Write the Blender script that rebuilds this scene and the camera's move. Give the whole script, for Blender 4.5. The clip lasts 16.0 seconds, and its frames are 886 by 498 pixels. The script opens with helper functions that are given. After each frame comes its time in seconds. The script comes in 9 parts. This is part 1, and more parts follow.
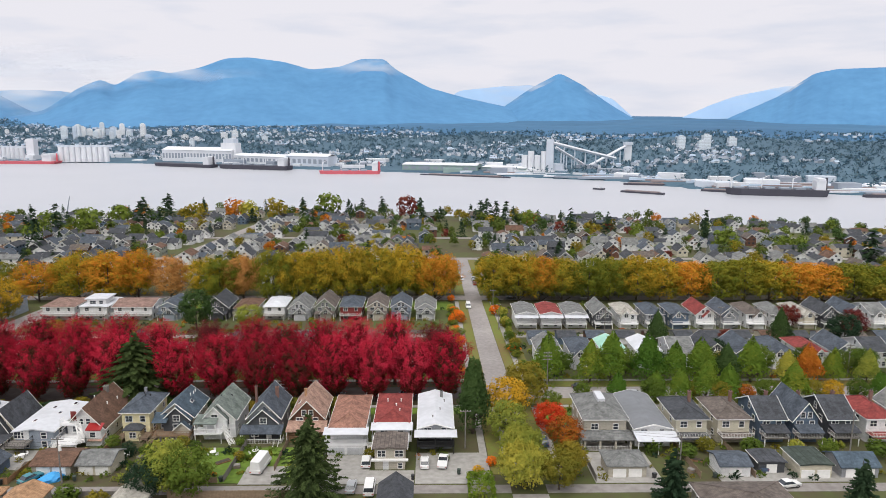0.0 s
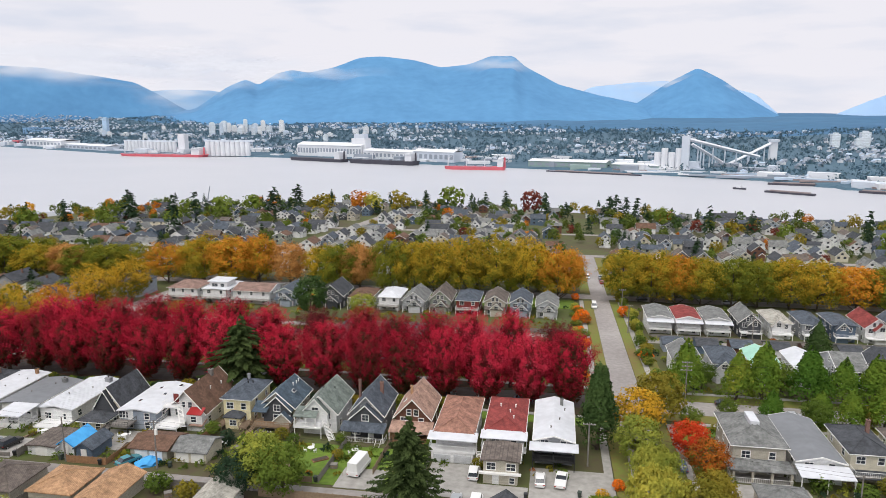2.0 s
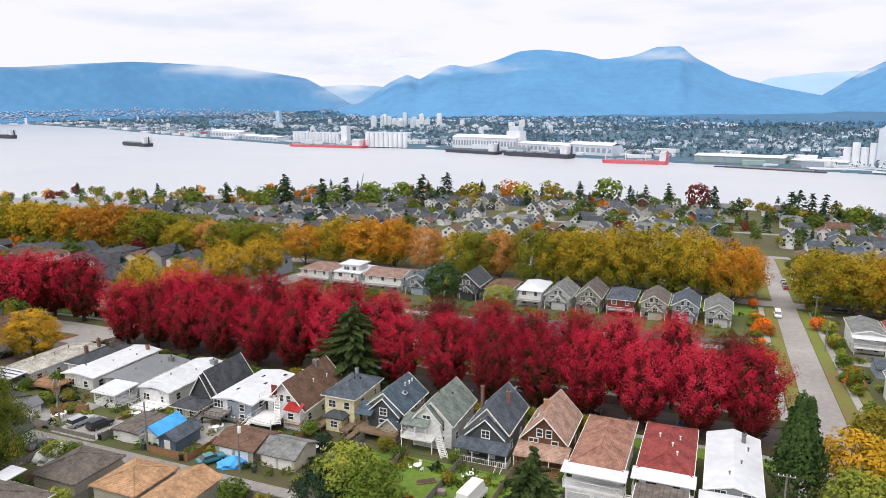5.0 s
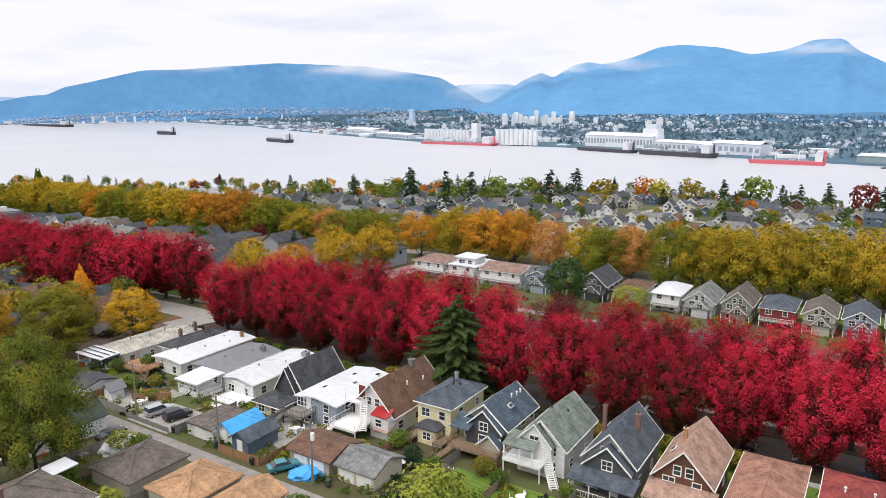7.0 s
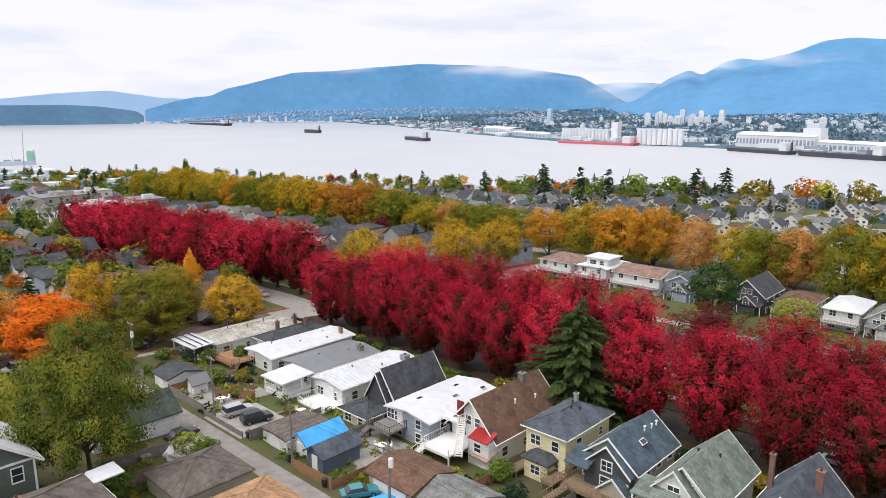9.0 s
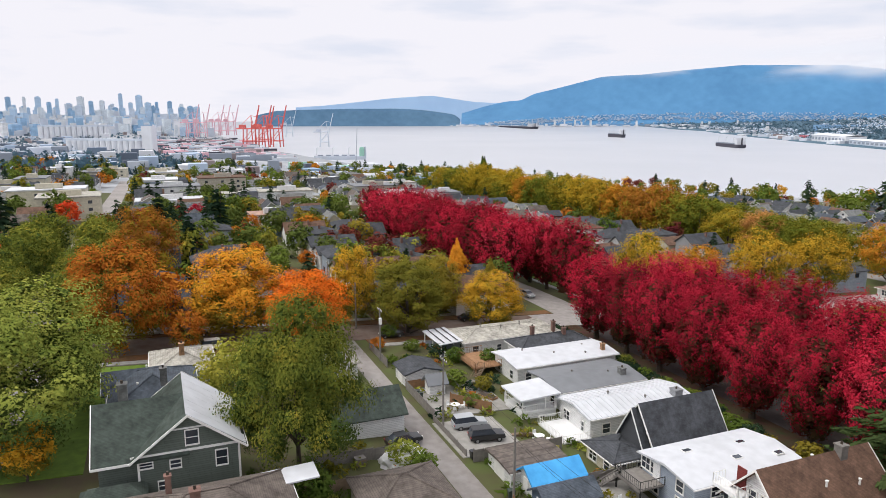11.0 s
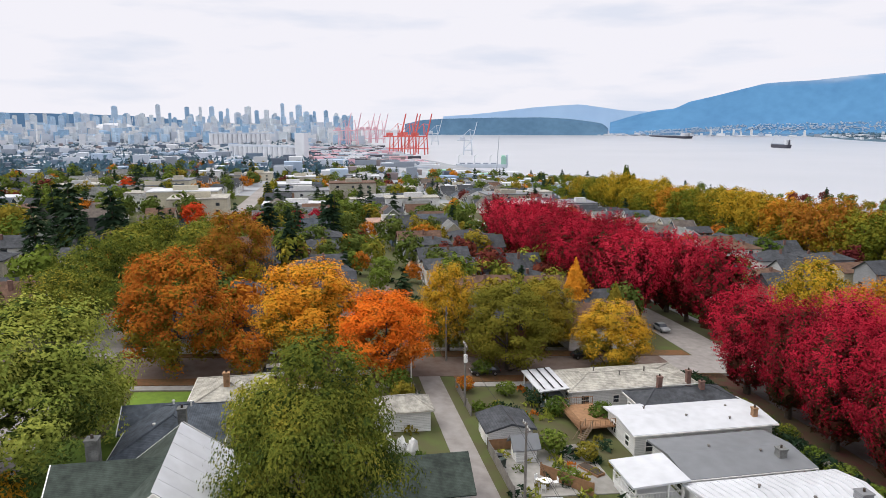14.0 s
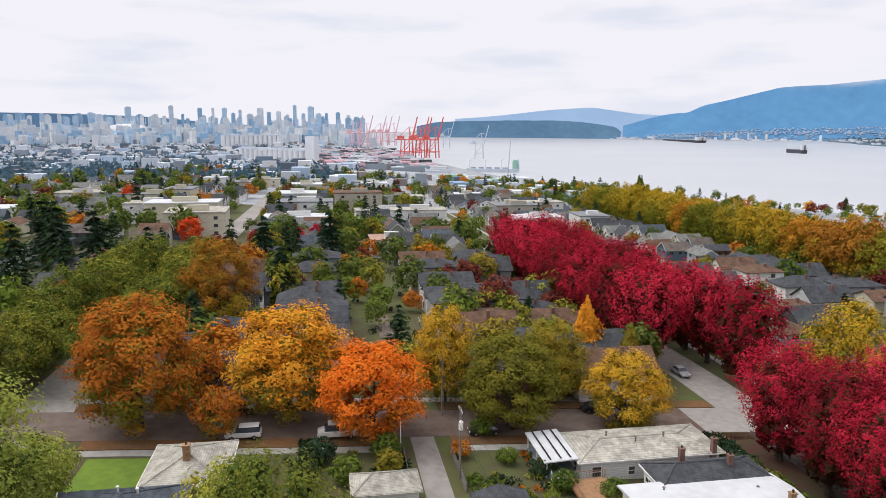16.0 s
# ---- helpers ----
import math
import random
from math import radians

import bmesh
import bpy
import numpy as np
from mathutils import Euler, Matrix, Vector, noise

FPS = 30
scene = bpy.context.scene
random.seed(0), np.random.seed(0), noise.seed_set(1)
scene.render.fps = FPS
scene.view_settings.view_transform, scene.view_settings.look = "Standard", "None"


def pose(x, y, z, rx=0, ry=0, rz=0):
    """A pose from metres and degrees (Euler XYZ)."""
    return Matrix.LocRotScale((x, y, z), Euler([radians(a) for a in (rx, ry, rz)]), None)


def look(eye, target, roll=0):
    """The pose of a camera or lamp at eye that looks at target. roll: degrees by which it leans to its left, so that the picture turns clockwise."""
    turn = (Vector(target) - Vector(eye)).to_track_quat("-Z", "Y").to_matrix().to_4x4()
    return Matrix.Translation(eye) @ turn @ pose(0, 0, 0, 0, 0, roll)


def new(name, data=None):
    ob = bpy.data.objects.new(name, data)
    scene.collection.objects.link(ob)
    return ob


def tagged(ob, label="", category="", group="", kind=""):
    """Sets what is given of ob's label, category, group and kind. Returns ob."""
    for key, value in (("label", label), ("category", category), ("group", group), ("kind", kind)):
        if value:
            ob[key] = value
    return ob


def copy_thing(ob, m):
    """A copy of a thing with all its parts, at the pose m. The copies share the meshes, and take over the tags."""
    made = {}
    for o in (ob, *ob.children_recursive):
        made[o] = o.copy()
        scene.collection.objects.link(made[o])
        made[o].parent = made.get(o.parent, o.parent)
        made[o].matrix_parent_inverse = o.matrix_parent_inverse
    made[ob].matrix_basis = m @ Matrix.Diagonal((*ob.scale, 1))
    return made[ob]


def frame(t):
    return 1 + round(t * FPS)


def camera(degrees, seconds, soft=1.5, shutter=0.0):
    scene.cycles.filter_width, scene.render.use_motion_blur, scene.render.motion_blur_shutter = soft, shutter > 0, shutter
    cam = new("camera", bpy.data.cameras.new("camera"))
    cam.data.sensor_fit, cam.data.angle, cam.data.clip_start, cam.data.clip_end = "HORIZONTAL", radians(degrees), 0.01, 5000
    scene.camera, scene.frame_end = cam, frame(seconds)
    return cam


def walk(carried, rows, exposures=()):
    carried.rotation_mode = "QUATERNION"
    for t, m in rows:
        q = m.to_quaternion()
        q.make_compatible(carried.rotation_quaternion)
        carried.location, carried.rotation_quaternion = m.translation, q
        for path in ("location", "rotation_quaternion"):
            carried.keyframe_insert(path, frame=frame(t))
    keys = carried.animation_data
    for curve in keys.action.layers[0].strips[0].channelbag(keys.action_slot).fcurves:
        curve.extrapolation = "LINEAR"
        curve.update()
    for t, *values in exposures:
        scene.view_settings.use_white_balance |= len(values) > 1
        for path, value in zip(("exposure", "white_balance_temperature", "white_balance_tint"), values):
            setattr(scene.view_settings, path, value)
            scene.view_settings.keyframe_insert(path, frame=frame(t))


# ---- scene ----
cam = camera(64.64, 16.0, soft=0.6)
# seconds, x, y, z, tilt from straight down, roll, heading to the left of north
PATH = [
    (0, 0.00, 0.00, 68.00, 79.17, -0.22, -0.96),
    (0.5, 0.01, 3.56, 66.96, 79.11, -0.24, 0.12),
    (1, 0.02, 7.47, 65.59, 79.06, -0.23, 2.66),
    (1.5, 0.11, 11.51, 64.10, 79.04, -0.13, 6.00),
    (2, 0.03, 15.63, 62.77, 78.99, -0.11, 9.27),
    (2.5, -0.18, 20.00, 61.37, 78.90, -0.09, 12.06),
    (3, -0.56, 24.59, 60.07, 78.81, -0.09, 14.62),
    (3.5, -0.98, 28.91, 58.78, 78.76, -0.07, 16.93),
    (6, -5.99, 50.68, 52.10, 78.54, 0.01, 26.48),
    (6.5, -7.58, 55.39, 50.51, 78.55, 0.03, 29.74),
    (7, -8.99, 59.45, 49.06, 78.58, 0.11, 32.48),
    (7.5, -10.88, 63.59, 47.78, 78.55, 0.11, 35.35),
    (8, -12.81, 67.75, 46.38, 78.60, 0.19, 38.59),
    (8.5, -14.94, 71.82, 45.19, 78.62, 0.20, 40.09),
    (9, -17.35, 75.71, 44.10, 78.65, 0.22, 43.55),
    (9.5, -19.80, 79.47, 42.95, 78.77, 0.27, 50.99),
    (10, -22.50, 83.42, 41.83, 78.87, 0.31, 56.95),
    (10.2, -23.69, 84.69, 41.47, 78.88, 0.20, 58.81),
    (12.3, -35.88, 96.32, 38.11, 79.52, 0.02, 78.52),
    (12.5, -36.95, 97.22, 38.05, 79.54, 0.03, 78.66),
    (13, -40.32, 99.25, 37.95, 79.58, -0.04, 78.66),
    (13.5, -43.54, 100.90, 37.76, 79.70, -0.08, 78.64),
    (14, -46.52, 102.21, 37.71, 79.78, -0.10, 79.57),
    (14.5, -49.20, 103.46, 38.39, 79.82, -0.13, 80.58),
    (15, -51.86, 104.49, 39.52, 79.84, -0.19, 80.64),
    (15.5, -54.75, 105.40, 40.50, 79.90, -0.30, 80.62),
    (16, -57.76, 106.35, 41.58, 79.92, -0.43, 80.56),
]
walk(cam, [(t, pose(x, y, z, rx, ry, rz)) for t, x, y, z, rx, ry, rz in PATH], [(0, 0.85), (3.5, 0.98), (6, 1.1), (8.5, 1.1), (10, 1.02), (13, 0.97), (16, 0.96)])

# ---- light: bright overcast sky, wide soft sun high in the south behind cloud ----
world = bpy.data.worlds.new("overcast")
scene.world = world
world.use_nodes = True
wn, wl = world.node_tree.nodes, world.node_tree.links
sky = wn.new("ShaderNodeTexSky")
sky.sky_type, sky.sun_disc = "NISHITA", False
sky.sun_elevation, sky.sun_rotation = radians(61), radians(198)
veil = wn.new("ShaderNodeMix")
veil.data_type = "RGBA"
veil.inputs[0].default_value = 0.93
wl.new(sky.outputs[0], veil.inputs[6])
veil.inputs[7].default_value = (9.0, 8.95, 9.5, 1)
wl.new(veil.outputs[2], wn["Background"].inputs[0])
wn["Background"].inputs[1].default_value = 0.054
sun = new("sun", bpy.data.lights.new("sun", "SUN"))
sun.data.energy, sun.data.angle, sun.data.color = 1.35, radians(60), (1.0, 0.96, 0.9)
sun.matrix_world = look((-30, -92, 176), (0, 0, 0))


# ---- materials ----
def rgba(c):
    return (c[0], c[1], c[2], 1)


def mat(name, c1, c2=None, scale=1.0, rough=0.85, bump=0.0, metal=0.0, rand=0.0, spec=0.3, rows=None, big=0.06):
    """Two colours mixed by fine and broad noise; rows: (width, height) of courses, for shingles or siding."""
    m = bpy.data.materials.new(name)
    m.use_nodes = True
    n, l = m.node_tree.nodes, m.node_tree.links
    b = n["Principled BSDF"]
    b.inputs["Roughness"].default_value, b.inputs["Metallic"].default_value = rough, metal
    b.inputs["Specular IOR Level"].default_value = spec
    c2 = c2 or tuple(v * 0.72 for v in c1)
    tc = n.new("ShaderNodeTexCoord")
    fine, broad = n.new("ShaderNodeTexNoise"), n.new("ShaderNodeTexNoise")
    fine.inputs["Scale"].default_value, fine.inputs["Detail"].default_value = scale, 5
    broad.inputs["Scale"].default_value, broad.inputs["Detail"].default_value = scale * big, 2
    l.new(tc.outputs["Object"], fine.inputs["Vector"])
    l.new(tc.outputs["Object"], broad.inputs["Vector"])
    add = n.new("ShaderNodeMath")
    add.operation = "ADD"
    l.new(fine.outputs[0], add.inputs[0])
    l.new(broad.outputs[0], add.inputs[1])
    rng = n.new("ShaderNodeMapRange")
    rng.inputs[1].default_value, rng.inputs[2].default_value = 0.72, 1.28
    l.new(add.outputs[0], rng.inputs[0])
    mix = n.new("ShaderNodeMix")
    mix.data_type = "RGBA"
    l.new(rng.outputs[0], mix.inputs[0])
    mix.inputs[6].default_value, mix.inputs[7].default_value = rgba(c1), rgba(c2)
    colour, height = mix.outputs[2], fine.outputs[0]
    if rows:
        br = n.new("ShaderNodeTexBrick")
        br.inputs["Scale"].default_value = 1.0
        br.inputs["Brick Width"].default_value, br.inputs["Row Height"].default_value = rows
        br.inputs["Mortar Size"].default_value = rows[1] * 0.1
        br.inputs["Color1"].default_value, br.inputs["Color2"].default_value = (1, 1, 1, 1), (0.8, 0.8, 0.8, 1)
        br.inputs["Mortar"].default_value = (0.5, 0.5, 0.5, 1)
        sep, com, sm = n.new("ShaderNodeSeparateXYZ"), n.new("ShaderNodeCombineXYZ"), n.new("ShaderNodeMath")
        l.new(tc.outputs["Object"], sep.inputs[0])
        l.new(sep.outputs[0], sm.inputs[0])
        l.new(sep.outputs[1], sm.inputs[1])
        l.new(sm.outputs[0], com.inputs[0])
        l.new(sep.outputs[2], com.inputs[1])
        l.new(com.outputs[0], br.inputs["Vector"])
        mul = n.new("ShaderNodeMix")
        mul.data_type, mul.blend_type = "RGBA", "MULTIPLY"
        mul.inputs[0].default_value = 0.7
        l.new(colour, mul.inputs[6])
        l.new(br.outputs[0], mul.inputs[7])
        colour, height = mul.outputs[2], br.outputs[0]
    if rand:
        oi, hsv, vr = n.new("ShaderNodeObjectInfo"), n.new("ShaderNodeHueSaturation"), n.new("ShaderNodeMapRange")
        vr.inputs[3].default_value, vr.inputs[4].default_value = 1 - rand, 1 + rand
        l.new(oi.outputs["Random"], vr.inputs[0])
        l.new(vr.outputs[0], hsv.inputs["Value"])
        l.new(colour, hsv.inputs["Color"])
        colour = hsv.outputs[0]
    l.new(colour, b.inputs["Base Color"])
    if bump:
        bp = n.new("ShaderNodeBump")
        bp.inputs["Strength"].default_value, bp.inputs["Distance"].default_value = min(1.0, bump), 0.05
        l.new(height, bp.inputs["Height"])
        l.new(bp.outputs[0], b.inputs["Normal"])
    return m


def leaf_mat(name, stops, tree_share=0.55, glow=0.2):
    """Leaf colours along a ramp: part of the place on it from the tree, the rest from each leaf clump."""
    m = bpy.data.materials.new(name)
    m.use_nodes = True
    n, l = m.node_tree.nodes, m.node_tree.links
    n.remove(n["Principled BSDF"])
    oi, geo, tc, noi = n.new("ShaderNodeObjectInfo"), n.new("ShaderNodeNewGeometry"), n.new("ShaderNodeTexCoord"), n.new("ShaderNodeTexNoise")
    noi.inputs["Scale"].default_value = 0.28
    l.new(tc.outputs["Object"], noi.inputs["Vector"])
    a, b, c = (n.new("ShaderNodeMath") for _ in range(3))
    a.operation = b.operation = c.operation = "MULTIPLY_ADD"
    nr = n.new("ShaderNodeMapRange")
    nr.inputs[1].default_value, nr.inputs[2].default_value = 0.3, 0.7
    l.new(noi.outputs[0], nr.inputs[0])
    l.new(oi.outputs["Random"], a.inputs[0])
    a.inputs[1].default_value, a.inputs[2].default_value = tree_share, 0
    l.new(geo.outputs["Random Per Island"], b.inputs[0])
    b.inputs[1].default_value = (1 - tree_share) * 0.38
    l.new(a.outputs[0], b.inputs[2])
    l.new(nr.outputs[0], c.inputs[0])
    c.inputs[1].default_value = (1 - tree_share) * 0.62
    l.new(b.outputs[0], c.inputs[2])
    ramp = n.new("ShaderNodeValToRGB")
    els = ramp.color_ramp.elements
    els[0].position, els[0].color = 0.0, rgba(stops[0])
    els[1].position, els[1].color = 1.0, rgba(stops[-1])
    for i, s in enumerate(stops[1:-1], 1):
        els.new(i / (len(stops) - 1)).color = rgba(s)
    l.new(c.outputs[0], ramp.inputs[0])
    dif, tra, mx = n.new("ShaderNodeBsdfDiffuse"), n.new("ShaderNodeBsdfTranslucent"), n.new("ShaderNodeMixShader")
    l.new(ramp.outputs[0], dif.inputs[0])
    l.new(ramp.outputs[0], tra.inputs[0])
    mx.inputs[0].default_value = glow
    l.new(dif.outputs[0], mx.inputs[1])
    l.new(tra.outputs[0], mx.inputs[2])
    l.new(mx.outputs[0], n["Material Output"].inputs[0])
    return m


M = {}
for key, args in {
    "asphalt": ((0.35, 0.325, 0.31), (0.24, 0.22, 0.21), 0.9, 0.9, 0.2),
    "lane": ((0.31, 0.29, 0.275), (0.2, 0.18, 0.17), 0.7, 0.9, 0.2),
    "leafy_asphalt": ((0.17, 0.135, 0.12), (0.11, 0.07, 0.052), 0.6, 0.92, 0.25),
    # leafy asphalt with the maple canopy's shade painted into the colour
    "shaded_asphalt": ((0.085, 0.075, 0.072), (0.05, 0.034, 0.03), 0.5, 0.92, 0.25),
    "concrete": ((0.4, 0.385, 0.36), (0.25, 0.24, 0.22), 0.8, 0.9, 0.15),
    "litter": ((0.2, 0.09, 0.04), (0.1, 0.07, 0.03), 1.6, 0.95, 0.3),
    # fallen red leaves on grass, darkened to paint in shade below the maples
    "shaded_red_litter": ((0.09, 0.03, 0.026), (0.05, 0.06, 0.022), 0.7, 0.95, 0.4),
    "verge": ((0.15, 0.19, 0.035), (0.17, 0.12, 0.045), 0.9, 0.95, 0.4),
    "lawn": ((0.15, 0.235, 0.03), (0.085, 0.14, 0.022), 0.9, 0.95, 0.4),
    "bark": ((0.09, 0.07, 0.055), (0.045, 0.036, 0.03), 3.0, 0.95, 0.5),
    "white": ((0.8, 0.8, 0.8), (0.68, 0.68, 0.68), 0.9, 0.55, 0.05),
    "trim": ((0.86, 0.85, 0.83), (0.72, 0.71, 0.69), 1.5, 0.5, 0.03),
    "cedar": ((0.34, 0.19, 0.1), (0.2, 0.11, 0.06), 2.0, 0.85, 0.3),
    "timber": ((0.3, 0.22, 0.15), (0.18, 0.13, 0.09), 2.0, 0.9, 0.3),
    "greywood": ((0.25, 0.23, 0.21), (0.14, 0.13, 0.12), 2.0, 0.9, 0.3),
    "brick": ((0.24, 0.14, 0.115), (0.15, 0.09, 0.075), 3.0, 0.9, 0.3),
    "tyre": ((0.02, 0.02, 0.02), None, 3.0, 0.8, 0.1),
    "rim": ((0.45, 0.45, 0.46), None, 3.0, 0.35, 0.0, 0.8),
    "wire": ((0.03, 0.03, 0.03), None, 1.0, 0.7),
    "darkroom": ((0.03, 0.03, 0.032), (0.015, 0.015, 0.016), 1.0, 0.9),
    "tarp": ((0.08, 0.42, 0.8), (0.04, 0.26, 0.6), 0.8, 0.5, 0.3),
}.items():
    M[key] = mat(key, *args)
SHINGLE = (0.4, 0.085)
for key, c in {"sh_slate": (0.09, 0.107, 0.132), "sh_dark": (0.07, 0.075, 0.085), "sh_grey": (0.2, 0.205, 0.2), "sh_green": (0.058, 0.075, 0.064), "sh_sage": (0.2, 0.235, 0.21),
               "sh_brown": (0.155, 0.09, 0.062), "sh_tan": (0.42, 0.25, 0.14), "sh_pink": (0.42, 0.27, 0.21), "sh_orange": (0.33, 0.17, 0.125), "sh_red": (0.26, 0.055, 0.05),
               "sh_rose": (0.27, 0.175, 0.145), "sh_cream": (0.43, 0.41, 0.36), "sh_umber": (0.15, 0.125, 0.11), "sh_blue": (0.08, 0.112, 0.145)}.items():
    c = tuple(v * 1.22 for v in c)
    M[key] = mat(key, tuple(v * 1.08 for v in c), tuple(v * 0.5 for v in c), 1.7, 0.9, 0.5, rows=SHINGLE, big=0.3)
for key, c in {"membrane": (0.62, 0.635, 0.67), "membrane_grey": (0.2, 0.21, 0.225), "mint": (0.35, 0.62, 0.5)}.items():
    M[key] = mat(key, c, tuple(v * 0.84 for v in c), 0.8, 0.6, 0.1, big=0.25)
SIDING = (4.0, 0.22)
for key, c in {"w_white": (0.86, 0.86, 0.86), "w_yellow": (0.88, 0.79, 0.5), "w_grey": (0.34, 0.35, 0.37), "w_light": (0.6, 0.61, 0.63), "w_dark": (0.085, 0.09, 0.1), "w_blue": (0.12, 0.17, 0.24),
               "w_brown": (0.16, 0.075, 0.05), "w_green": (0.13, 0.155, 0.135), "w_sage": (0.3, 0.33, 0.27), "w_cream": (0.68, 0.63, 0.5), "w_beige": (0.52, 0.48, 0.4), "w_red": (0.25, 0.05, 0.045),
               "w_bluegrey": (0.36, 0.41, 0.48), "w_teal": (0.12, 0.3, 0.33)}.items():
    M[key] = mat(key, c, tuple(v * 0.85 for v in c), 1.0, 0.7, 0.25, rows=SIDING, big=0.2)
for key, c in {"car_white": (0.75, 0.75, 0.74), "car_silver": (0.4, 0.42, 0.44), "car_black": (0.015, 0.016, 0.018), "car_blue": (0.05, 0.09, 0.16), "car_red": (0.35, 0.02, 0.02), "car_teal": (0.05, 0.22, 0.26), "car_green": (0.03, 0.08, 0.05)}.items():
    M[key] = mat(key, c, tuple(v * 0.9 for v in c), 0.8, 0.28, 0.0, 0.0, 0.0, 0.6)
M["glass"] = mat("glass", (0.05, 0.06, 0.075), (0.025, 0.03, 0.04), 0.6, 0.08, 0.0, 0.0, 0.3, 0.8)
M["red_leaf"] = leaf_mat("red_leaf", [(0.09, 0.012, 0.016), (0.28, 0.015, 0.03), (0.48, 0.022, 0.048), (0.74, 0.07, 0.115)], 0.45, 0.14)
# inner maple leaves: late bronze, darkened to paint in shade inside the crown
M["bronze_shade_leaf"] = leaf_mat("bronze_shade_leaf", [(0.03, 0.042, 0.016), (0.065, 0.04, 0.02), (0.13, 0.02, 0.024), (0.27, 0.02, 0.035)], 0.25, 0.1)
M["elm_green"] = leaf_mat("elm_green", [(0.06, 0.088, 0.017), (0.125, 0.15, 0.021), (0.22, 0.205, 0.025), (0.36, 0.26, 0.03)], 0.3)
M["elm_olive"] = leaf_mat("elm_olive", [(0.12, 0.13, 0.02), (0.26, 0.22, 0.024), (0.42, 0.28, 0.028), (0.56, 0.29, 0.032)], 0.3)
M["elm_yellow"] = leaf_mat("elm_yellow", [(0.18, 0.17, 0.02), (0.4, 0.29, 0.026), (0.5, 0.32, 0.03), (0.6, 0.33, 0.035)], 0.25)
M["elm_amber"] = leaf_mat("elm_amber", [(0.2, 0.13, 0.02), (0.42, 0.2, 0.024), (0.6, 0.24, 0.03), (0.66, 0.28, 0.034)], 0.25)
M["elm_russet"] = leaf_mat("elm_russet", [(0.14, 0.08, 0.02), (0.3, 0.13, 0.024), (0.44, 0.18, 0.03), (0.5, 0.26, 0.034)], 0.25)
M["elm_salmon"] = leaf_mat("elm_salmon", [(0.2, 0.12, 0.04), (0.42, 0.2, 0.06), (0.56, 0.28, 0.09), (0.6, 0.36, 0.11)], 0.2)
M["amber_leaf"] = leaf_mat("amber_leaf", [(0.32, 0.19, 0.024), (0.62, 0.27, 0.028), (0.78, 0.34, 0.034), (0.56, 0.36, 0.036)], 0.35)
M["gold_leaf"] = leaf_mat("gold_leaf", [(0.26, 0.2, 0.025), (0.48, 0.3, 0.03), (0.62, 0.34, 0.03), (0.6, 0.24, 0.03)], 0.4)
M["orange_leaf"] = leaf_mat("orange_leaf", [(0.42, 0.11, 0.02), (0.72, 0.17, 0.02), (0.84, 0.21, 0.024), (0.6, 0.28, 0.03)], 0.35)
M["rust_leaf"] = leaf_mat("rust_leaf", [(0.15, 0.05, 0.018), (0.34, 0.1, 0.02), (0.5, 0.17, 0.025), (0.48, 0.27, 0.03)], 0.35)
M["scarlet_leaf"] = leaf_mat("scarlet_leaf", [(0.3, 0.03, 0.02), (0.55, 0.05, 0.02), (0.6, 0.12, 0.03)], 0.4)
M["green_leaf"] = leaf_mat("green_leaf", [(0.045, 0.085, 0.018), (0.085, 0.13, 0.025), (0.13, 0.18, 0.03), (0.2, 0.24, 0.05)], 0.5)
M["hedge_leaf"] = leaf_mat("hedge_leaf", [(0.035, 0.06, 0.018), (0.06, 0.095, 0.024), (0.095, 0.13, 0.03), (0.15, 0.165, 0.04)], 0.4, 0.15)
M["lime_leaf"] = leaf_mat("lime_leaf", [(0.13, 0.17, 0.03), (0.24, 0.28, 0.05), (0.38, 0.36, 0.06), (0.5, 0.4, 0.06)], 0.4)
M["olive_leaf"] = leaf_mat("olive_leaf", [(0.11, 0.11, 0.02), (0.17, 0.16, 0.025), (0.25, 0.2, 0.03), (0.33, 0.23, 0.03)], 0.45)
M["young_leaf"] = leaf_mat("young_leaf", [(0.05, 0.12, 0.02), (0.085, 0.17, 0.025), (0.15, 0.22, 0.03), (0.28, 0.27, 0.035)], 0.5)
M["ash_leaf"] = leaf_mat("ash_leaf", [(0.05, 0.08, 0.018), (0.115, 0.145, 0.026), (0.22, 0.225, 0.036), (0.48, 0.36, 0.05)], 0.2)
M["willow_leaf"] = leaf_mat("willow_leaf", [(0.085, 0.125, 0.024), (0.185, 0.235, 0.045), (0.34, 0.37, 0.075), (0.54, 0.49, 0.1)], 0.25)
M["fir_leaf"] = leaf_mat("fir_leaf", [(0.015, 0.032, 0.02), (0.03, 0.055, 0.03), (0.05, 0.08, 0.04)], 0.45, 0.15)
M["spruce_leaf"] = leaf_mat("spruce_leaf", [(0.035, 0.055, 0.022), (0.065, 0.092, 0.032), (0.105, 0.13, 0.042)], 0.3, 0.15)
M["cypress_leaf"] = leaf_mat("cypress_leaf", [(0.03, 0.055, 0.022), (0.055, 0.095, 0.03), (0.085, 0.13, 0.04)], 0.3, 0.15)
M["wine_leaf"] = leaf_mat("wine_leaf", [(0.07, 0.015, 0.02), (0.14, 0.03, 0.03), (0.22, 0.07, 0.04)], 0.4)


# ---- mesh helpers ----
def lerp_list(v, pts):
    return float(np.interp(v, [p[0] for p in pts], [p[1] for p in pts]))


NEAR_SHORE = [(-5000, 330), (-1900, 330), (-1250, 400), (-980, 460), (-600, 640), (-317, 815), (364, 585), (1000, 480), (3000, 400)]
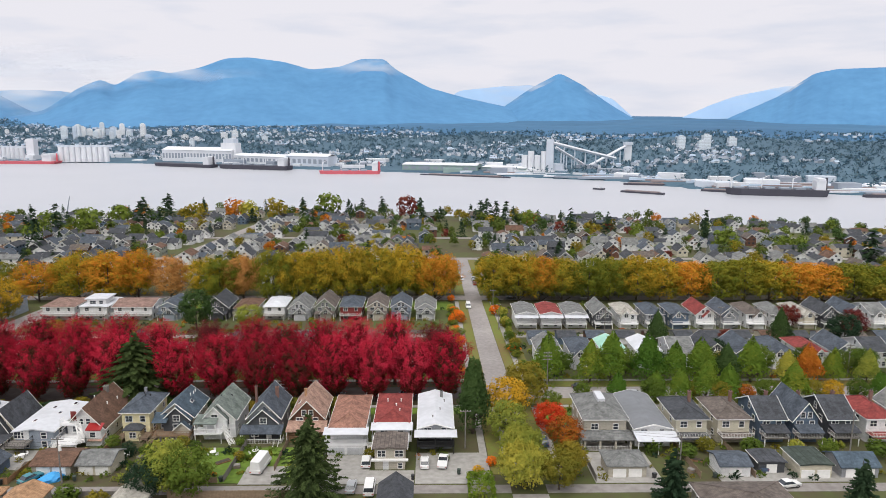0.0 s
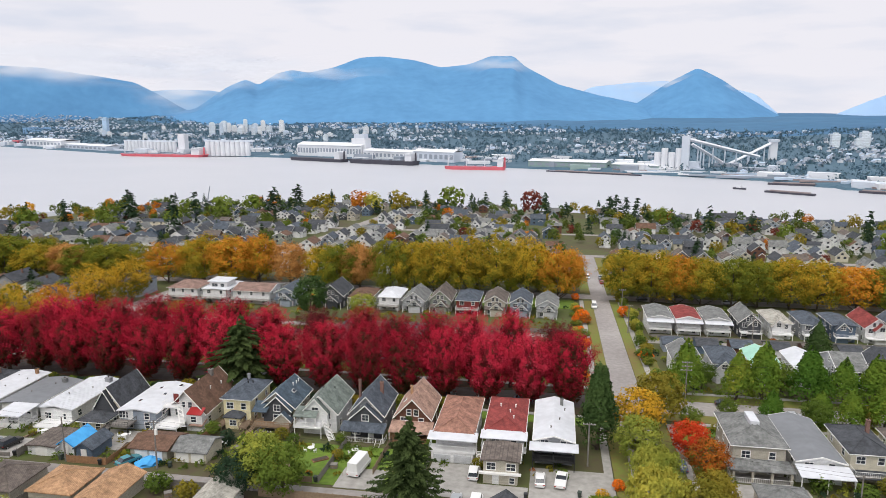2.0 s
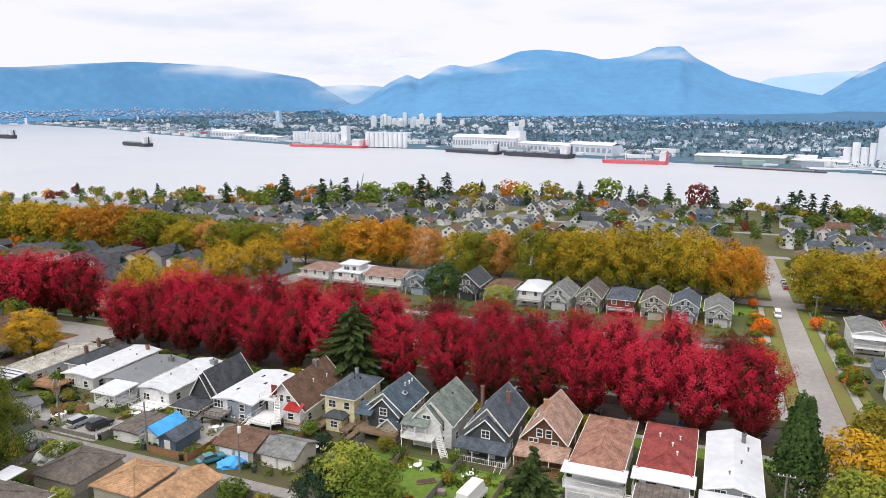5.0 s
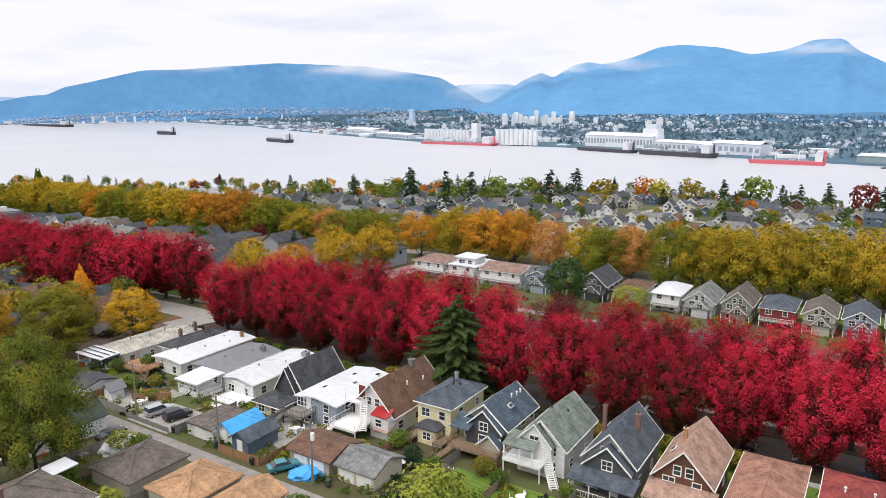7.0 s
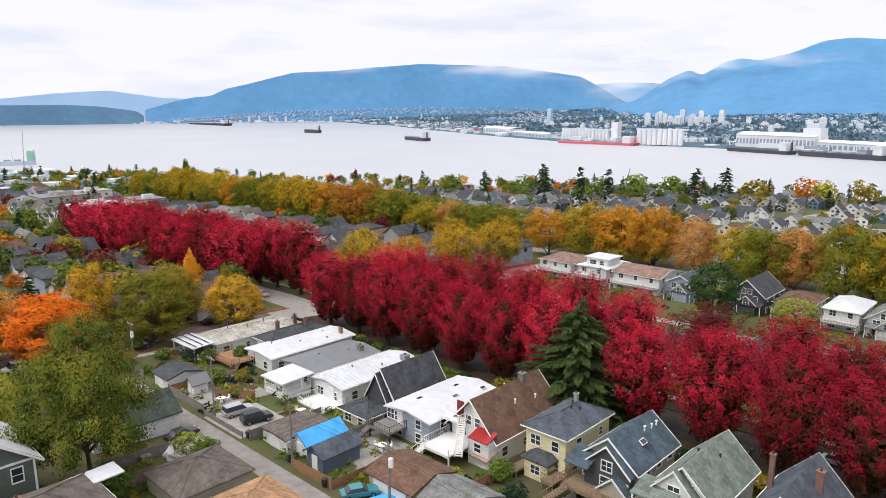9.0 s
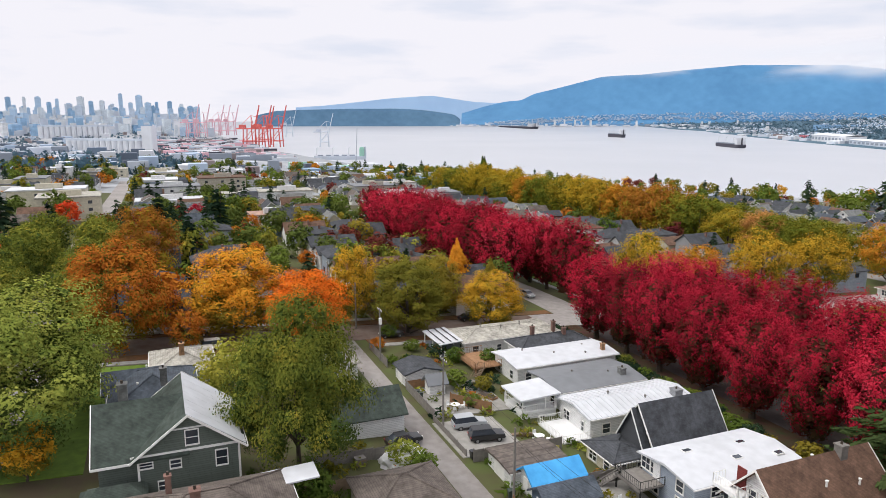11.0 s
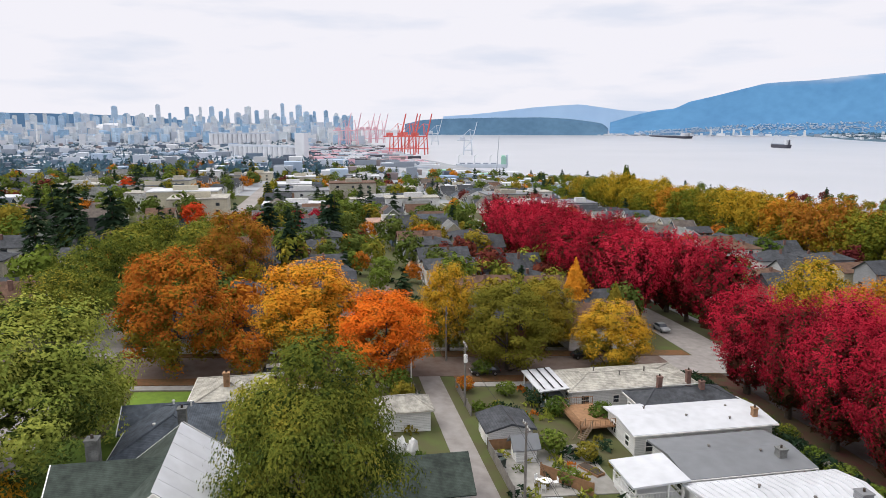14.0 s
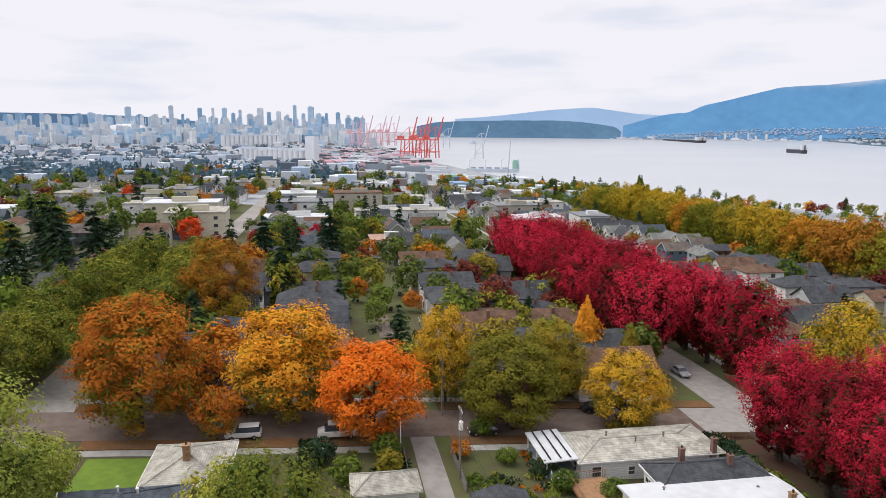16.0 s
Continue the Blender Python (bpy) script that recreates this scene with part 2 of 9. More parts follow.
FAR_SHORE = [(-5000, 3250), (-3890, 2700), (-2800, 2620), (-1703, 2020), (-1168, 1760), (-690, 1700), (-268, 1530), (20, 1430), (344, 1262), (440, 1110), (680, 1036), (3000, 900)]
SEA = -49.0


def swell(x, y):
    """How much the far harbour and its shore lie higher than the near water."""
    return 37 * min(1, max(0, (math.hypot(x + 20, y - 50) - 3500) / 1200)) ** 1.5


def gz(x, y):
    """Height of the ground: it falls to the inlet in the north and to the harbour in the west, and rises beyond the water."""
    near, far = lerp_list(x, NEAR_SHORE), lerp_list(x, FAR_SHORE)
    if y < near + 60:
        z = max(min(-0.055 * (y - 124), 5.0) - min(46, 0.03 * max(0, -170 - x)) + min(45, 0.03 * max(0, -2600 - x)), SEA + 4)
        return z if y < near else z + (SEA - 14 - z) * (y - near) / 60
    if y < far - 20:
        return SEA - 14
    return min(SEA + 3, SEA - 14 + (y - far + 20) * 0.8) + min(68, max(0, y - far) * 0.034) + (swell(x, y) if y > far - 60 else 0) + 16 * min(1, max(0, y - far - 500) / 900) * noise.noise(Vector((x * 0.0024, y * 0.0024, 5)))


def box(bm, x0, x1, y0, y1, z0, z1, m=None):
    made = bmesh.ops.create_cube(bm, size=1, matrix=Matrix.LocRotScale(((x0 + x1) / 2, (y0 + y1) / 2, (z0 + z1) / 2), None, (x1 - x0, y1 - y0, z1 - z0)))["verts"]
    if m is not None:
        bmesh.ops.transform(bm, matrix=m, verts=made)
    return made


def prism(bm, poly, axis, a, b):
    """A polygon of (u, z) pulled along an axis from a to b."""
    put = (lambda u, z, s: (s, u, z)) if axis == "x" else (lambda u, z, s: (u, s, z))
    one, two = [bm.verts.new(put(u, z, a)) for u, z in poly], [bm.verts.new(put(u, z, b)) for u, z in poly]
    bm.faces.new(one), bm.faces.new(two[::-1])
    for i in range(len(poly)):
        j = (i + 1) % len(poly)
        bm.faces.new((one[i], one[j], two[j], two[i]))


def tube(bm, p, q, r0, r1, sides=8):
    p, q = Vector(p), Vector(q)
    m = Matrix.Translation((p + q) / 2) @ (q - p).to_track_quat("Z", "Y").to_matrix().to_4x4()
    bmesh.ops.create_cone(bm, cap_ends=True, segments=sides, radius1=r0, radius2=r1, depth=(q - p).length, matrix=m)


def mesh_of(name, bm, material):
    bmesh.ops.recalc_face_normals(bm, faces=bm.faces)
    me = bpy.data.meshes.new(name)
    bm.to_mesh(me)
    bm.free()
    me.materials.append(material)
    return me


def part(name, bm, material, parent=None, label="", m=None):
    """Links a bmesh, or a mesh that is shared, as one mesh object under a thing or a part."""
    ob = new(name, bm if isinstance(bm, bpy.types.Mesh) else mesh_of(name, bm, material))
    if parent is not None:
        ob.parent = parent
    if m is not None:
        ob.matrix_basis = m
    return tagged(ob, label)


def root(name, m, label, category, group="", kind=""):
    ob = new(name)
    ob.matrix_basis = m
    ob.empty_display_size = 0.2
    return tagged(ob, label, category, group, kind)


def arrays_mesh(name, verts, faces, material):
    me = bpy.data.meshes.new(name)
    me.from_pydata(verts, [], faces)
    me.materials.append(material)
    return me


# ---- ground, water, streets ----
def stretch(a, b, n):
    return list(np.linspace(a, b, n, endpoint=False))


gx = stretch(-5200, -1800, 36) + stretch(-1800, -400, 50) + stretch(-400, 300, 36) + stretch(300, 1000, 28) + stretch(1000, 3600, 18) + [3600]
gy = stretch(-3200, -300, 20) + stretch(-300, 15, 10) + stretch(15, 400, 24) + stretch(400, 900, 50) + stretch(900, 2100, 80) + stretch(2100, 4800, 60) + [4800]
gv = [(x, y, gz(x, y)) for y in gy for x in gx]
gf = [(j * len(gx) + i, j * len(gx) + i + 1, (j + 1) * len(gx) + i + 1, (j + 1) * len(gx) + i) for j in range(len(gy) - 1) for i in range(len(gx) - 1)]
M["ground"] = mat("ground", (0.085, 0.11, 0.03), (0.085, 0.066, 0.04), 0.35, 0.95, 0.3)
# land beyond the water and below the city, distance haze painted into its colours
M["hazed_far_land"] = mat("hazed_far_land", (0.085, 0.15, 0.2), (0.06, 0.112, 0.16), 0.02, 0.95, 0.0)
M["hazed_high_land"] = mat("hazed_high_land", (0.06, 0.165, 0.29), (0.045, 0.125, 0.23), 0.02, 0.95, 0.0)
M["hazed_city_land"] = mat("hazed_city_land", (0.42, 0.43, 0.46), (0.24, 0.26, 0.28), 0.02, 0.95, 0.0)
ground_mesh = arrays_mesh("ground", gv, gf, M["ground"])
ground_mesh.materials.append(M["hazed_far_land"])
ground_mesh.materials.append(M["hazed_city_land"])
ground_mesh.materials.append(M["hazed_high_land"])
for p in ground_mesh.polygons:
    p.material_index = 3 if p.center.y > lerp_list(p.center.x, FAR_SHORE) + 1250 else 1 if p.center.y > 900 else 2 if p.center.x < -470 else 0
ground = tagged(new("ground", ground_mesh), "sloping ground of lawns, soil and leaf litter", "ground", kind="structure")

M["water"] = mat("water", (0.46, 0.47, 0.51), (0.4, 0.42, 0.46), 0.004, 0.38, 0.0, 0.0, 0.0, 0.5)
wnode, wlink = M["water"].node_tree.nodes, M["water"].node_tree.links
ripple, rb, rc = wnode.new("ShaderNodeTexNoise"), wnode.new("ShaderNodeBump"), wnode.new("ShaderNodeTexCoord")
ripple.inputs["Scale"].default_value, ripple.inputs["Detail"].default_value = 0.25, 4
rb.inputs["Strength"].default_value, rb.inputs["Distance"].default_value = 0.25, 0.4
wlink.new(rc.outputs["Object"], ripple.inputs["Vector"])
wlink.new(ripple.outputs[0], rb.inputs["Height"])
wlink.new(rb.outputs[0], wnode["Principled BSDF"].inputs["Normal"])
wx, wy = stretch(-5200, 3600, 44) + [3600], stretch(200, 4800, 46) + [4800]
wv = [(x, y, SEA + swell(x, y)) for y in wy for x in wx]
wf = [(j * len(wx) + i, j * len(wx) + i + 1, (j + 1) * len(wx) + i + 1, (j + 1) * len(wx) + i) for j in range(len(wy) - 1) for i in range(len(wx) - 1)]
water = tagged(new("water", arrays_mesh("water", wv, wf, M["water"])), "calm pale grey water of a wide harbour inlet", "water", kind="structure")


def strip(name, x0, x1, y0, y1, lift, material, label, category, step=12.0, thick=0.25):
    """A paved or planted strip with edges, lying on the ground."""
    nx, ny = max(1, int((x1 - x0) / step)), max(1, int((y1 - y0) / step))
    xs, ys = np.linspace(x0, x1, nx + 1), np.linspace(y0, y1, ny + 1)
    v = [(x, y, gz(x, y) + lift) for y in ys for x in xs] + [(x, y, gz(x, y) + lift - thick) for y in ys for x in xs]
    w, k = nx + 1, (nx + 1) * (ny + 1)
    f = [(j * w + i, j * w + i + 1, (j + 1) * w + i + 1, (j + 1) * w + i) for j in range(ny) for i in range(nx)]
    for i in range(nx):
        f += [(i, k + i, k + i + 1, i + 1), (ny * w + i + 1, k + ny * w + i + 1, k + ny * w + i, ny * w + i)]
    for j in range(ny):
        f += [(j * w, (j + 1) * w, k + (j + 1) * w, k + j * w), (j * w + nx, k + j * w + nx, k + (j + 1) * w + nx, (j + 1) * w + nx)]
    return tagged(new(name, arrays_mesh(name, v, f, material)), label, category, kind="structure")


ROAD = "worn grey asphalt street with fallen leaves along the kerbs"
strip("road", -154, -145, -120, 160, 0.06, M["leafy_asphalt"], "street of dark asphalt strewn with brown leaves", "road")
for a, b, c, d in ((-154, -145, 160, 166.5), (-154, -145, 175.2, 287.7), (-154, -145, 296.3, 640), (14.8, 21.4, 124, 166.5), (14.8, 21.4, 175.2, 287.7), (14.8, 21.4, 296.3, 404), (14.8, 21.4, -60, 116.2)):
    strip("road", a, b, c, d, 0.06, M["asphalt"], ROAD, "road")
strip("road", -145, 14.8, 166.5, 175.2, 0.06, M["shaded_asphalt"], "asphalt street strewn with red leaves, darkened for the maples' shade", "road")
strip("road", -600, -154, 166.5, 175.2, 0.06, M["asphalt"], ROAD, "road")
strip("road", -154, -145, 166.5, 175.2, 0.06, M["asphalt"], "pale worn street crossing", "road")
for a, b, c, d in ((14, 320, 166.5, 175.2), (-600, 320, 287.7, 296.3), (-600, -154, 64, 72), (-145, 14, 64, 72), (-600, 320, 402, 410), (-600, 320, 505, 513)):
    strip("road", a, b, c, d, 0.06, M["asphalt"], ROAD, "road")
for a, b, c, d in ((-600, -154, 116.3, 119.3), (-600, -154, 226.4, 229.4)):
    strip("lane", a, b, c, d, 0.05, M["leafy_asphalt"], "narrow dark leaf-strewn back lane", "lane")
for a, b, c, d in ((-145, 14.8, 116.7, 119.9), (21.4, 320, 116.7, 119.9), (-145, 14, 226, 230), (22, 320, 226, 230)):
    strip("lane", a, b, c, d, 0.05, M["lane"], "patched grey asphalt back lane between garages", "lane")
for a, b, c, d in ((-158.6, -157, 72, 160), (-142.2, -140.6, 76, 114), (-142.2, -140.6, 123, 160), (10, 11.5, 124, 160), (24.5, 26, 124, 160), (10, 11.5, 180, 284), (24.5, 26, 180, 284),
                   (-140, 9, 160.2, 161.7), (-140, 9, 180, 181.5), (27, 300, 160.2, 161.7), (27, 300, 180, 181.5), (-500, -160, 180, 181.5)):
    strip("pavement", a, b, c, d, 0.12, M["concrete"], "pale concrete pavement beside a grass verge", "pavement")
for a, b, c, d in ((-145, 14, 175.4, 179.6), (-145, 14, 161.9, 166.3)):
    strip("verge", a, b, c, d, 0.13, M["shaded_red_litter"], "grass verge covered with fallen red leaves, darkened for the maples' shade", "verge")
for a, b, c, d in ((22, 300, 161.9, 166.3), (22, 300, 175.3, 179.7), (21.5, 24.4, 124, 160), (11.7, 14.7, 124, 160), (21.5, 24.4, 182, 284), (11.7, 14.7, 182, 284), (26.1, 28.6, 182, 284), (6.5, 9.9, 182, 250), (21.5, 25.4, 300, 400), (10.8, 14.7, 300, 400)):
    strip("verge", a, b, c, d, 0.13, M["verge"], "grass verge between kerb and pavement with fallen leaves", "verge")
for a, b, c, d in ((-144.9, -142.4, 76, 115), (-144.9, -142.4, 122, 166), (-156.8, -154.1, 74, 115), (-156.8, -154.1, 122, 166)):
    strip("verge", a, b, c, d, 0.13, M["litter"], "verge covered with rust-brown fallen leaves", "verge")
for a, b, c, d in ((-56, -22, 121, 137), (26.2, 31, 145, 160), (-60, 12, 156, 160), (30, 100, 155, 160), (-126, -106, 72, 80), (-140, -118, 78, 88), (-80, -76, 124, 131), (-60, 10, 181.6, 188), (-140, -60, 181.6, 188), (-260, -160, 156, 162), (-260, -160, 182, 190),
                   (-60, 8, 268, 284), (-125, -62, 268, 284)):
    strip("lawn", a, b, c, d, 0.1, M["lawn"], "bright green garden lawn with worn patches", "lawn")
for a, b, c, d in ((-21, -12, 120.4, 133), (-3, 10, 120.4, 134), (-12, -3.2, 120.4, 126), (-108, -98, 120.4, 129), (31, 44, 120.4, 134), (55, 84, 120.4, 128), (-88, -80, 127, 136), (-36, -28, 120.4, 128), (-120.2, -109.6, 121.6, 133)):
    strip("driveway", a, b, c, d, 0.11, M["concrete"], "stained concrete parking pad beside the lane", "driveway")


# ---- houses ----
def frame_mesh(w, h, bars):
    """One moulded frame with its glazing bars, a ring cut from a plate."""
    bm = bmesh.new()
    t = 0.11
    xs = [-w / 2 - t, -w / 2]
    for i in range(1, bars):
        x = -w / 2 + w * i / bars
        xs += [x - 0.03, x + 0.03]
    xs += [w / 2, w / 2 + t]
    zs = [-t - 0.04, 0, h * 0.5 - 0.03, h * 0.5 + 0.03, h, h + t]
    grid = [[bm.verts.new((x, -0.08, z)) for x in xs] for z in zs]
    kept = [bm.faces.new((grid[j][i], grid[j][i + 1], grid[j + 1][i + 1], grid[j + 1][i])) for j in range(5) for i in range(len(xs) - 1) if j % 2 == 0 or i % 2 == 0]
    made = bmesh.ops.extrude_face_region(bm, geom=kept)["geom"]
    bmesh.ops.translate(bm, vec=(0, 0.12, 0), verts=[g for g in made if isinstance(g, bmesh.types.BMVert)])
    return mesh_of("window", bm, M["trim"])


WINDOWS = {}


def window(parent, x, y, z, turn=0.0, w=1.1, h=1.3, bars=1):
    key = (w, h, bars)
    if key not in WINDOWS:
        bm = bmesh.new()
        box(bm, -w / 2 + 0.005, w / 2 - 0.005, -0.02, 0.02, 0.005, h - 0.005)
        WINDOWS[key] = frame_mesh(w, h, bars), mesh_of("pane", bm, M["glass"])
    win = part("window", WINDOWS[key][0], None, parent, m=pose(x, y, z, 0, 0, turn))
    part("pane", WINDOWS[key][1], None, win)


DOORS = {}


def door(parent, x, y, z, turn=0.0, material="w_white", w=0.95):
    if (material, w) not in DOORS:
        bm, hb = bmesh.new(), bmesh.new()
        box(bm, -w / 2, w / 2, -0.06, 0.04, 0, 2.05), box(bm, -w / 2 - 0.09, -w / 2, -0.08, 0.04, 0, 2.15), box(bm, w / 2, w / 2 + 0.09, -0.08, 0.04, 0, 2.15), box(bm, -w / 2, w / 2, -0.08, 0.04, 2.05, 2.15)
        for zz in (0.3, 1.15):
            box(bm, -w / 2 + 0.12, w / 2 - 0.12, -0.085, -0.05, zz, zz + 0.65)
        box(hb, w / 2 - 0.14, w / 2 - 0.08, -0.12, -0.06, 1.0, 1.06)
        DOORS[material, w] = mesh_of("door", bm, M[material]), mesh_of("door_handle", hb, M["rim"])
    d = part("door", DOORS[material, w][0], None, parent, m=pose(x, y, z, 0, 0, turn))
    part("door_handle", DOORS[material, w][1], None, d)


def gable_roof(bm, c, half, z0, rise, axis, a, b, over=0.5, t=0.18):
    """Two slabs that meet in a ridge along the axis, over walls at c - half and c + half of height z0."""
    s = rise / half
    prism(bm, [(c - half - over, z0 - over * s), (c, z0 + rise), (c + half + over, z0 - over * s), (c + half + over, z0 - over * s + t), (c, z0 + rise + t * 1.25), (c - half - over, z0 - over * s + t)], axis, a, b)


def barge(bm, c, half, z0, rise, axis, s0, over=0.5, t=0.18, depth=0.3):
    k = rise / half
    for side in (-1, 1):
        e = c + side * (half + over)
        prism(bm, [(e, z0 - over * k - 0.04), (c, z0 + rise - 0.02), (c, z0 + rise + t * 1.25 + 0.015), (e, z0 - over * k + t + 0.015)], axis, s0 - 0.05, s0 + 0.05)


def hip_roof(bm, x0, x1, y0, y1, z, rise, over=0.55, t=0.2):
    x0, x1, y0, y1 = x0 - over, x1 + over, y0 - over, y1 + over
    w, d = x1 - x0, y1 - y0
    k = min(w, d) / 2
    if w < d:
        r = [((x0 + x1) / 2, y0 + k, z + rise), ((x0 + x1) / 2, y1 - k, z + rise)]
    else:
        r = [(x0 + k, (y0 + y1) / 2, z + rise), (x1 - k, (y0 + y1) / 2, z + rise)]
    low, up = ([bm.verts.new((x, y, zz)) for x, y in ((x0, y0), (x1, y0), (x1, y1), (x0, y1))] for zz in (z - t, z))
    a, b = (bm.verts.new(p) for p in r)
    bm.faces.new(low[::-1])
    for i in range(4):
        bm.faces.new((low[i], low[(i + 1) % 4], up[(i + 1) % 4], up[i]))
    if w < d:
        fs = [(up[0], up[1], a), (up[1], up[2], b, a), (up[2], up[3], b), (up[3], up[0], a, b)]
    else:
        fs = [(up[0], up[1], b, a), (up[1], up[2], b), (up[2], up[3], a, b), (up[3], up[0], a)]
    for f in fs:
        bm.faces.new(f)


def ridge_caps(ob, w, d, z, rise, over, cover):
    """Cap tiles along the hips and the ridge of a hipped roof over walls of w by d."""
    x, y0, y1 = w / 2 + over, -over, d + over
    k, top = min(x, (y1 - y0) / 2), z + rise
    a, b = ((0, y0 + k, top), (0, y1 - k, top)) if 2 * x < y1 - y0 else ((k - x, d / 2, top), (x - k, d / 2, top))
    deep = 2 * x < y1 - y0
    bm = bmesh.new()
    for corner, end in (((-x, y0, z), a), ((x, y0, z), a if deep else b), ((-x, y1, z), b if deep else a), ((x, y1, z), b)):
        tube(bm, corner, end, 0.11, 0.11, 5)
    if math.dist(a, b) > 0.3:
        tube(bm, a, b, 0.11, 0.11, 5)
    part("ridge_cap", bm, M[cover], ob)


def railing(bm, p, q, h=0.95, gap=0.32):
    """Rail, foot and balusters from p to q."""
    p, q = Vector(p), Vector(q)
    n = max(2, int((q - p).length / gap))
    up = Vector((0, 0, h))
    tube(bm, p + up, q + up, 0.045, 0.045, 4), tube(bm, p + up * 0.12, q + up * 0.12, 0.03, 0.03, 4)
    for i in range(n + 1):
        a = p.lerp(q, i / n)
        r = 0.05 if i in (0, n) else 0.022
        tube(bm, a, a + up * (1.05 if i in (0, n) else 1), r, r, 4)


def deck(parent, x0, x1, y0, y1, z, rail=None, floor="timber", posts=True, sides="wfe"):
    bm = bmesh.new()
    box(bm, x0, x1, y0, y1, z - 0.16, z), box(bm, x0, x1, y0 - 0.03, y0 + 0.03, z - 0.32, z + 0.02)
    d = part("deck", bm, M[floor], parent)
    if posts:
        for x in (x0 + 0.12, x1 - 0.12):
            bm = bmesh.new()
            box(bm, x - 0.08, x + 0.08, y0 + 0.05, y0 + 0.21, -0.6, z - 0.16)
            part("post", bm, M[rail or floor], d)
    if rail:
        bm = bmesh.new()
        if "f" in sides:
            railing(bm, (x0, y0, z), (x1, y0, z))
        if "w" in sides:
            railing(bm, (x0, y0, z), (x0, y1, z))
        if "e" in sides:
            railing(bm, (x1, y0, z), (x1, y1, z))
        part("railing", bm, M[rail], d)
    return d


def stairs(parent, p, q, width=1.0, material="trim", rail=True):
    """A flight from p at the bottom to q at the top, in house coordinates."""
    p, q = Vector(p), Vector(q)
    n = max(3, int(round((q.z - p.z) / 0.18)))
    flat = Vector((q.x - p.x, q.y - p.y, 0)).normalized()
    side = Vector((-flat.y, flat.x, 0)) * width / 2
    bm = bmesh.new()
    turn = math.degrees(math.atan2(flat.y, flat.x))
    run = Vector((q.x - p.x, q.y - p.y, 0)).length / n
    for i in range(n):
        a = p.lerp(q, (i + 0.5) / n)
        box(bm, -run / 2 - 0.02, run / 2, -width / 2, width / 2, -0.06, 0.0, pose(a.x, a.y, p.z + (q.z - p.z) * (i + 1) / n, 0, 0, turn))
    for s in (-1, 1):
        tube(bm, p + side * s, q + side * s, 0.09, 0.09, 4)
    st = part("stairs", bm, M[material], parent)
    if rail:
        bm = bmesh.new()
        for s in (-1, 1):
            railing(bm, p + side * s, q + side * s, 0.9, 0.4)
        part("railing", bm, M[material], st)


def chimney(parent, x, y, z0, z1, material="brick", w=0.6):
    bm = bmesh.new()
    box(bm, x - w / 2, x + w / 2, y - w / 2, y + w / 2, z0, z1), box(bm, x - w / 2 - 0.07, x + w / 2 + 0.07, y - w / 2 - 0.07, y + w / 2 + 0.07, z1, z1 + 0.14)
    c = part("chimney", bm, M[material], parent)
    bm = bmesh.new()
    tube(bm, (x, y, z1 + 0.14), (x, y, z1 + 0.45), 0.13, 0.11, 8)
    part("flue", bm, M["bark"], c)


def vents(parent, spots, material="greywood"):
    for x, y, z in spots:
        bm = bmesh.new()
        tube(bm, (x, y, z - 0.2), (x, y, z + 0.35), 0.1, 0.1, 8), tube(bm, (x, y, z + 0.35), (x, y, z + 0.45), 0.18, 0.16, 8)
        part("vent", bm, M[material], parent)


def slope_box(parent, name, x, y, z, w, d, turn_y, material, t=0.14):
    bm = bmesh.new()
    box(bm, -w / 2, w / 2, -d / 2, d / 2, -t, t)
    return part(name, bm, M[material], parent, m=pose(x, y, z, 0, turn_y, 0))


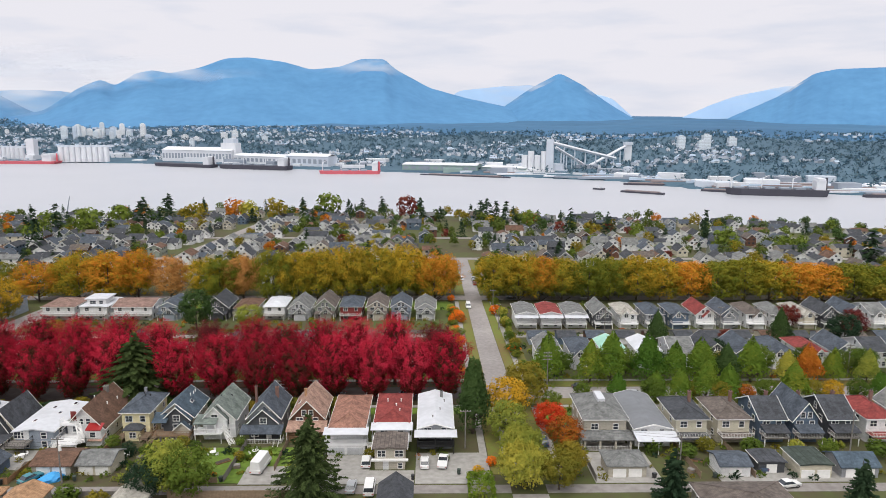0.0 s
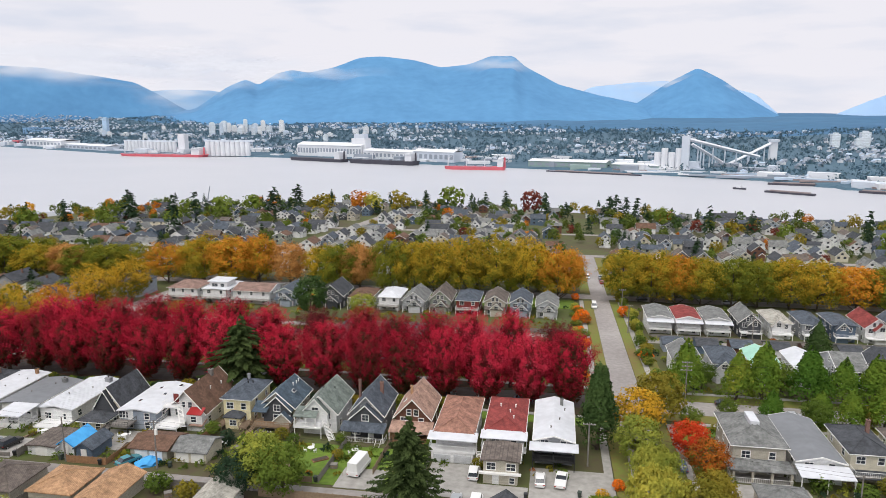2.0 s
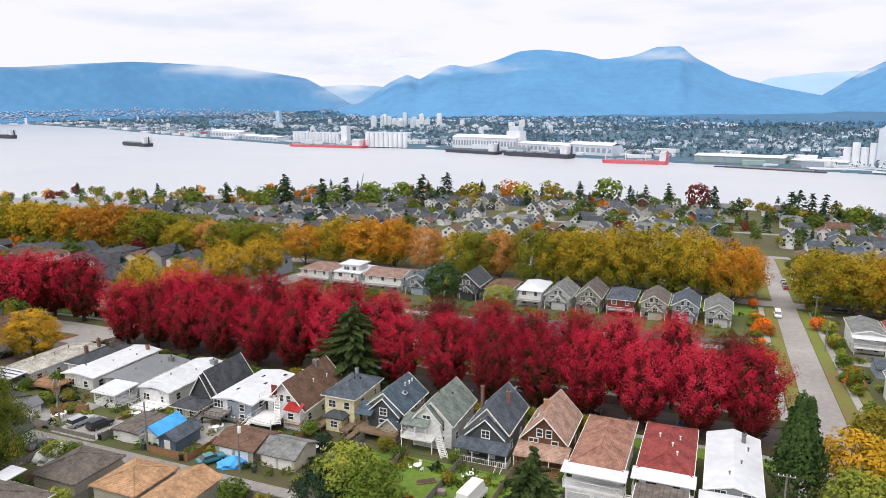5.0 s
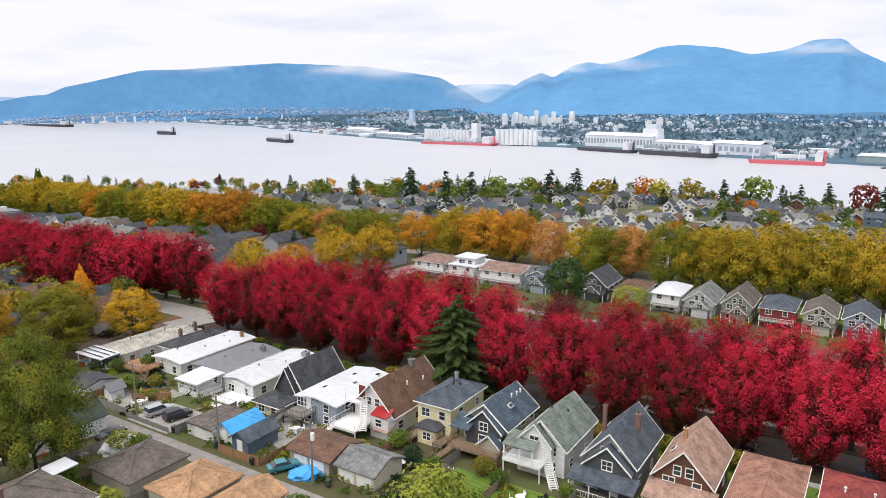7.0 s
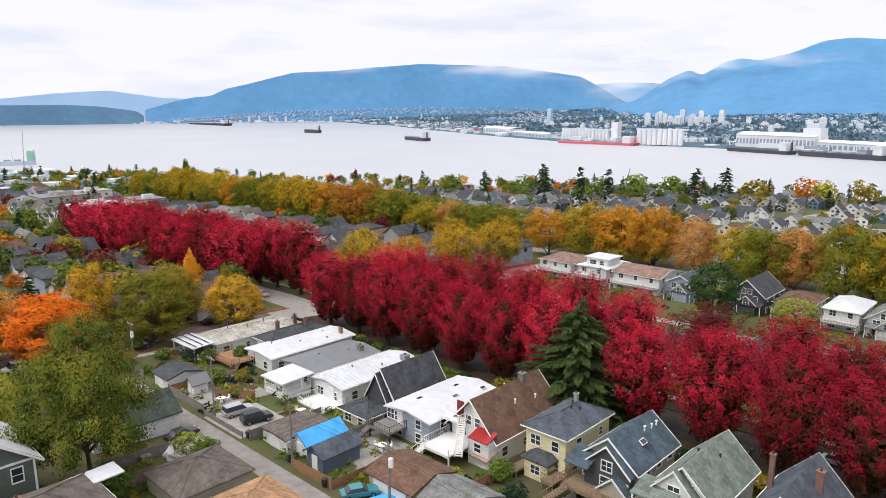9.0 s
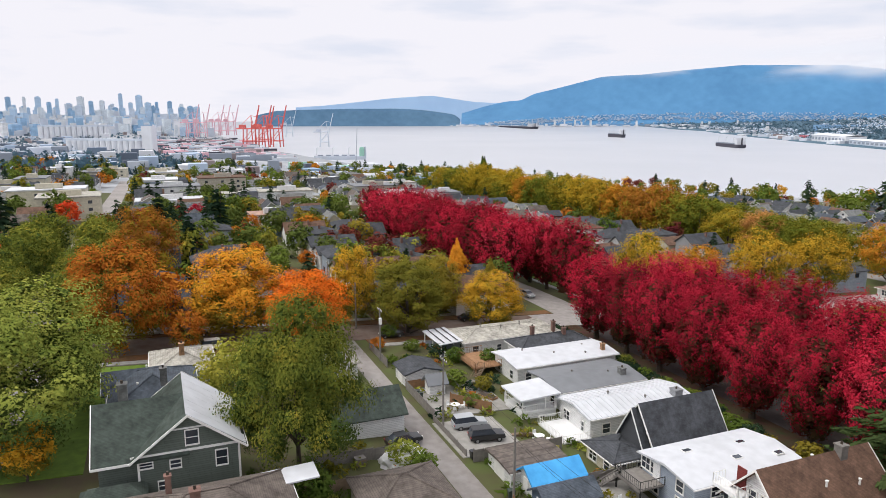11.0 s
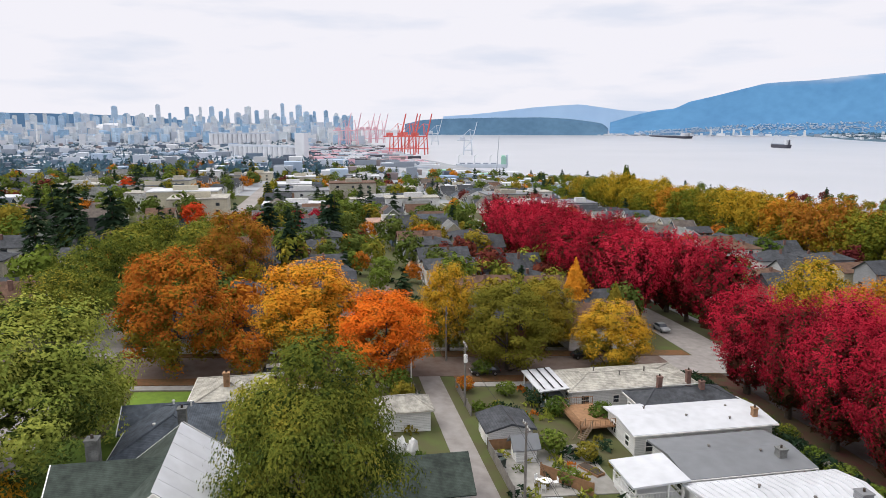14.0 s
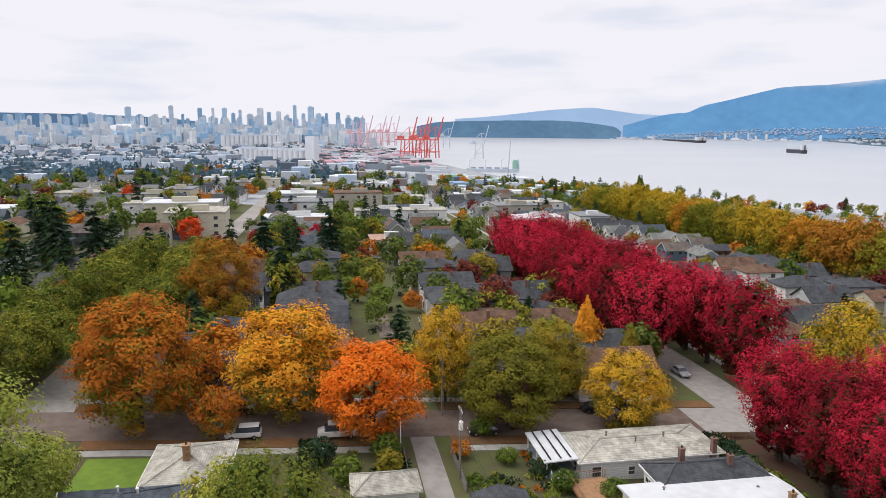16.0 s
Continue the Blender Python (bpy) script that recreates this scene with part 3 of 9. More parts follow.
def house(x0, x1, y0, y1, eave, roof, rise, wall, cover, label, trim="trim", base=None, turn=0, windows=True, group="houses", name="house", over=0.5, storeys=None, back=False):
    """A house on its lot, front to the south; eave: height of the walls; roof: 'gy', 'gx' (ridge along that axis), 'hip' or 'flat'. Returns it with its size."""
    x0, x1 = x0 + 0.45, x1 - 0.45
    cx, w, d = (x0 + x1) / 2, x1 - x0, y1 - y0
    z = gz(cx, (y0 + y1) / 2) if base is None else base
    ob = root(name, pose(cx, y0, z, 0, 0, turn), label, "house", group)
    bm = bmesh.new()
    if roof == "gy":
        prism(bm, [(-w / 2, -1.5), (w / 2, -1.5), (w / 2, eave), (0, eave + rise), (-w / 2, eave)], "y", 0, d)
    elif roof == "gx":
        prism(bm, [(0, -1.5), (d, -1.5), (d, eave), (d / 2, eave + rise), (0, eave)], "x", -w / 2, w / 2)
    else:
        box(bm, -w / 2, w / 2, 0, d, -1.5, eave)
    part("wall", bm, M[wall], ob)
    bm = bmesh.new()
    edges = []
    if roof in ("gy", "gx"):
        span_, c = (w, 0) if roof == "gy" else (d, d / 2)
        a, b = (0, d) if roof == "gy" else (-w / 2, w / 2)
        gable_roof(bm, c, span_ / 2, eave, rise, roof[1], a - over, b + over, over)
        for e in (a - over - 0.04, b + over + 0.04):
            tb = bmesh.new()
            barge(tb, c, span_ / 2, eave, rise, roof[1], e, over)
            part("bargeboard", tb, M[trim], ob)
        zz = eave - rise / (span_ / 2) * over
        for s in (-1, 1):
            e = c + s * (span_ / 2 + over)
            lo, hi = min(e, e + s * 0.1), max(e, e + s * 0.1)
            edges.append((lo, hi, a - over, b + over) if roof == "gy" else (a - over, b + over, lo, hi))
    else:
        hip_roof(bm, -w / 2, w / 2, 0, d, eave + 0.16, rise, over) if roof == "hip" else gable_roof(bm, 0, w / 2, eave, rise, "y", -over, d + over, over, 0.22)
        e = w / 2 + over
        zz = eave - (rise / (w / 2) * over if roof == "flat" else 0.06)
        edges += [(-e - 0.1, -e, -over, d + over), (e, e + 0.1, -over, d + over)]
        if roof == "hip":
            edges += [(-e, e, -over - 0.1, -over), (-e, e, d + over, d + over + 0.1)]
    for a, b, c, g in edges:
        tb = bmesh.new()
        box(tb, a, b, c, g, zz + 0.02, zz + 0.15)
        part("gutter", tb, M[trim], ob)
    part("roof", bm, M[cover], ob)
    if roof == "hip":
        ridge_caps(ob, w, d, eave + 0.16, rise, over, cover)
    if windows:
        floors = storeys or (1 if eave < 4.0 else 2)
        for f in range(floors):
            zz = 0.95 + f * 2.75
            if zz + 1.3 > eave:
                zz = eave - 1.5
            n = max(2, int(w / 3.6))
            for i in range(n):
                xx = -w / 2 + w * (i + 0.5) / n
                window(ob, xx, -0.02, zz, 0, 1.4 if i == 0 else 1.0, 1.25, 2 if i == 0 else 1)
                if back:
                    window(ob, -xx, d + 0.02, zz, 180, 1.4, 1.25, 2)
            m = max(2, int(d / 4.2))
            for i in range(m):
                yy = d * (i + 0.5) / m + (0.4 if f else -0.3)
                if cx < 24:
                    window(ob, w / 2 + 0.02, yy, zz, 90, 0.8 if i % 2 else 1.1, 1.0 if i % 2 else 1.25)
                if cx > -24:
                    window(ob, -w / 2 - 0.02, yy, zz, -90, 0.8 if i % 2 else 1.1, 1.0 if i % 2 else 1.25)
        if roof == "gy" and rise > 2:
            window(ob, -0.75, -0.02, eave + 0.25, 0, 0.85, 1.2)
            window(ob, 0.75, -0.02, eave + 0.25, 0, 0.85, 1.2)
            if back:
                window(ob, 0, d + 0.02, eave + 0.25, 180, 1.1, 1.2)
        if roof == "gx" and rise > 2:
            for s in (-1, 1):
                window(ob, s * (w / 2 + 0.02), d / 2, eave + 0.25, 90 * s, 0.9, 1.2)
    return ob, w, d


def front_gable(ob, x, half, z, rise, y0, y1, wall, cover, win=True, over=0.35):
    """A smaller gable that stands out of the front."""
    bm = bmesh.new()
    prism(bm, [(x - half, 0 if y0 < -0.3 else z - 0.6), (x + half, 0 if y0 < -0.3 else z - 0.6), (x + half, z), (x, z + rise), (x - half, z)], "y", y0, y1)
    g = part("front_gable", bm, M[wall], ob)
    bm, tb = bmesh.new(), bmesh.new()
    gable_roof(bm, x, half, z, rise, "y", y0 - over, y1, over)
    barge(tb, x, half, z, rise, "y", y0 - over - 0.04, over)
    part("gable_roof", bm, M[cover], g)
    part("bargeboard", tb, M["trim"], g)
    if win:
        window(ob, x, y0 - 0.02, z - 0.3, 0, 1.3, 1.2, 2)


def shed_roof(ob, x0, x1, y0, y1, z0, z1, cover, name="porch_roof", t=0.14):
    bm = bmesh.new()
    prism(bm, [(y0, z0), (y1, z1), (y1, z1 + t), (y0, z0 + t)], "x", x0, x1)
    return part(name, bm, M[cover], ob)


def posts(ob, spots, z0, z1, material="trim", r=0.08):
    for x, y in spots:
        bm = bmesh.new()
        box(bm, x - r, x + r, y - r, y + r, z0, z1)
        part("post", bm, M[material], ob)


def skylight(ob, x, y, z, tilt):
    sk = slope_box(ob, "skylight", x, y, z, 0.75, 1.1, tilt, "trim", 0.08)
    bm = bmesh.new()
    box(bm, -0.3, 0.3, -0.48, 0.48, 0.08, 0.1)
    part("pane", bm, M["glass"], sk)


# row north of the lane, from the west street eastwards
h, w, d = house(-140.4, -132.0, 136, 154, 3.0, "hip", 0.85, "w_white", "sh_cream", "low white bungalow with a pale cream hipped roof", base=-1.3)
shed_roof(h, -4.9, 3.6, -4.6, -0.3, 3.0, 3.25, "membrane", "awning")
bm = bmesh.new()
for yy in (-3.7, -2.4, -1.2):
    prism(bm, [(yy - 0.1, 3.24 + (yy + 4.6) * 0.06), (yy + 0.1, 3.25 + (yy + 4.6) * 0.06), (yy + 0.1, 3.29 + (yy + 4.6) * 0.06), (yy - 0.1, 3.28 + (yy + 4.6) * 0.06)], "x", -4.6, 3.2)
part("awning_seam", bm, M["darkroom"], h)
bm = bmesh.new()
box(bm, -4.7, 3.4, -4.3, 0, -1, 1.1)
part("porch", bm, M["w_bluegrey"], h)
posts(h, [(-4.6, -4.2), (-0.6, -4.2), (3.3, -4.2)], 1.1, 3.0)
stairs(h, (5.6, -3.2, 0.0), (3.5, -3.2, 1.1))
chimney(h, 4.0, 17.0, 1, 4.9, "brick"), vents(h, [(-1, 5, 4.0), (1.2, 8, 4.1), (0.6, 12, 4.2)])

h, w, d = house(-130.6, -124.6, 143, 156, 3.2, "hip", 1.3, "w_white", "sh_dark", "small white house with a dark hipped roof")
chimney(h, -1.5, 4, 3, 5.6), chimney(h, 0.5, 9, 3, 5.4)
deck(h, -3, 3, -3.2, 0, 0.5, None, "timber", False)

h, w, d = house(-125.9, -117.3, 138.2, 156.0, 3.15, "flat", 0.35, "w_white", "membrane", "white house with a low white membrane roof and a timber deck", base=-1.25)
vents(h, [(-2.2, 4, 3.45), (1.0, 8, 3.45), (2.4, 13, 3.35), (-1, 14.5, 3.35)])
deck(h, -8.8, -1.5, -4.6, -0.05, 1.9, "cedar", "cedar", True)
stairs(h, (-0.4, -5.6, 0.0), (-1.8, -3.4, 1.9), 1.0, "timber")
chimney(h, 2.2, 16.4, 3, 4.5, "sh_tan")

h, w, d = house(-116.2, -106.9, 139.4, 153.2, 3.2, "flat", 0.45, "w_white", "membrane_grey", "white house with a low grey membrane roof", base=-1.4)
chimney(h, 2.2, 11.6, 3, 4.5, "sh_grey", 0.9), vents(h, [(-1, 5, 3.6), (1, 10, 3.6)])
hut = root("covered_balcony", pose(-108.6, 132.7, -1.7), "white two-storey covered balcony with a flat white roof", "balcony")
bm = bmesh.new()
box(bm, -2.5, 2.5, 0, 5.2, -0.6, 2.0)
part("lower_room", bm, M["w_white"], hut)
window(hut, 0.2, -0.02, 0.6, 0, 0.7, 0.7, 2), window(hut, 2.52, 3, 0.6, 90, 0.8, 0.7, 2)
deck(hut, -2.6, 2.6, -0.1, 5.2, 2.15, "trim", "white", False)
posts(hut, [(-2.5, 0), (2.5, 0), (2.5, 3.5), (-2.5, 3.5), (2.5, 5.1)], 2.15, 3.95)
shed_roof(hut, -3.0, 3.0, -0.5, 5.6, 3.9, 4.2, "membrane", "roof", 0.2)

h, w, d = house(-106.1, -97.9, 138.2, 154.6, 3.2, "flat", 0.6, "w_white", "membrane", "white house with a ribbed white metal roof and a white balcony", base=-1.3)
bm = bmesh.new()
for i in range(21):
    yy = i * 0.82 - 0.1
    for s in (-1, 1):
        prism(bm, [(s * 4.1, 3.12 + 0.2), (0, 3.8 + 0.26), (0, 3.8 + 0.36), (s * 4.1, 3.12 + 0.3)], "y", yy - 0.04, yy + 0.04)
part("roof_rib", bm, M["membrane"], h)
deck(h, -2.2, 4.2, -4.2, -0.05, 0.9, "trim", "white", True)
bm = bmesh.new()
box(bm, -2.1, 4.1, -4.0, -0.1, -0.8, 0.7)
part("lower_room", bm, M["w_white"], h)
chimney(h, 2.4, 14.5, 3, 4.5, "w_grey", 1.2), vents(h, [(-1.2, 6, 3.8), (1.6, 10, 3.7)])
door(h, 1.2, -0.03, 0.92)

h, w, d = house(-94.2, -87.6, 140.0, 150.0, 3.9, "gy", 3.9, "w_cream", "sh_dark", "small cream house with a steep dark shingle roof", base=-1.2)
front_gable(h, -0.4, 2.2, 3.6, 3.6, -0.8, 4, "w_dark", "sh_dark", False)
h2, w, d = house(-94.6, -88.2, 134.9, 140.0, 2.0, "hip", 0.8, "w_cream", "sh_dark", "low rear wing in cream with a dark roof", group="rear wings")

h, w, d = house(-86.8, -78.0, 137.0, 151.4, 4.4, "flat", 0.5, "w_bluegrey", "membrane", "pale blue-grey house with a flat white roof and a rear deck", base=-1.2, storeys=2)
for xx, yy in ((-1.8, 5), (1.4, 9), (-1.2, 12), (2.3, 14)):
    skylight(h, xx, yy - 1, 4.95, 5 if xx > 0 else -5)
deck(h, -4.6, -0.3, -3.2, -0.05, 2.5, "wire", "greywood", True)
stairs(h, (-5.9, -5.6, 0.1), (-4.4, -2.6, 2.5), 0.9, "greywood")
door(h, -1.6, -0.04, 2.55), window(h, -3.4, -0.03, 2.9, 0, 1.4, 1.4, 2)

h, w, d = house(-77.6, -69.2, 140.2, 153.6, 4.3, "gy", 3.9, "w_white", "sh_brown", "white chalet house with a steep brown roof and tiered balconies", base=-1.2, over=0.8)
deck(h, -4.3, -1.0, -1.6, -0.05, 5.2, "trim", "white", False)
deck(h, -4.3, 0.6, -5.4, -0.05, 2.4, "trim", "white", True)
stairs(h, (1.5, -4.6, 2.4), (-0.9, -1.2, 5.2), 0.9)
stairs(h, (-5.3, -8.6, 0), (-3.6, -5.6, 2.4), 0.9)
shed_roof(h, 1.0, 4.2, -2.2, -0.05, 4.0, 4.7, "car_red", "awning")
shed_roof(h, 1.4, 4.4, -2.4, -0.05, 1.7, 2.3, "sh_pink", "awning")
bm = bmesh.new()
box(bm, 0.8, 4.2, -1.9, 0, -1, 3.9)
part("bay", bm, M["w_white"], h)
window(h, 2.4, -1.92, 2.4, 0, 1.1, 1.1), door(h, -2.2, -0.04, 5.25, 0, "w_red"), vents(h, [(2.2, 6, 6.6), (2.6, 10, 6.2), (-2, 9, 6.7)], "trim")
chimney(h, 0.3, 10.0, 7, 9.0, "greywood", 0.9)

h, w, d = house(-67.1, -60.3, 142.7, 152.8, 5.8, "hip", 1.6, "w_yellow", "sh_slate", "two-storey yellow house with a slate-grey hipped roof", base=-1.0)
bm = bmesh.new()
box(bm, -1.8, 1.6, -1.9, 0, -1, 2.6)
part("bay", bm, M["w_yellow"], h)
bm = bmesh.new()
hip_roof(bm, -1.8, 1.6, -1.9, 0.6, 2.75, 0.9, 0.4)
part("bay_roof", bm, M["sh_dark"], h)
deck(h, -3.3, -1.9, -3.4, -0.05, 1.1, "timber", "timber"), deck(h, 1.7, 3.4, -3.2, -0.05, 1.3, "timber", "timber")
window(h, -0.1, -1.92, 0.9, 0, 1.3, 1.1, 2), vents(h, [(0.4, 5.0, 7.4), (1.0, 6.0, 7.1), (-0.4, 6.5, 7.4)], "wire")
chimney(h, -0.6, 7.6, 6, 8.3, "w_grey", 0.5)

h, w, d = house(-59.2, -51.2, 143.4, 153.0, 4.7, "gy", 2.9, "w_beige", "sh_blue", "tall house with beige walls and a blue-grey shingle roof", base=-1.0, windows=False)
front_gable(h, 0.4, 2.9, 4.4, 2.7, -1.2, 3.5, "w_dark", "sh_blue", True)
front_gable(h, 1.9, 1.7, 2.6, 1.5, -2.3, -1.0, "w_beige", "sh_blue", False)
shed_roof(h, -4.4, -1.2, -2.8, 0.3, 4.2, 5.3, "sh_blue")
deck(h, -4.3, 3.9, -3.6, -0.05, 1.7, "cedar", "timber"), stairs(h, (-5.2, -6.0, 0), (-3.4, -3.6, 1.7), 1, "timber")
for xx in (-2.8, 0.2, 2.6):
    window(h, xx, -1.23 if xx > -2.4 else -0.02, 2.0, 0, 1.1, 1.3)
for yy in (2.6, 5.4, 8.2):
    window(h, w / 2 + 0.02, yy, 3.2, 90), window(h, w / 2 + 0.02, yy, 0.7, 90)
skylight(h, 2.1, 4.0, 6.45, 38), vents(h, [(1.2, 6, 7.0), (1.4, 7.4, 6.9), (1.4, 8.6, 6.9)], "trim")

h, w, d = house(-49.8, -41.9, 142.6, 153.6, 4.7, "gy", 3.3, "w_white", "sh_sage", "tall white and grey house with a sage shingle roof", base=-1.2)
front_gable(h, -0.6, 2.5, 5.0, 2.6, -1.0, 4.5, "w_white", "sh_sage", True)
shed_roof(h, -4.5, 0.2, -3.2, 0.2, 4.6, 5.4, "sh_sage")
deck(h, -4.3, 1.4, -3.4, -0.05, 2.7, "trim", "white"), stairs(h, (3.9, -4.0, 0.0), (1.4, -1.2, 2.7))
posts(h, [(-4.2, -3.1), (-1.8, -3.1), (0.1, -3.1)], 2.7, 4.6), door(h, -0.8, -1.03, 2.72), vents(h, [(-0.9, 5.5, 7.3), (1.2, 6.5, 7.0)], "wire")

h, w, d = house(-40.0, -32.4, 143.0, 154.2, 4.9, "gy", 3.5, "w_grey", "sh_slate", "tall dark grey house with a slate shingle roof and white trim", base=-1.3)
front_gable(h, 0.1, 3.1, 4.2, 2.8, -1.3, 4, "w_dark", "sh_slate", True)
shed_roof(h, -4.5, 4.5, -3.8, -1.2, 2.5, 3.5, "sh_slate")
posts(h, [(-4.2, -3.6), (-1.4, -3.6), (1.4, -3.6), (4.2, -3.6)], -0.5, 2.5), deck(h, -4.4, 4.4, -3.7, -1.3, 0.4, "trim", "greywood", False)
door(h, 1.2, -1.33, 0.45), window(h, -1.8, -1.33, 1.0, 0, 1.4, 1.3, 2), chimney(h, -3.1, 6.5, 5, 9.2, "brick", 0.5), chimney(h, 1.6, 6.5, 6, 9.0, "brick", 0.7)
stairs(h, (3.4, -6.0, -0.4), (3.4, -3.8, 0.4), 1.0, "trim")

h, w, d = house(-30.8, -23.0, 143.6, 154.8, 4.6, "gy", 3.6, "w_brown", "sh_pink", "tall dark brown house with a pinkish shingle roof and white bargeboards", base=-1.3)
shed_roof(h, -4.2, 4.4, -3.6, 0.1, 2.6, 3.6, "sh_pink")
posts(h, [(-4.0, -3.4), (-1.3, -3.4), (1.6, -3.4), (4.2, -3.4)], -0.4, 2.6), deck(h, -4.1, 4.3, -3.5, -0.05, 0.7, "cedar", "cedar", False)
stairs(h, (2.8, -5.4, -0.4), (2.8, -3.5, 0.7), 1.2, "cedar"), door(h, 1.6, -0.03, 0.75), chimney(h, -1.2, 5.4, 7, 8.8, "sh_tan", 0.5), skylight(h, -2.3, 4.0, 6.3, -43)

h, w, d = house(-21.3, -13.5, 136.0, 152.6, 5.1, "hip", 1.5, "w_white", "sh_orange", "two-storey white house with a faded orange-brown hipped roof", base=-0.9)
deck(h, -4.3, 4.3, -2.6, -0.05, 2.7, "white", "white", False)
bm = bmesh.new()
box(bm, -3.9, 3.9, -2.5, 0, -1, 2.5)
part("garage", bm, M["w_white"], h)
for xx in (-1.9, 1.9):
    bm = bmesh.new()
    box(bm, xx - 1.6, xx + 1.6, -2.58, -2.5, -0.4, 1.9)
    part("garage_door", bm, M["w_light"], h)
shed_roof(h, -4.6, 4.6, -3.0, 0, 4.9, 5.2, "membrane", "awning"), stairs(h, (5.0, -5.2, -0.3), (5.0, -1.8, 2.7))

h, w, d = house(-11.9, -4.2, 136.6, 152.0, 5.7, "hip", 1.4, "w_white", "sh_red", "two-storey white house with a dark red hipped roof", base=-0.9)
deck(h, -4.1, 4.1, -2.2, -0.05, 3.1, "white", "white", False), shed_roof(h, -4.3, 4.3, -2.8, 0, 5.5, 5.9, "membrane", "awning")
vents(h, [(0.6, 6, 7.2), (1.5, 9, 7.0), (-1.4, 9, 7.0), (1.4, 4, 6.9)], "trim")
h2, w, d = house(-11.4, -4.6, 126.6, 132.7, 4.6, "flat", 0.25, "w_beige", "sh_umber", "boxy grey-brown rear addition with a flat roof", group="rear wings", windows=False)
for xx in (-1.6, 1.8):
    window(h2, xx, -0.02, 2.9, 0, 1.5, 1.2, 2)
window(h2, 2.0, -0.02, 0.5, 0, 0.8, 1.0), door(h2, -0.8, -0.03, 0.0), deck(h2, -3.6, 3.6, -0.6, -0.02, 2.5, None, "trim", False)

h, w, d = house(-2.8, 4.8, 136.2, 153.5, 5.0, "gy", 0.9, "w_grey", "membrane", "house with a broad white low-pitched roof over a dark carport", base=-0.9, windows=True)
shed_roof(h, -4.4, 4.4, -3.2, -0.4, 4.3, 4.6, "membrane", "canopy"), posts(h, [(-3.7, -2.8), (0, -2.8), (3.7, -2.8)], -0.6, 4.3, "wire")
deck(h, -3.8, 3.8, -2.9, -0.05, 2.4, "wire", "darkroom", False), vents(h, [(-0.6, 3, 6.0), (1, 7, 5.9), (2, 12, 5.7), (1.5, 15, 5.7)], "greywood")
chimney(h, 1.4, 14.5, 5, 7.0, "sh_grey")

# row east of the cross street
h, w, d = house(32.0, 41.8, 138, 151, 6.0, "hip", 2.3, "w_beige", "sh_grey", "two-storey beige house with a grey tiled hipped roof", base=-1.0)
bm = bmesh.new()
hip_roof(bm, -5.2, 5.2, -3.2, 1.0, 3.0, 1.0, 0.3)
part("porch_roof", bm, M["sh_grey"], h)
posts(h, [(-4.8, -3.0), (-1.6, -3.0), (1.6, -3.0), (4.8, -3.0)], -0.5, 3.0, "w_beige", 0.2), deck(h, -5, 5, -3.2, 0, 0.5, "trim", "concrete", False)
bm = bmesh.new()
box(bm, -0.8, 0.8, 4, 8.5, 7.9, 8.9)
part("skylight", bm, M["membrane"], h)
h, w, d = house(42.6, 51.0, 137, 155, 4.4, "gy", 0.9, "w_white", "membrane_grey", "long house with a low grey roof and a white awning", base=-1.0)
shed_roof(h, -4.4, 4.4, -4.4, -0.4, 3.4, 3.9, "membrane", "awning"), posts(h, [(-4.2, -4.2), (0, -4.2), (4.2, -4.2)], -0.5, 3.4)
for a, b, wall, cover, text, rise, kind in ((51.9, 59.4, "w_cream", "sh_dark", "two-storey cream house with a dark hipped roof", 1.8, "hip"), (60.9, 68.6, "w_cream", "sh_umber", "two-storey cream house with a brown-grey hipped roof", 1.8, "hip"),
                                      (70.0, 76.2, "w_blue", "sh_dark", "dark blue house with a dark shingle roof", 2.8, "gx"), (77.2, 83.4, "w_blue", "sh_slate", "blue house with a steep slate front gable", 3.6, "gy"),
                                      (84.8, 91.2, "w_dark", "sh_dark", "black house with a dark shingle roof", 3.0, "gx"), (93.0, 100.0, "w_white", "sh_red", "white house with an orange-red roof", 1.8, "hip"), (101.6, 108.6, "w_white", "sh_grey", "white house with a grey roof", 2.6, "gy"), (110, 117, "w_grey", "sh_dark", "grey house with a dark roof", 2.0, "hip")):
    h, w, d = house(a, b, 139, 150, 5.5, kind, rise, wall, cover, text, base=-1.0)
    deck(h, -w / 2, w / 2, -2.6, -0.05, 2.4, "trim", "greywood"), shed_roof(h, -w / 2, w / 2, -3.0, 0, 3.5 if kind != "hip" else 2.2, 4.2 if kind != "hip" else 2.35, cover), chimney(h, w / 4, d * 0.6, 5, 9, "brick")


# garages and sheds along the lane
def garage(x0, x1, y0, y1, eave, roof, rise, wall, cover, label, doors="n", turn=0, base=None):
    ob, w, d = house(x0, x1, y0, y1, eave, roof, rise, wall, cover, label, windows=False, group="garages", name="garage", over=0.35, base=base, trim=cover if roof != "flat" else "trim")
    yy = d + 0.03 if doors == "n" else -0.03
    dw = min(2.5, w / 2 - 0.5)
    for c in ((-dw / 2 - 0.25, dw / 2 + 0.25) if w > 6 else (0,)):
        bm = bmesh.new()
        box(bm, c - dw / 2, c + dw / 2, yy - 0.07, yy + 0.07, 0, 2.0)
        part("garage_door", bm, M["trim"], ob)
    return ob


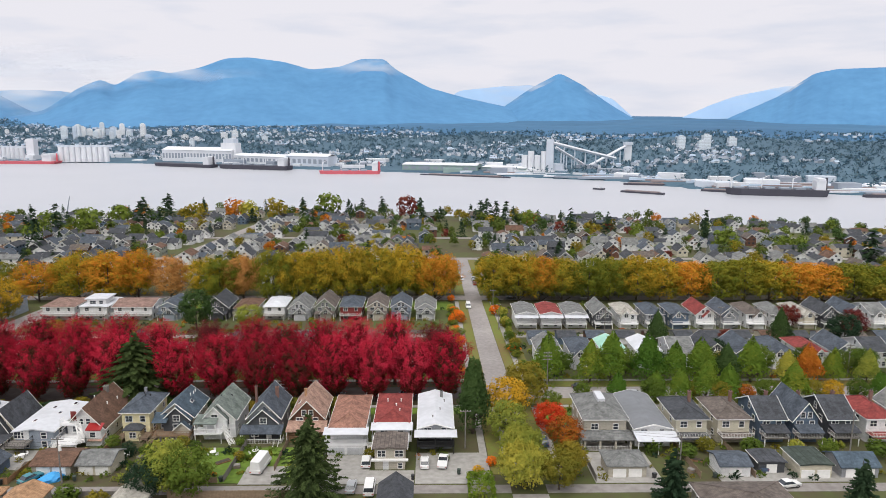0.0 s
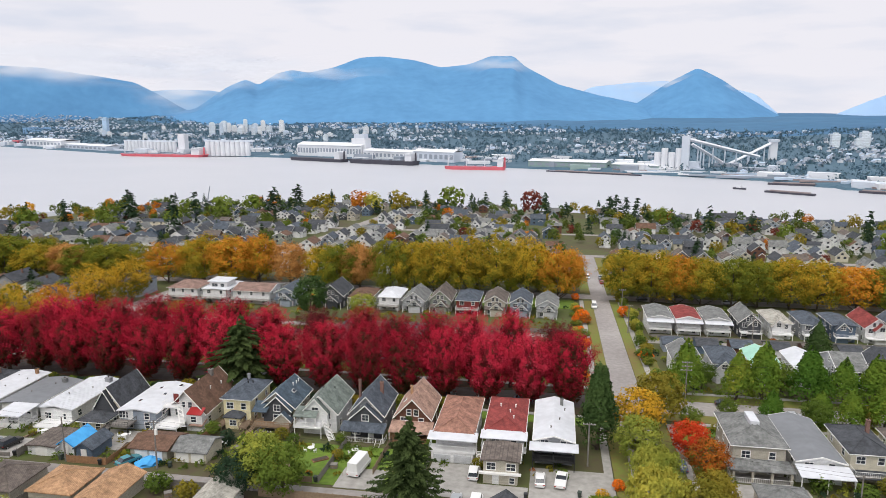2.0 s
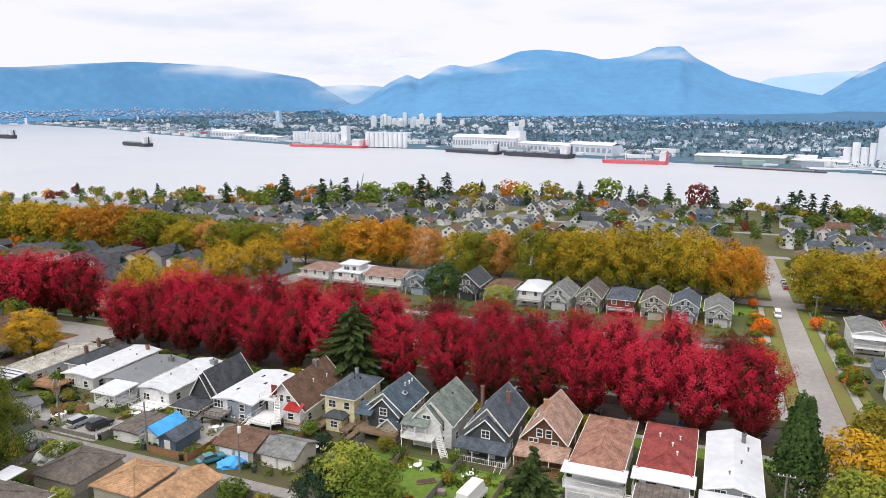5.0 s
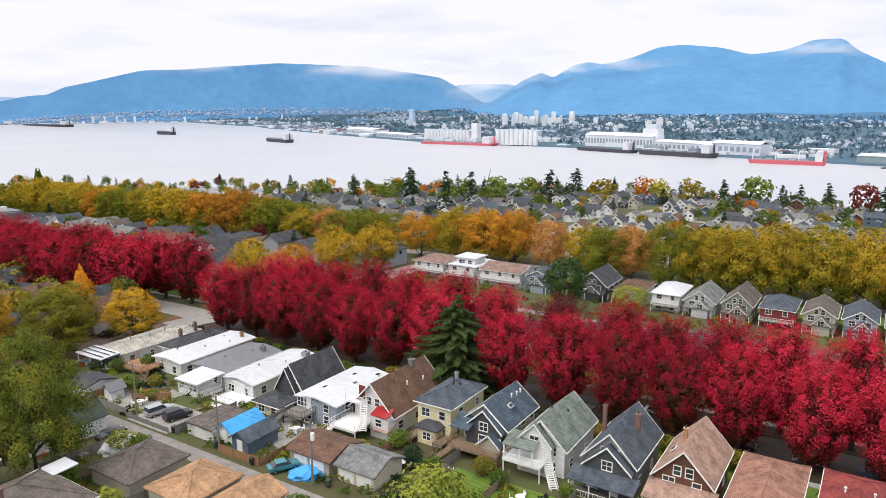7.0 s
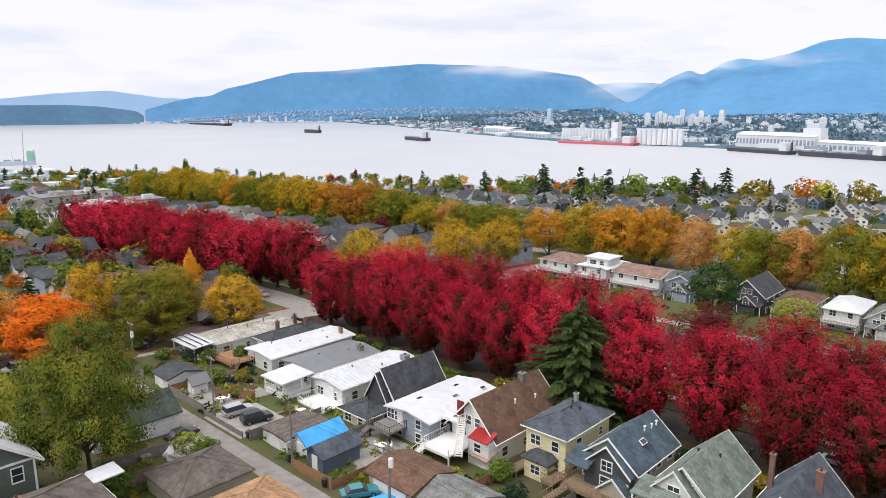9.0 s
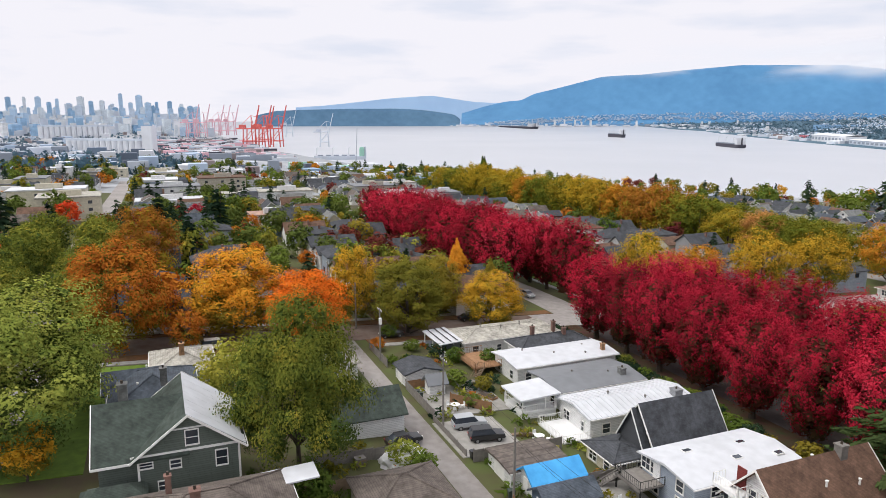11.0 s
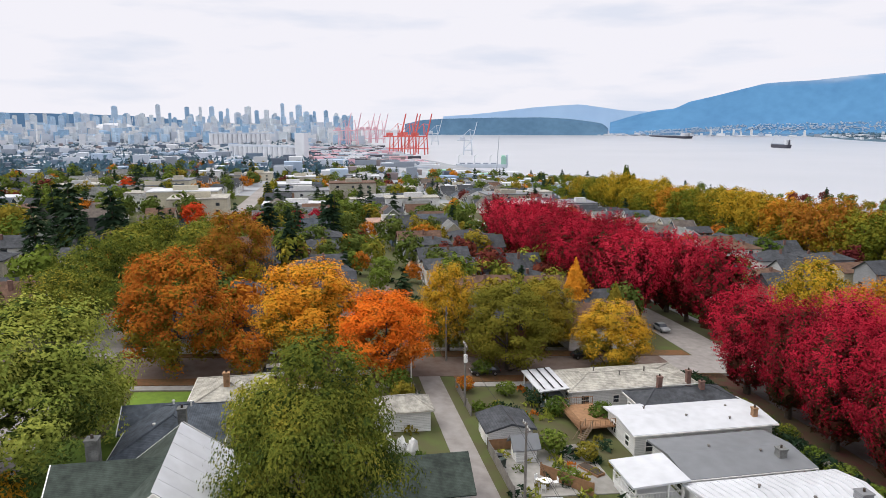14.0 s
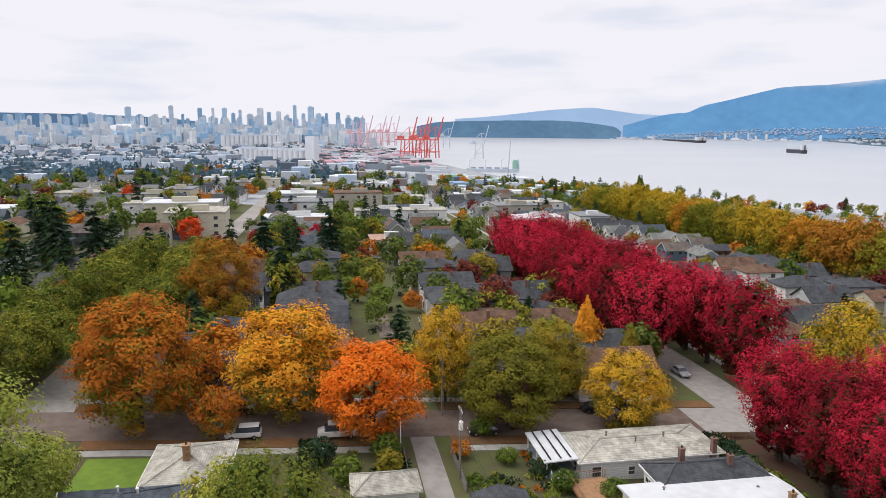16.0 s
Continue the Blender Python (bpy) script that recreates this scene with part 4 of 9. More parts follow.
garage(-126.4, -120.6, 121.4, 126.8, 2.2, "gx", 0.7, "w_white", "sh_dark", "low white garage with a dark roof beside the lane", "s")
garage(-96.2, -89.6, 122.6, 129.6, 2.0, "flat", 0.2, "w_white", "sh_umber", "white garage with a nearly flat dark brown roof", "s")
g = garage(-86.4, -82.2, 122.8, 128.6, 2.2, "gy", 1.0, "w_blue", "sh_slate", "small blue-grey shed with a white gable and orange-red door", "s")
g2 = garage(-90.6, -86.5, 123.6, 129.6, 2.2, "gy", 1.1, "w_white", "tarp", "white shed with its roof under a blue tarpaulin", "s")
garage(-76.6, -68.4, 124.6, 131.4, 2.3, "gx", 1.0, "w_beige", "sh_brown", "double garage with a brown shingle roof", "s")
g = garage(-68.0, -60.9, 124.8, 131.0, 2.3, "gx", 1.2, "w_cream", "sh_grey", "cream double garage with a grey shingle roof", "s")
garage(33.4, 41.6, 122.6, 128.6, 2.6, "hip", 1.3, "w_beige", "sh_grey", "beige garage with a grey tiled hipped roof", "s")
garage(55.0, 61.6, 122.6, 128.4, 2.5, "gx", 0.9, "w_white", "sh_slate", "white garage with a slate roof", "s")
garage(63.0, 69.0, 124.2, 129.0, 2.4, "flat", 0.15, "w_dark", "sh_dark", "open dark carport roof beside the lane", "s")
garage(69.8, 76.8, 121.8, 128.6, 3.0, "flat", 0.2, "w_cream", "sh_green", "cream garage with a flat dark green roof", "s")
garage(78.0, 86.0, 122.0, 128.0, 2.5, "gx", 1.4, "w_grey", "sh_blue", "grey garage with a blue-grey roof", "s")
# south side of the lane
garage(-113.6, -105.8, 104.6, 116.0, 2.6, "gy", 2.2, "w_white", "sh_green", "long white garage with a steep dark green roof", "n", base=0.7)
garage(-130.6, -125.6, 108.6, 115.4, 2.6, "hip", 1.2, "w_white", "sh_cream", "small white garage with a pale hipped roof", "n", base=0.6)
garage(-93.4, -84.4, 105.6, 114.2, 2.5, "hip", 1.7, "w_beige", "sh_umber", "garage with a brown-grey hipped tile roof", "n", base=0.7)
garage(-82.6, -74.2, 106.4, 114.4, 2.5, "hip", 1.4, "w_beige", "sh_tan", "garage with a tan hipped shingle roof", "n", base=0.7)
garage(-73.6, -66.6, 104.4, 114.6, 2.5, "gy", 1.2, "w_beige", "sh_tan", "garage with a low tan gable roof", "n", base=0.7)
garage(-55.0, -48.6, 106, 114.0, 2.6, "gy", 1.6, "w_white", "sh_cream", "white garage with a pale grey roof", "n", base=0.7)
garage(-9.4, -3.0, 107, 115.0, 2.8, "gy", 1.9, "w_dark", "sh_dark", "dark garage with a black gable roof", "n", base=0.6)
house(46.0, 62.0, 98, 113.6, 3.0, "hip", 2.4, "w_beige", "sh_umber", "broad low house with a grey-brown hipped roof", base=0.8)

# the green house and its neighbours south of the lane
h, w, d = house(-106.4, -94.6, 85.8, 95.2, 5.9, "gx", 3.5, "w_green", "sh_green", "tall dark green house with white trim and a green shingle roof", base=2.6, windows=False, over=0.6)
E = w / 2
for yy, zz, ww, hh in ((7.6, 3.8, 1.0, 1.5), (3.4, 4.3, 0.9, 0.75), (5.0, 6.4, 1.1, 1.4), (0.8, 4.7, 1.1, 0.5), (2.2, 2.2, 0.8, 0.9)):
    window(h, E + 0.02, yy, zz, 90, ww, hh, 1)
bm = bmesh.new()
box(bm, E, E + 0.09, -0.5, d + 0.5, 5.75, 5.98), box(bm, E, E + 0.07, 2.9, 6.5, 8.0, 8.15)
part("trim_band", bm, M["trim"], h)
bm = bmesh.new()
prism(bm, [(-4.9, -1.5), (4.9, -1.5), (4.9, 5.9), (0.3, 9.35), (-4.9, 5.9)], "y", -3.3, 4.7)
g = part("south_wing", bm, M["w_green"], h)
bm = bmesh.new()
gable_roof(bm, 0.2, 5.0, 5.85, 3.5, "y", -3.8, 4.7, 0.6)
part("gable_roof", bm, M["sh_green"], g)
bm = bmesh.new()
barge(bm, 0.2, 5.0, 5.85, 3.5, "y", -3.85, 0.6)
part("bargeboard", bm, M["trim"], g)
bm = bmesh.new()
box(bm, 5.72, 5.84, -3.8, -0.6, 5.35, 5.6)
part("gutter", bm, M["trim"], g)
for yy in (0.05, d - 0.25):
    bm = bmesh.new()
    box(bm, E - 0.06, E + 0.06, yy, yy + 0.2, -1, 5.7)
    part("corner_board", bm, M["trim"], h)
for i in range(6):
    bm = bmesh.new()
    x0, x1 = -E - 0.4 + i * 1.98, -E - 0.4 + (i + 1) * 1.98 - 0.04
    low = 9.85 + (0.0, -0.35, -0.1, -0.6, -0.2, 0.05)[i]
    k = 3.5 / (d / 2)
    top_, far_ = d / 2 - 0.15, low
    prism(bm, [(top_, 9.66), (far_, 5.9 + 3.5 + 0.24 - (far_ - d / 2) * k), (far_, 5.9 + 3.5 + 0.29 - (far_ - d / 2) * k), (top_, 9.74)], "x", x0, min(x1, E + 0.5))
    part("roof_underlay", bm, M["membrane"], h, "white underlay sheet on the roof slope")
chimney(h, -0.6, -1.0, 8.5, 11.0, "sh_grey", 0.9)
bm = bmesh.new()
hip_roof(bm, E - 0.1, E + 2.6, -4.6, 0.6, 3.2, 1.0, 0.3)
part("porch_roof", bm, M["sh_green"], h)
bm = bmesh.new()
box(bm, E - 1.2, E + 2.4, -4.4, 0.4, -1, 3.0)
part("porch", bm, M["w_green"], h)
h, w, d = house(-126.0, -113.0, 82.5, 92.0, 3.6, "hip", 2.2, "w_light", "sh_slate", "low house with a blue-grey hipped roof", base=2.2)
chimney(h, 3, 6, 4, 7.2, "sh_grey", 0.8), vents(h, [(-3, 4, 5.4), (2, 3, 5.0), (-2, 6, 5.6)], "trim")
front_gable(h, -3.4, 2.6, 3.4, 1.8, -1.0, 6, "w_light", "sh_slate")
h, w, d = house(-138.0, -127.6, 87.0, 95.0, 3.0, "hip", 1.6, "w_light", "sh_cream", "small house with a pale weathered hipped roof", base=1.6)
chimney(h, 1.5, 4, 3, 6.0, "sh_tan", 0.7)
h, w, d = house(-91.5, -80.0, 84.5, 98.5, 4.2, "hip", 2.4, "w_beige", "sh_umber", "house with a broad brown tiled hipped roof", base=2.2)
chimney(h, 2.0, 6.0, 5, 8.0, "brick", 0.8), chimney(h, -2.4, 4.0, 5, 7.4, "brick", 0.5), shed_roof(h, -5.4, -2.4, 12.0, 17.0, 4.4, 4.6, "membrane", "awning")


# ---- trees ----
def leaf_mesh(name, v, material):
    """Many small three-cornered leaf sprays as one mesh; v: three corners of each."""
    n = len(v) // 3
    me = bpy.data.meshes.new(name)
    me.vertices.add(len(v))
    me.vertices.foreach_set("co", v.astype(np.float32).ravel())
    me.loops.add(len(v))
    me.loops.foreach_set("vertex_index", np.arange(len(v), dtype=np.int32))
    me.polygons.add(n)
    me.polygons.foreach_set("loop_start", np.arange(0, len(v), 3, dtype=np.int32))
    me.update(calc_edges=True)
    me.validate()
    if material:
        me.materials.append(material)
    return me


def sprays(at, a, b):
    """Corners of leaf sprays round the places at, with half axes a and b."""
    return np.stack([at - a - b * 0.5, at + a - b * 0.5, at + b], 1).reshape(-1, 3)


def unit(v):
    return v / np.linalg.norm(v, axis=1)[:, None]


def turned_leaves(rng, at, nor, s, slim=0.7):
    """Leaf sprays of half length s that face about along nor."""
    a = unit(np.cross(nor, rng.normal(size=nor.shape)))
    return sprays(at, a * s, np.cross(nor, a) * s * slim)


def fir_crown(rng, r, height, z0, count, size):
    """Whorls of drooping boughs, each a flat fan of twigs, denser and darker towards the stem."""
    whorls = max(9, int(height * 1.25))
    each = max(3, int(count / whorls / 8))
    v = []
    for i in range(whorls):
        f = (i + 0.6 * rng.random()) / whorls
        for b_ in range(8 if f < 0.85 else 4):
            ang = (b_ + rng.random() * 0.8) * 2 * math.pi / 8 + i
            reach = r * (1 - f) ** 0.85 * (0.6 + 0.5 * rng.random()) + 0.2
            u = rng.random(each) ** 0.75
            off = (rng.random(each) - 0.5) * reach * 0.55 * (1.1 - u)
            c, s_ = math.cos(ang), math.sin(ang)
            drop = -0.34 * u**1.4 * reach + 0.12 * reach * u**4
            at = np.stack([c * u * reach - s_ * off, s_ * u * reach + c * off, z0 + f * height + drop - 0.12 * np.abs(off) + rng.normal(size=each) * 0.09], 1)
            fan = ang + off * 0.9 / (reach + 0.1) + rng.normal(size=each) * 0.4
            out = np.stack([np.cos(fan), np.sin(fan), -0.3 + 0.3 * rng.normal(size=each)], 1)
            side = np.stack([-np.sin(fan), np.cos(fan), 0.4 * rng.normal(size=each)], 1)
            k = size * (0.6 + 0.7 * rng.random(each))[:, None]
            v.append(sprays(at, side * k * 0.45, out * k))
    return np.concatenate(v), 0


def limb_crown(rng, r, height, z0, count, size, tips, wide, rise, fat):
    """Ascending limbs: leaves follow each limb from inside the crown to its tip, so that the outline is feathered; wide: radius at a share of the height."""
    i = np.arange(tips) + 0.5
    f = np.clip(i / tips, 0, 1) ** 0.72
    turn = i * 2.39996 + rng.normal(size=tips) * 0.3
    reach = np.interp(f, [w[0] for w in wide], [w[1] for w in wide]) * r * rng.uniform(0.82, 1.02, tips)
    inner = rng.random(tips) < 0.2
    reach[inner] *= rng.uniform(0.3, 0.8, int(inner.sum()))
    tip = np.stack([np.cos(turn) * reach, np.sin(turn) * reach, z0 + height * (0.04 + 0.94 * f + 0.02 * rng.normal(size=tips)) + np.where(inner, 0.05 * height, 0)], 1)
    base = tip * [0.3, 0.3, 1] - np.stack([np.zeros(tips), np.zeros(tips), np.minimum(rise * height * rng.uniform(0.7, 1.2, tips), tip[:, 2] - z0 * 0.5)], 1)
    pick = rng.integers(0, tips, count)
    u = rng.random(count) ** 0.62
    way = unit(rng.normal(size=(count, 3)))
    girth = fat * r * (0.45 + 0.75 * np.sin(np.pi * np.clip(u, 0.05, 0.98)) ** 0.7) * rng.uniform(0.7, 1.3, tips)[pick]
    at = base[pick] + (tip - base)[pick] * u[:, None] + way * (girth * rng.random(count) ** 0.5)[:, None]
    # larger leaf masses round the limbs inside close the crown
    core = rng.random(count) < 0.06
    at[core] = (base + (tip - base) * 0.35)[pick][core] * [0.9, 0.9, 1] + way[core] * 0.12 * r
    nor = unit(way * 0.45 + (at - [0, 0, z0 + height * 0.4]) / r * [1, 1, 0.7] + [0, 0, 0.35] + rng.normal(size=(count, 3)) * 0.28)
    # inner and lower leaves take the late colour, which paints in crown shade
    inner_low = core | (u + 0.35 * tip[pick, 2] / (z0 + height) + 0.16 * rng.normal(size=count) < 0.76)
    order = np.argsort(inner_low, kind="stable")
    return turned_leaves(rng, at[order], nor[order], (size * (0.5 + 0.9 * rng.random(count)) * np.where(core, 4.0, 1.0))[order][:, None]), int(inner_low.sum())


def clump_crown(rng, r, height, z0, count, size, n, span_, low, squash, far0, far1, rad0, rad1):
    """Leaf clumps at the limbs' ends, closing to an uneven dome."""
    i = np.arange(n) + 0.5
    up = 1 - span_ * i / n
    ring = np.sqrt(np.clip(1 - up**2, 0, 1))
    turn = i * 2.39996 + rng.normal(size=n) * 0.3
    far = rng.uniform(far0, far1, n)
    inner = rng.random(n) < 0.22
    far[inner] *= rng.uniform(0.45, 0.8, int(inner.sum()))
    out = np.where(up < 0, low, 1.0)
    cen = np.stack([np.cos(turn) * ring * r * far * out, np.sin(turn) * ring * r * far * out, up * far * height * squash], 1)
    cen[:, 2] += z0 + height * 0.52
    rad = r * rng.uniform(rad0, rad1, n)
    pick = rng.choice(n, count, p=rad**2 / np.sum(rad**2))
    way = unit(rng.normal(size=(count, 3)) + [0, 0, 0.3])
    deep = (1 - 0.6 * rng.random(count) ** 2)[:, None] * (0.8 + 0.45 * rng.random(count))[:, None]
    at = cen[pick] + way * rad[pick][:, None] * deep * [1, 1, 0.72]
    nor = unit(way * 0.9 + (at - [0, 0, z0 + height * 0.45]) / r * 0.6 + [0, 0, 0.3] + rng.normal(size=(count, 3)) * 0.28)
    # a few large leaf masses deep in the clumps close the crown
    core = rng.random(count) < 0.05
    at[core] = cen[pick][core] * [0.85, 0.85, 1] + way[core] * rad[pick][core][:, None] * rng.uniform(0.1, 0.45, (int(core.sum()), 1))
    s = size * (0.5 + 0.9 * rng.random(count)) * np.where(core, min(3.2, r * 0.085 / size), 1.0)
    # low and inner clumps: unturned leaves, their darker colour partly painted shade
    inner_low = core | (up[pick] + 0.3 * rng.normal(size=n)[pick] + 0.15 * rng.normal(size=count) < -0.42)
    order = np.argsort(inner_low, kind="stable")
    return turned_leaves(rng, at[order], nor[order], s[order][:, None]), int(inner_low.sum())


def shell_crown(rng, kind, r, height, z0, count, size):
    """One uneven shell: broad lobes and smaller tufts, for conical, columnar and weeping trees."""
    way = unit(rng.normal(size=(count, 3)))
    way[:, 2] = np.where((way[:, 2] < -0.55) & (rng.random(count) < 0.6), -way[:, 2], way[:, 2])
    seed = rng.random() * 50
    lobes = np.array([noise.noise(Vector((w[0] * 1.9 + seed, w[1] * 1.9, w[2] * 1.5))) for w in way])
    tufts = np.array([noise.noise(Vector((w[0] * 5.5 - seed, w[1] * 5.5 + 9, w[2] * 6.0))) for w in way])
    deep = rng.random(count) ** 2.2
    k = (0.85 + 0.34 * lobes + 0.34 * tufts) * (1 - 0.42 * deep)
    f = (way[:, 2] * k + 1) / 2
    wide = {"willow": np.clip((1.3 - f) * 1.6, 0.3, 1), "cone": 1.25 * np.clip(1.04 - f, 0, 1) ** 0.8, "column": 1.15 * np.clip(1.05 - f, 0, 1) ** 0.55}[kind]
    if kind != "willow":
        ring = np.hypot(way[:, 0], way[:, 1])[:, None] + 1e-6
        way[:, :2] = way[:, :2] / ring * (0.6 + 0.4 * ring)
    at = np.stack([way[:, 0] * k * wide * r, way[:, 1] * k * wide * r, z0 + height * np.clip(f, 0, 1.05)], 1)
    nor = unit(way * [1, 1, 0.6] + [0, 0, 0.45] + rng.normal(size=(count, 3)) * 0.5)
    a = unit(np.cross(nor, rng.normal(size=(count, 3))))
    s = size * (0.5 + 0.9 * rng.random(count))[:, None]
    b = np.cross(nor, a)
    a = a * s
    if kind == "willow":
        b[:, 2] -= 0.7
    return sprays(at, a * 0.8, b * s * 0.85), 0


def crown_shape(rng, kind, r, height, z0, count, size):
    """Leaf corners, and how many of the last leaves are inner or lower ones, which take the late, shade-darkened
    colour.
    """
    if kind == "fir":
        return fir_crown(rng, r, height, z0, count, size)
    if kind == "maple":
        return limb_crown(rng, r, height, z0, count, size, 190, [(0, 0.42), (0.15, 0.62), (0.35, 0.86), (0.58, 1.0), (0.75, 0.96), (0.88, 0.76), (0.96, 0.5), (1, 0.22)], 0.34, 0.14)
    if kind == "dome":
        return clump_crown(rng, r, height, z0, count, size, 88, 1.84, 0.9, 0.5, 0.72, 0.93, 0.17, 0.29)
    if kind == "tuft":
        return clump_crown(rng, r, height, z0, count, size, 30, 1.8, 1.0, 0.48, 0.55, 0.8, 0.26, 0.4)
    if kind == "full":
        return clump_crown(rng, r, height, z0, count, size, 120, 1.92, 1.12, 0.5, 0.66, 0.92, 0.17, 0.28)
    if kind == "umbrella":
        return clump_crown(rng, r, height, z0, count, size, 122, 1.84, 0.95, 0.48, 0.7, 0.95, 0.15, 0.27)
    if kind == "ragged":
        return clump_crown(rng, r, height, z0, count, size, 170, 1.85, 1.15, 0.47, 0.58, 0.96, 0.13, 0.25)
    return shell_crown(rng, kind, r, height, z0, count, size)


def trunk_mesh(rng, h, top, r, limbs, reach):
    bm = bmesh.new()
    bend = [Vector((0, 0, -0.6)), Vector((rng.normal() * 0.1, rng.normal() * 0.1, h * 0.5)), Vector((rng.normal() * 0.25, rng.normal() * 0.25, h)), Vector((rng.normal() * 0.4, rng.normal() * 0.4, top))]
    for i in range(3):
        tube(bm, bend[i], bend[i + 1], r * (1.25, 0.9, 0.7)[i], r * (0.9, 0.7, 0.15)[i], 7)
    for i in range(limbs):
        a = 2 * math.pi * i / limbs + rng.random()
        s = bend[2].lerp(bend[3], 0.5 * rng.random())
        e = s + Vector((math.cos(a) * reach, math.sin(a) * reach, reach * (0.6 + 0.5 * rng.random())))
        tube(bm, s, e, r * 0.45, r * 0.1, 5)
    return mesh_of("trunk", bm, M["bark"])


SHAPES = {}
rng_tree = np.random.default_rng(7)


def shape_set(key, kind, r, height, stem, count, size, variants, limbs=5):
    """Unit trees: crown radius r and height over a stem; the crown meshes take their material by kind of tree."""
    SHAPES[key] = [(*crown_shape(rng_tree, kind, r, height, stem, count, size), trunk_mesh(rng_tree, stem, stem + height * (0.95 if kind == "fir" else 0.7), 0.028 * (height + stem), limbs, r * 0.55)) for _ in range(variants)]


shape_set("maple", "maple", 7.1, 14.6, 3.2, 24000, 0.145, 6)
shape_set("farmaple", "maple", 7.0, 14.4, 2.8, 10500, 0.22, 4)
shape_set("elm", "umbrella", 10.6, 22.0, -0.6, 10000, 0.32, 5)
shape_set("farelm", "umbrella", 10.6, 22.0, -0.6, 4200, 0.5, 4)
shape_set("street", "full", 8.0, 20.6, -0.8, 21000, 0.225, 4)
shape_set("garden", "dome", 4.2, 8.0, 0.5, 4400, 0.22, 4)
shape_set("shrub", "dome", 4.2, 8.0, 0.1, 900, 0.5, 4)
shape_set("big", "ragged", 7.4, 15.4, -0.2, 60000, 0.125, 2)
shape_set("young", "cone", 3.7, 10.5, 0.5, 5200, 0.26, 4)
shape_set("column", "column", 2.5, 12.0, 0.2, 9000, 0.2, 2)
shape_set("bigfir", "fir", 5.4, 15.0, 0.6, 12000, 0.38, 2, 0)
shape_set("spruce", "fir", 8.6, 18.0, 0.6, 30000, 0.28, 2, 0)
shape_set("willow", "willow", 4.6, 8.0, 0.7, 11000, 0.2, 2)
shape_set("far", "tuft", 4.7, 9.3, 0.2, 800, 0.5, 6)
shape_set("farfir", "fir", 4.7, 11.5, 0.2, 1400, 0.62, 4, 0)
CROWNS = {}
# colours of inner and lower leaves: not turned yet, crown shade painted in
LATE_SHADED = {"red_leaf": "bronze_shade_leaf", "elm_olive": "elm_green", "elm_yellow": "elm_green", "elm_amber": "elm_olive", "elm_russet": "elm_olive", "amber_leaf": "olive_leaf", "orange_leaf": "rust_leaf", "rust_leaf": "olive_leaf", "ash_leaf": "hedge_leaf", "gold_leaf": "olive_leaf", "willow_leaf": "hedge_leaf"}
tree_rng = random.Random(11)


def tree(key, x, y, leaf, label, size=1.0, high=None, group="", z=None, turn=None):
    v = tree_rng.randrange(len(SHAPES[key]))
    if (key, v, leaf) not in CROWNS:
        corners, inner_low, _ = SHAPES[key][v]
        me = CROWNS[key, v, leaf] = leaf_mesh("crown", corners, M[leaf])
        if leaf in LATE_SHADED:
            me.materials.append(M[LATE_SHADED[leaf]])
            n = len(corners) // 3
            me.polygons.foreach_set("material_index", np.where(np.arange(n) < n - inner_low, 0, 1).astype(np.int32))
    ob = root("tree", pose(x, y, gz(x, y) if z is None else z, 0, 0, tree_rng.uniform(0, 360) if turn is None else turn), label, "tree", group)
    ob.scale = (size, size, high or size)
    if key != "shrub":
        part("trunk", SHAPES[key][v][2], None, ob)
    part("crown", CROWNS[key, v, leaf], None, ob)
    return ob


def jit(a):
    return tree_rng.uniform(-a, a)


# red maples on both verges of the street
RED = "tall street maple in deep crimson autumn leaf"
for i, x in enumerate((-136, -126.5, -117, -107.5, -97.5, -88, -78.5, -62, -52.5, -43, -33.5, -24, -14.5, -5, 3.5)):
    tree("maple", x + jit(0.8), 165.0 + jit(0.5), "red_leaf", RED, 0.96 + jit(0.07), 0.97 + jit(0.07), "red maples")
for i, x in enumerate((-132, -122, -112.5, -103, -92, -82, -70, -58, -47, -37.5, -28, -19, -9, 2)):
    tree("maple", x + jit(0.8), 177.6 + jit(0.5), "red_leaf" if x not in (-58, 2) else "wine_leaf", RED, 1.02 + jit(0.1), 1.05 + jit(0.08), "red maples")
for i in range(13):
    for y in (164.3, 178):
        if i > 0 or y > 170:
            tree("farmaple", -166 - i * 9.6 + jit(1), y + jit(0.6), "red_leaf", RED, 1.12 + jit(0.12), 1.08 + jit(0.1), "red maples")
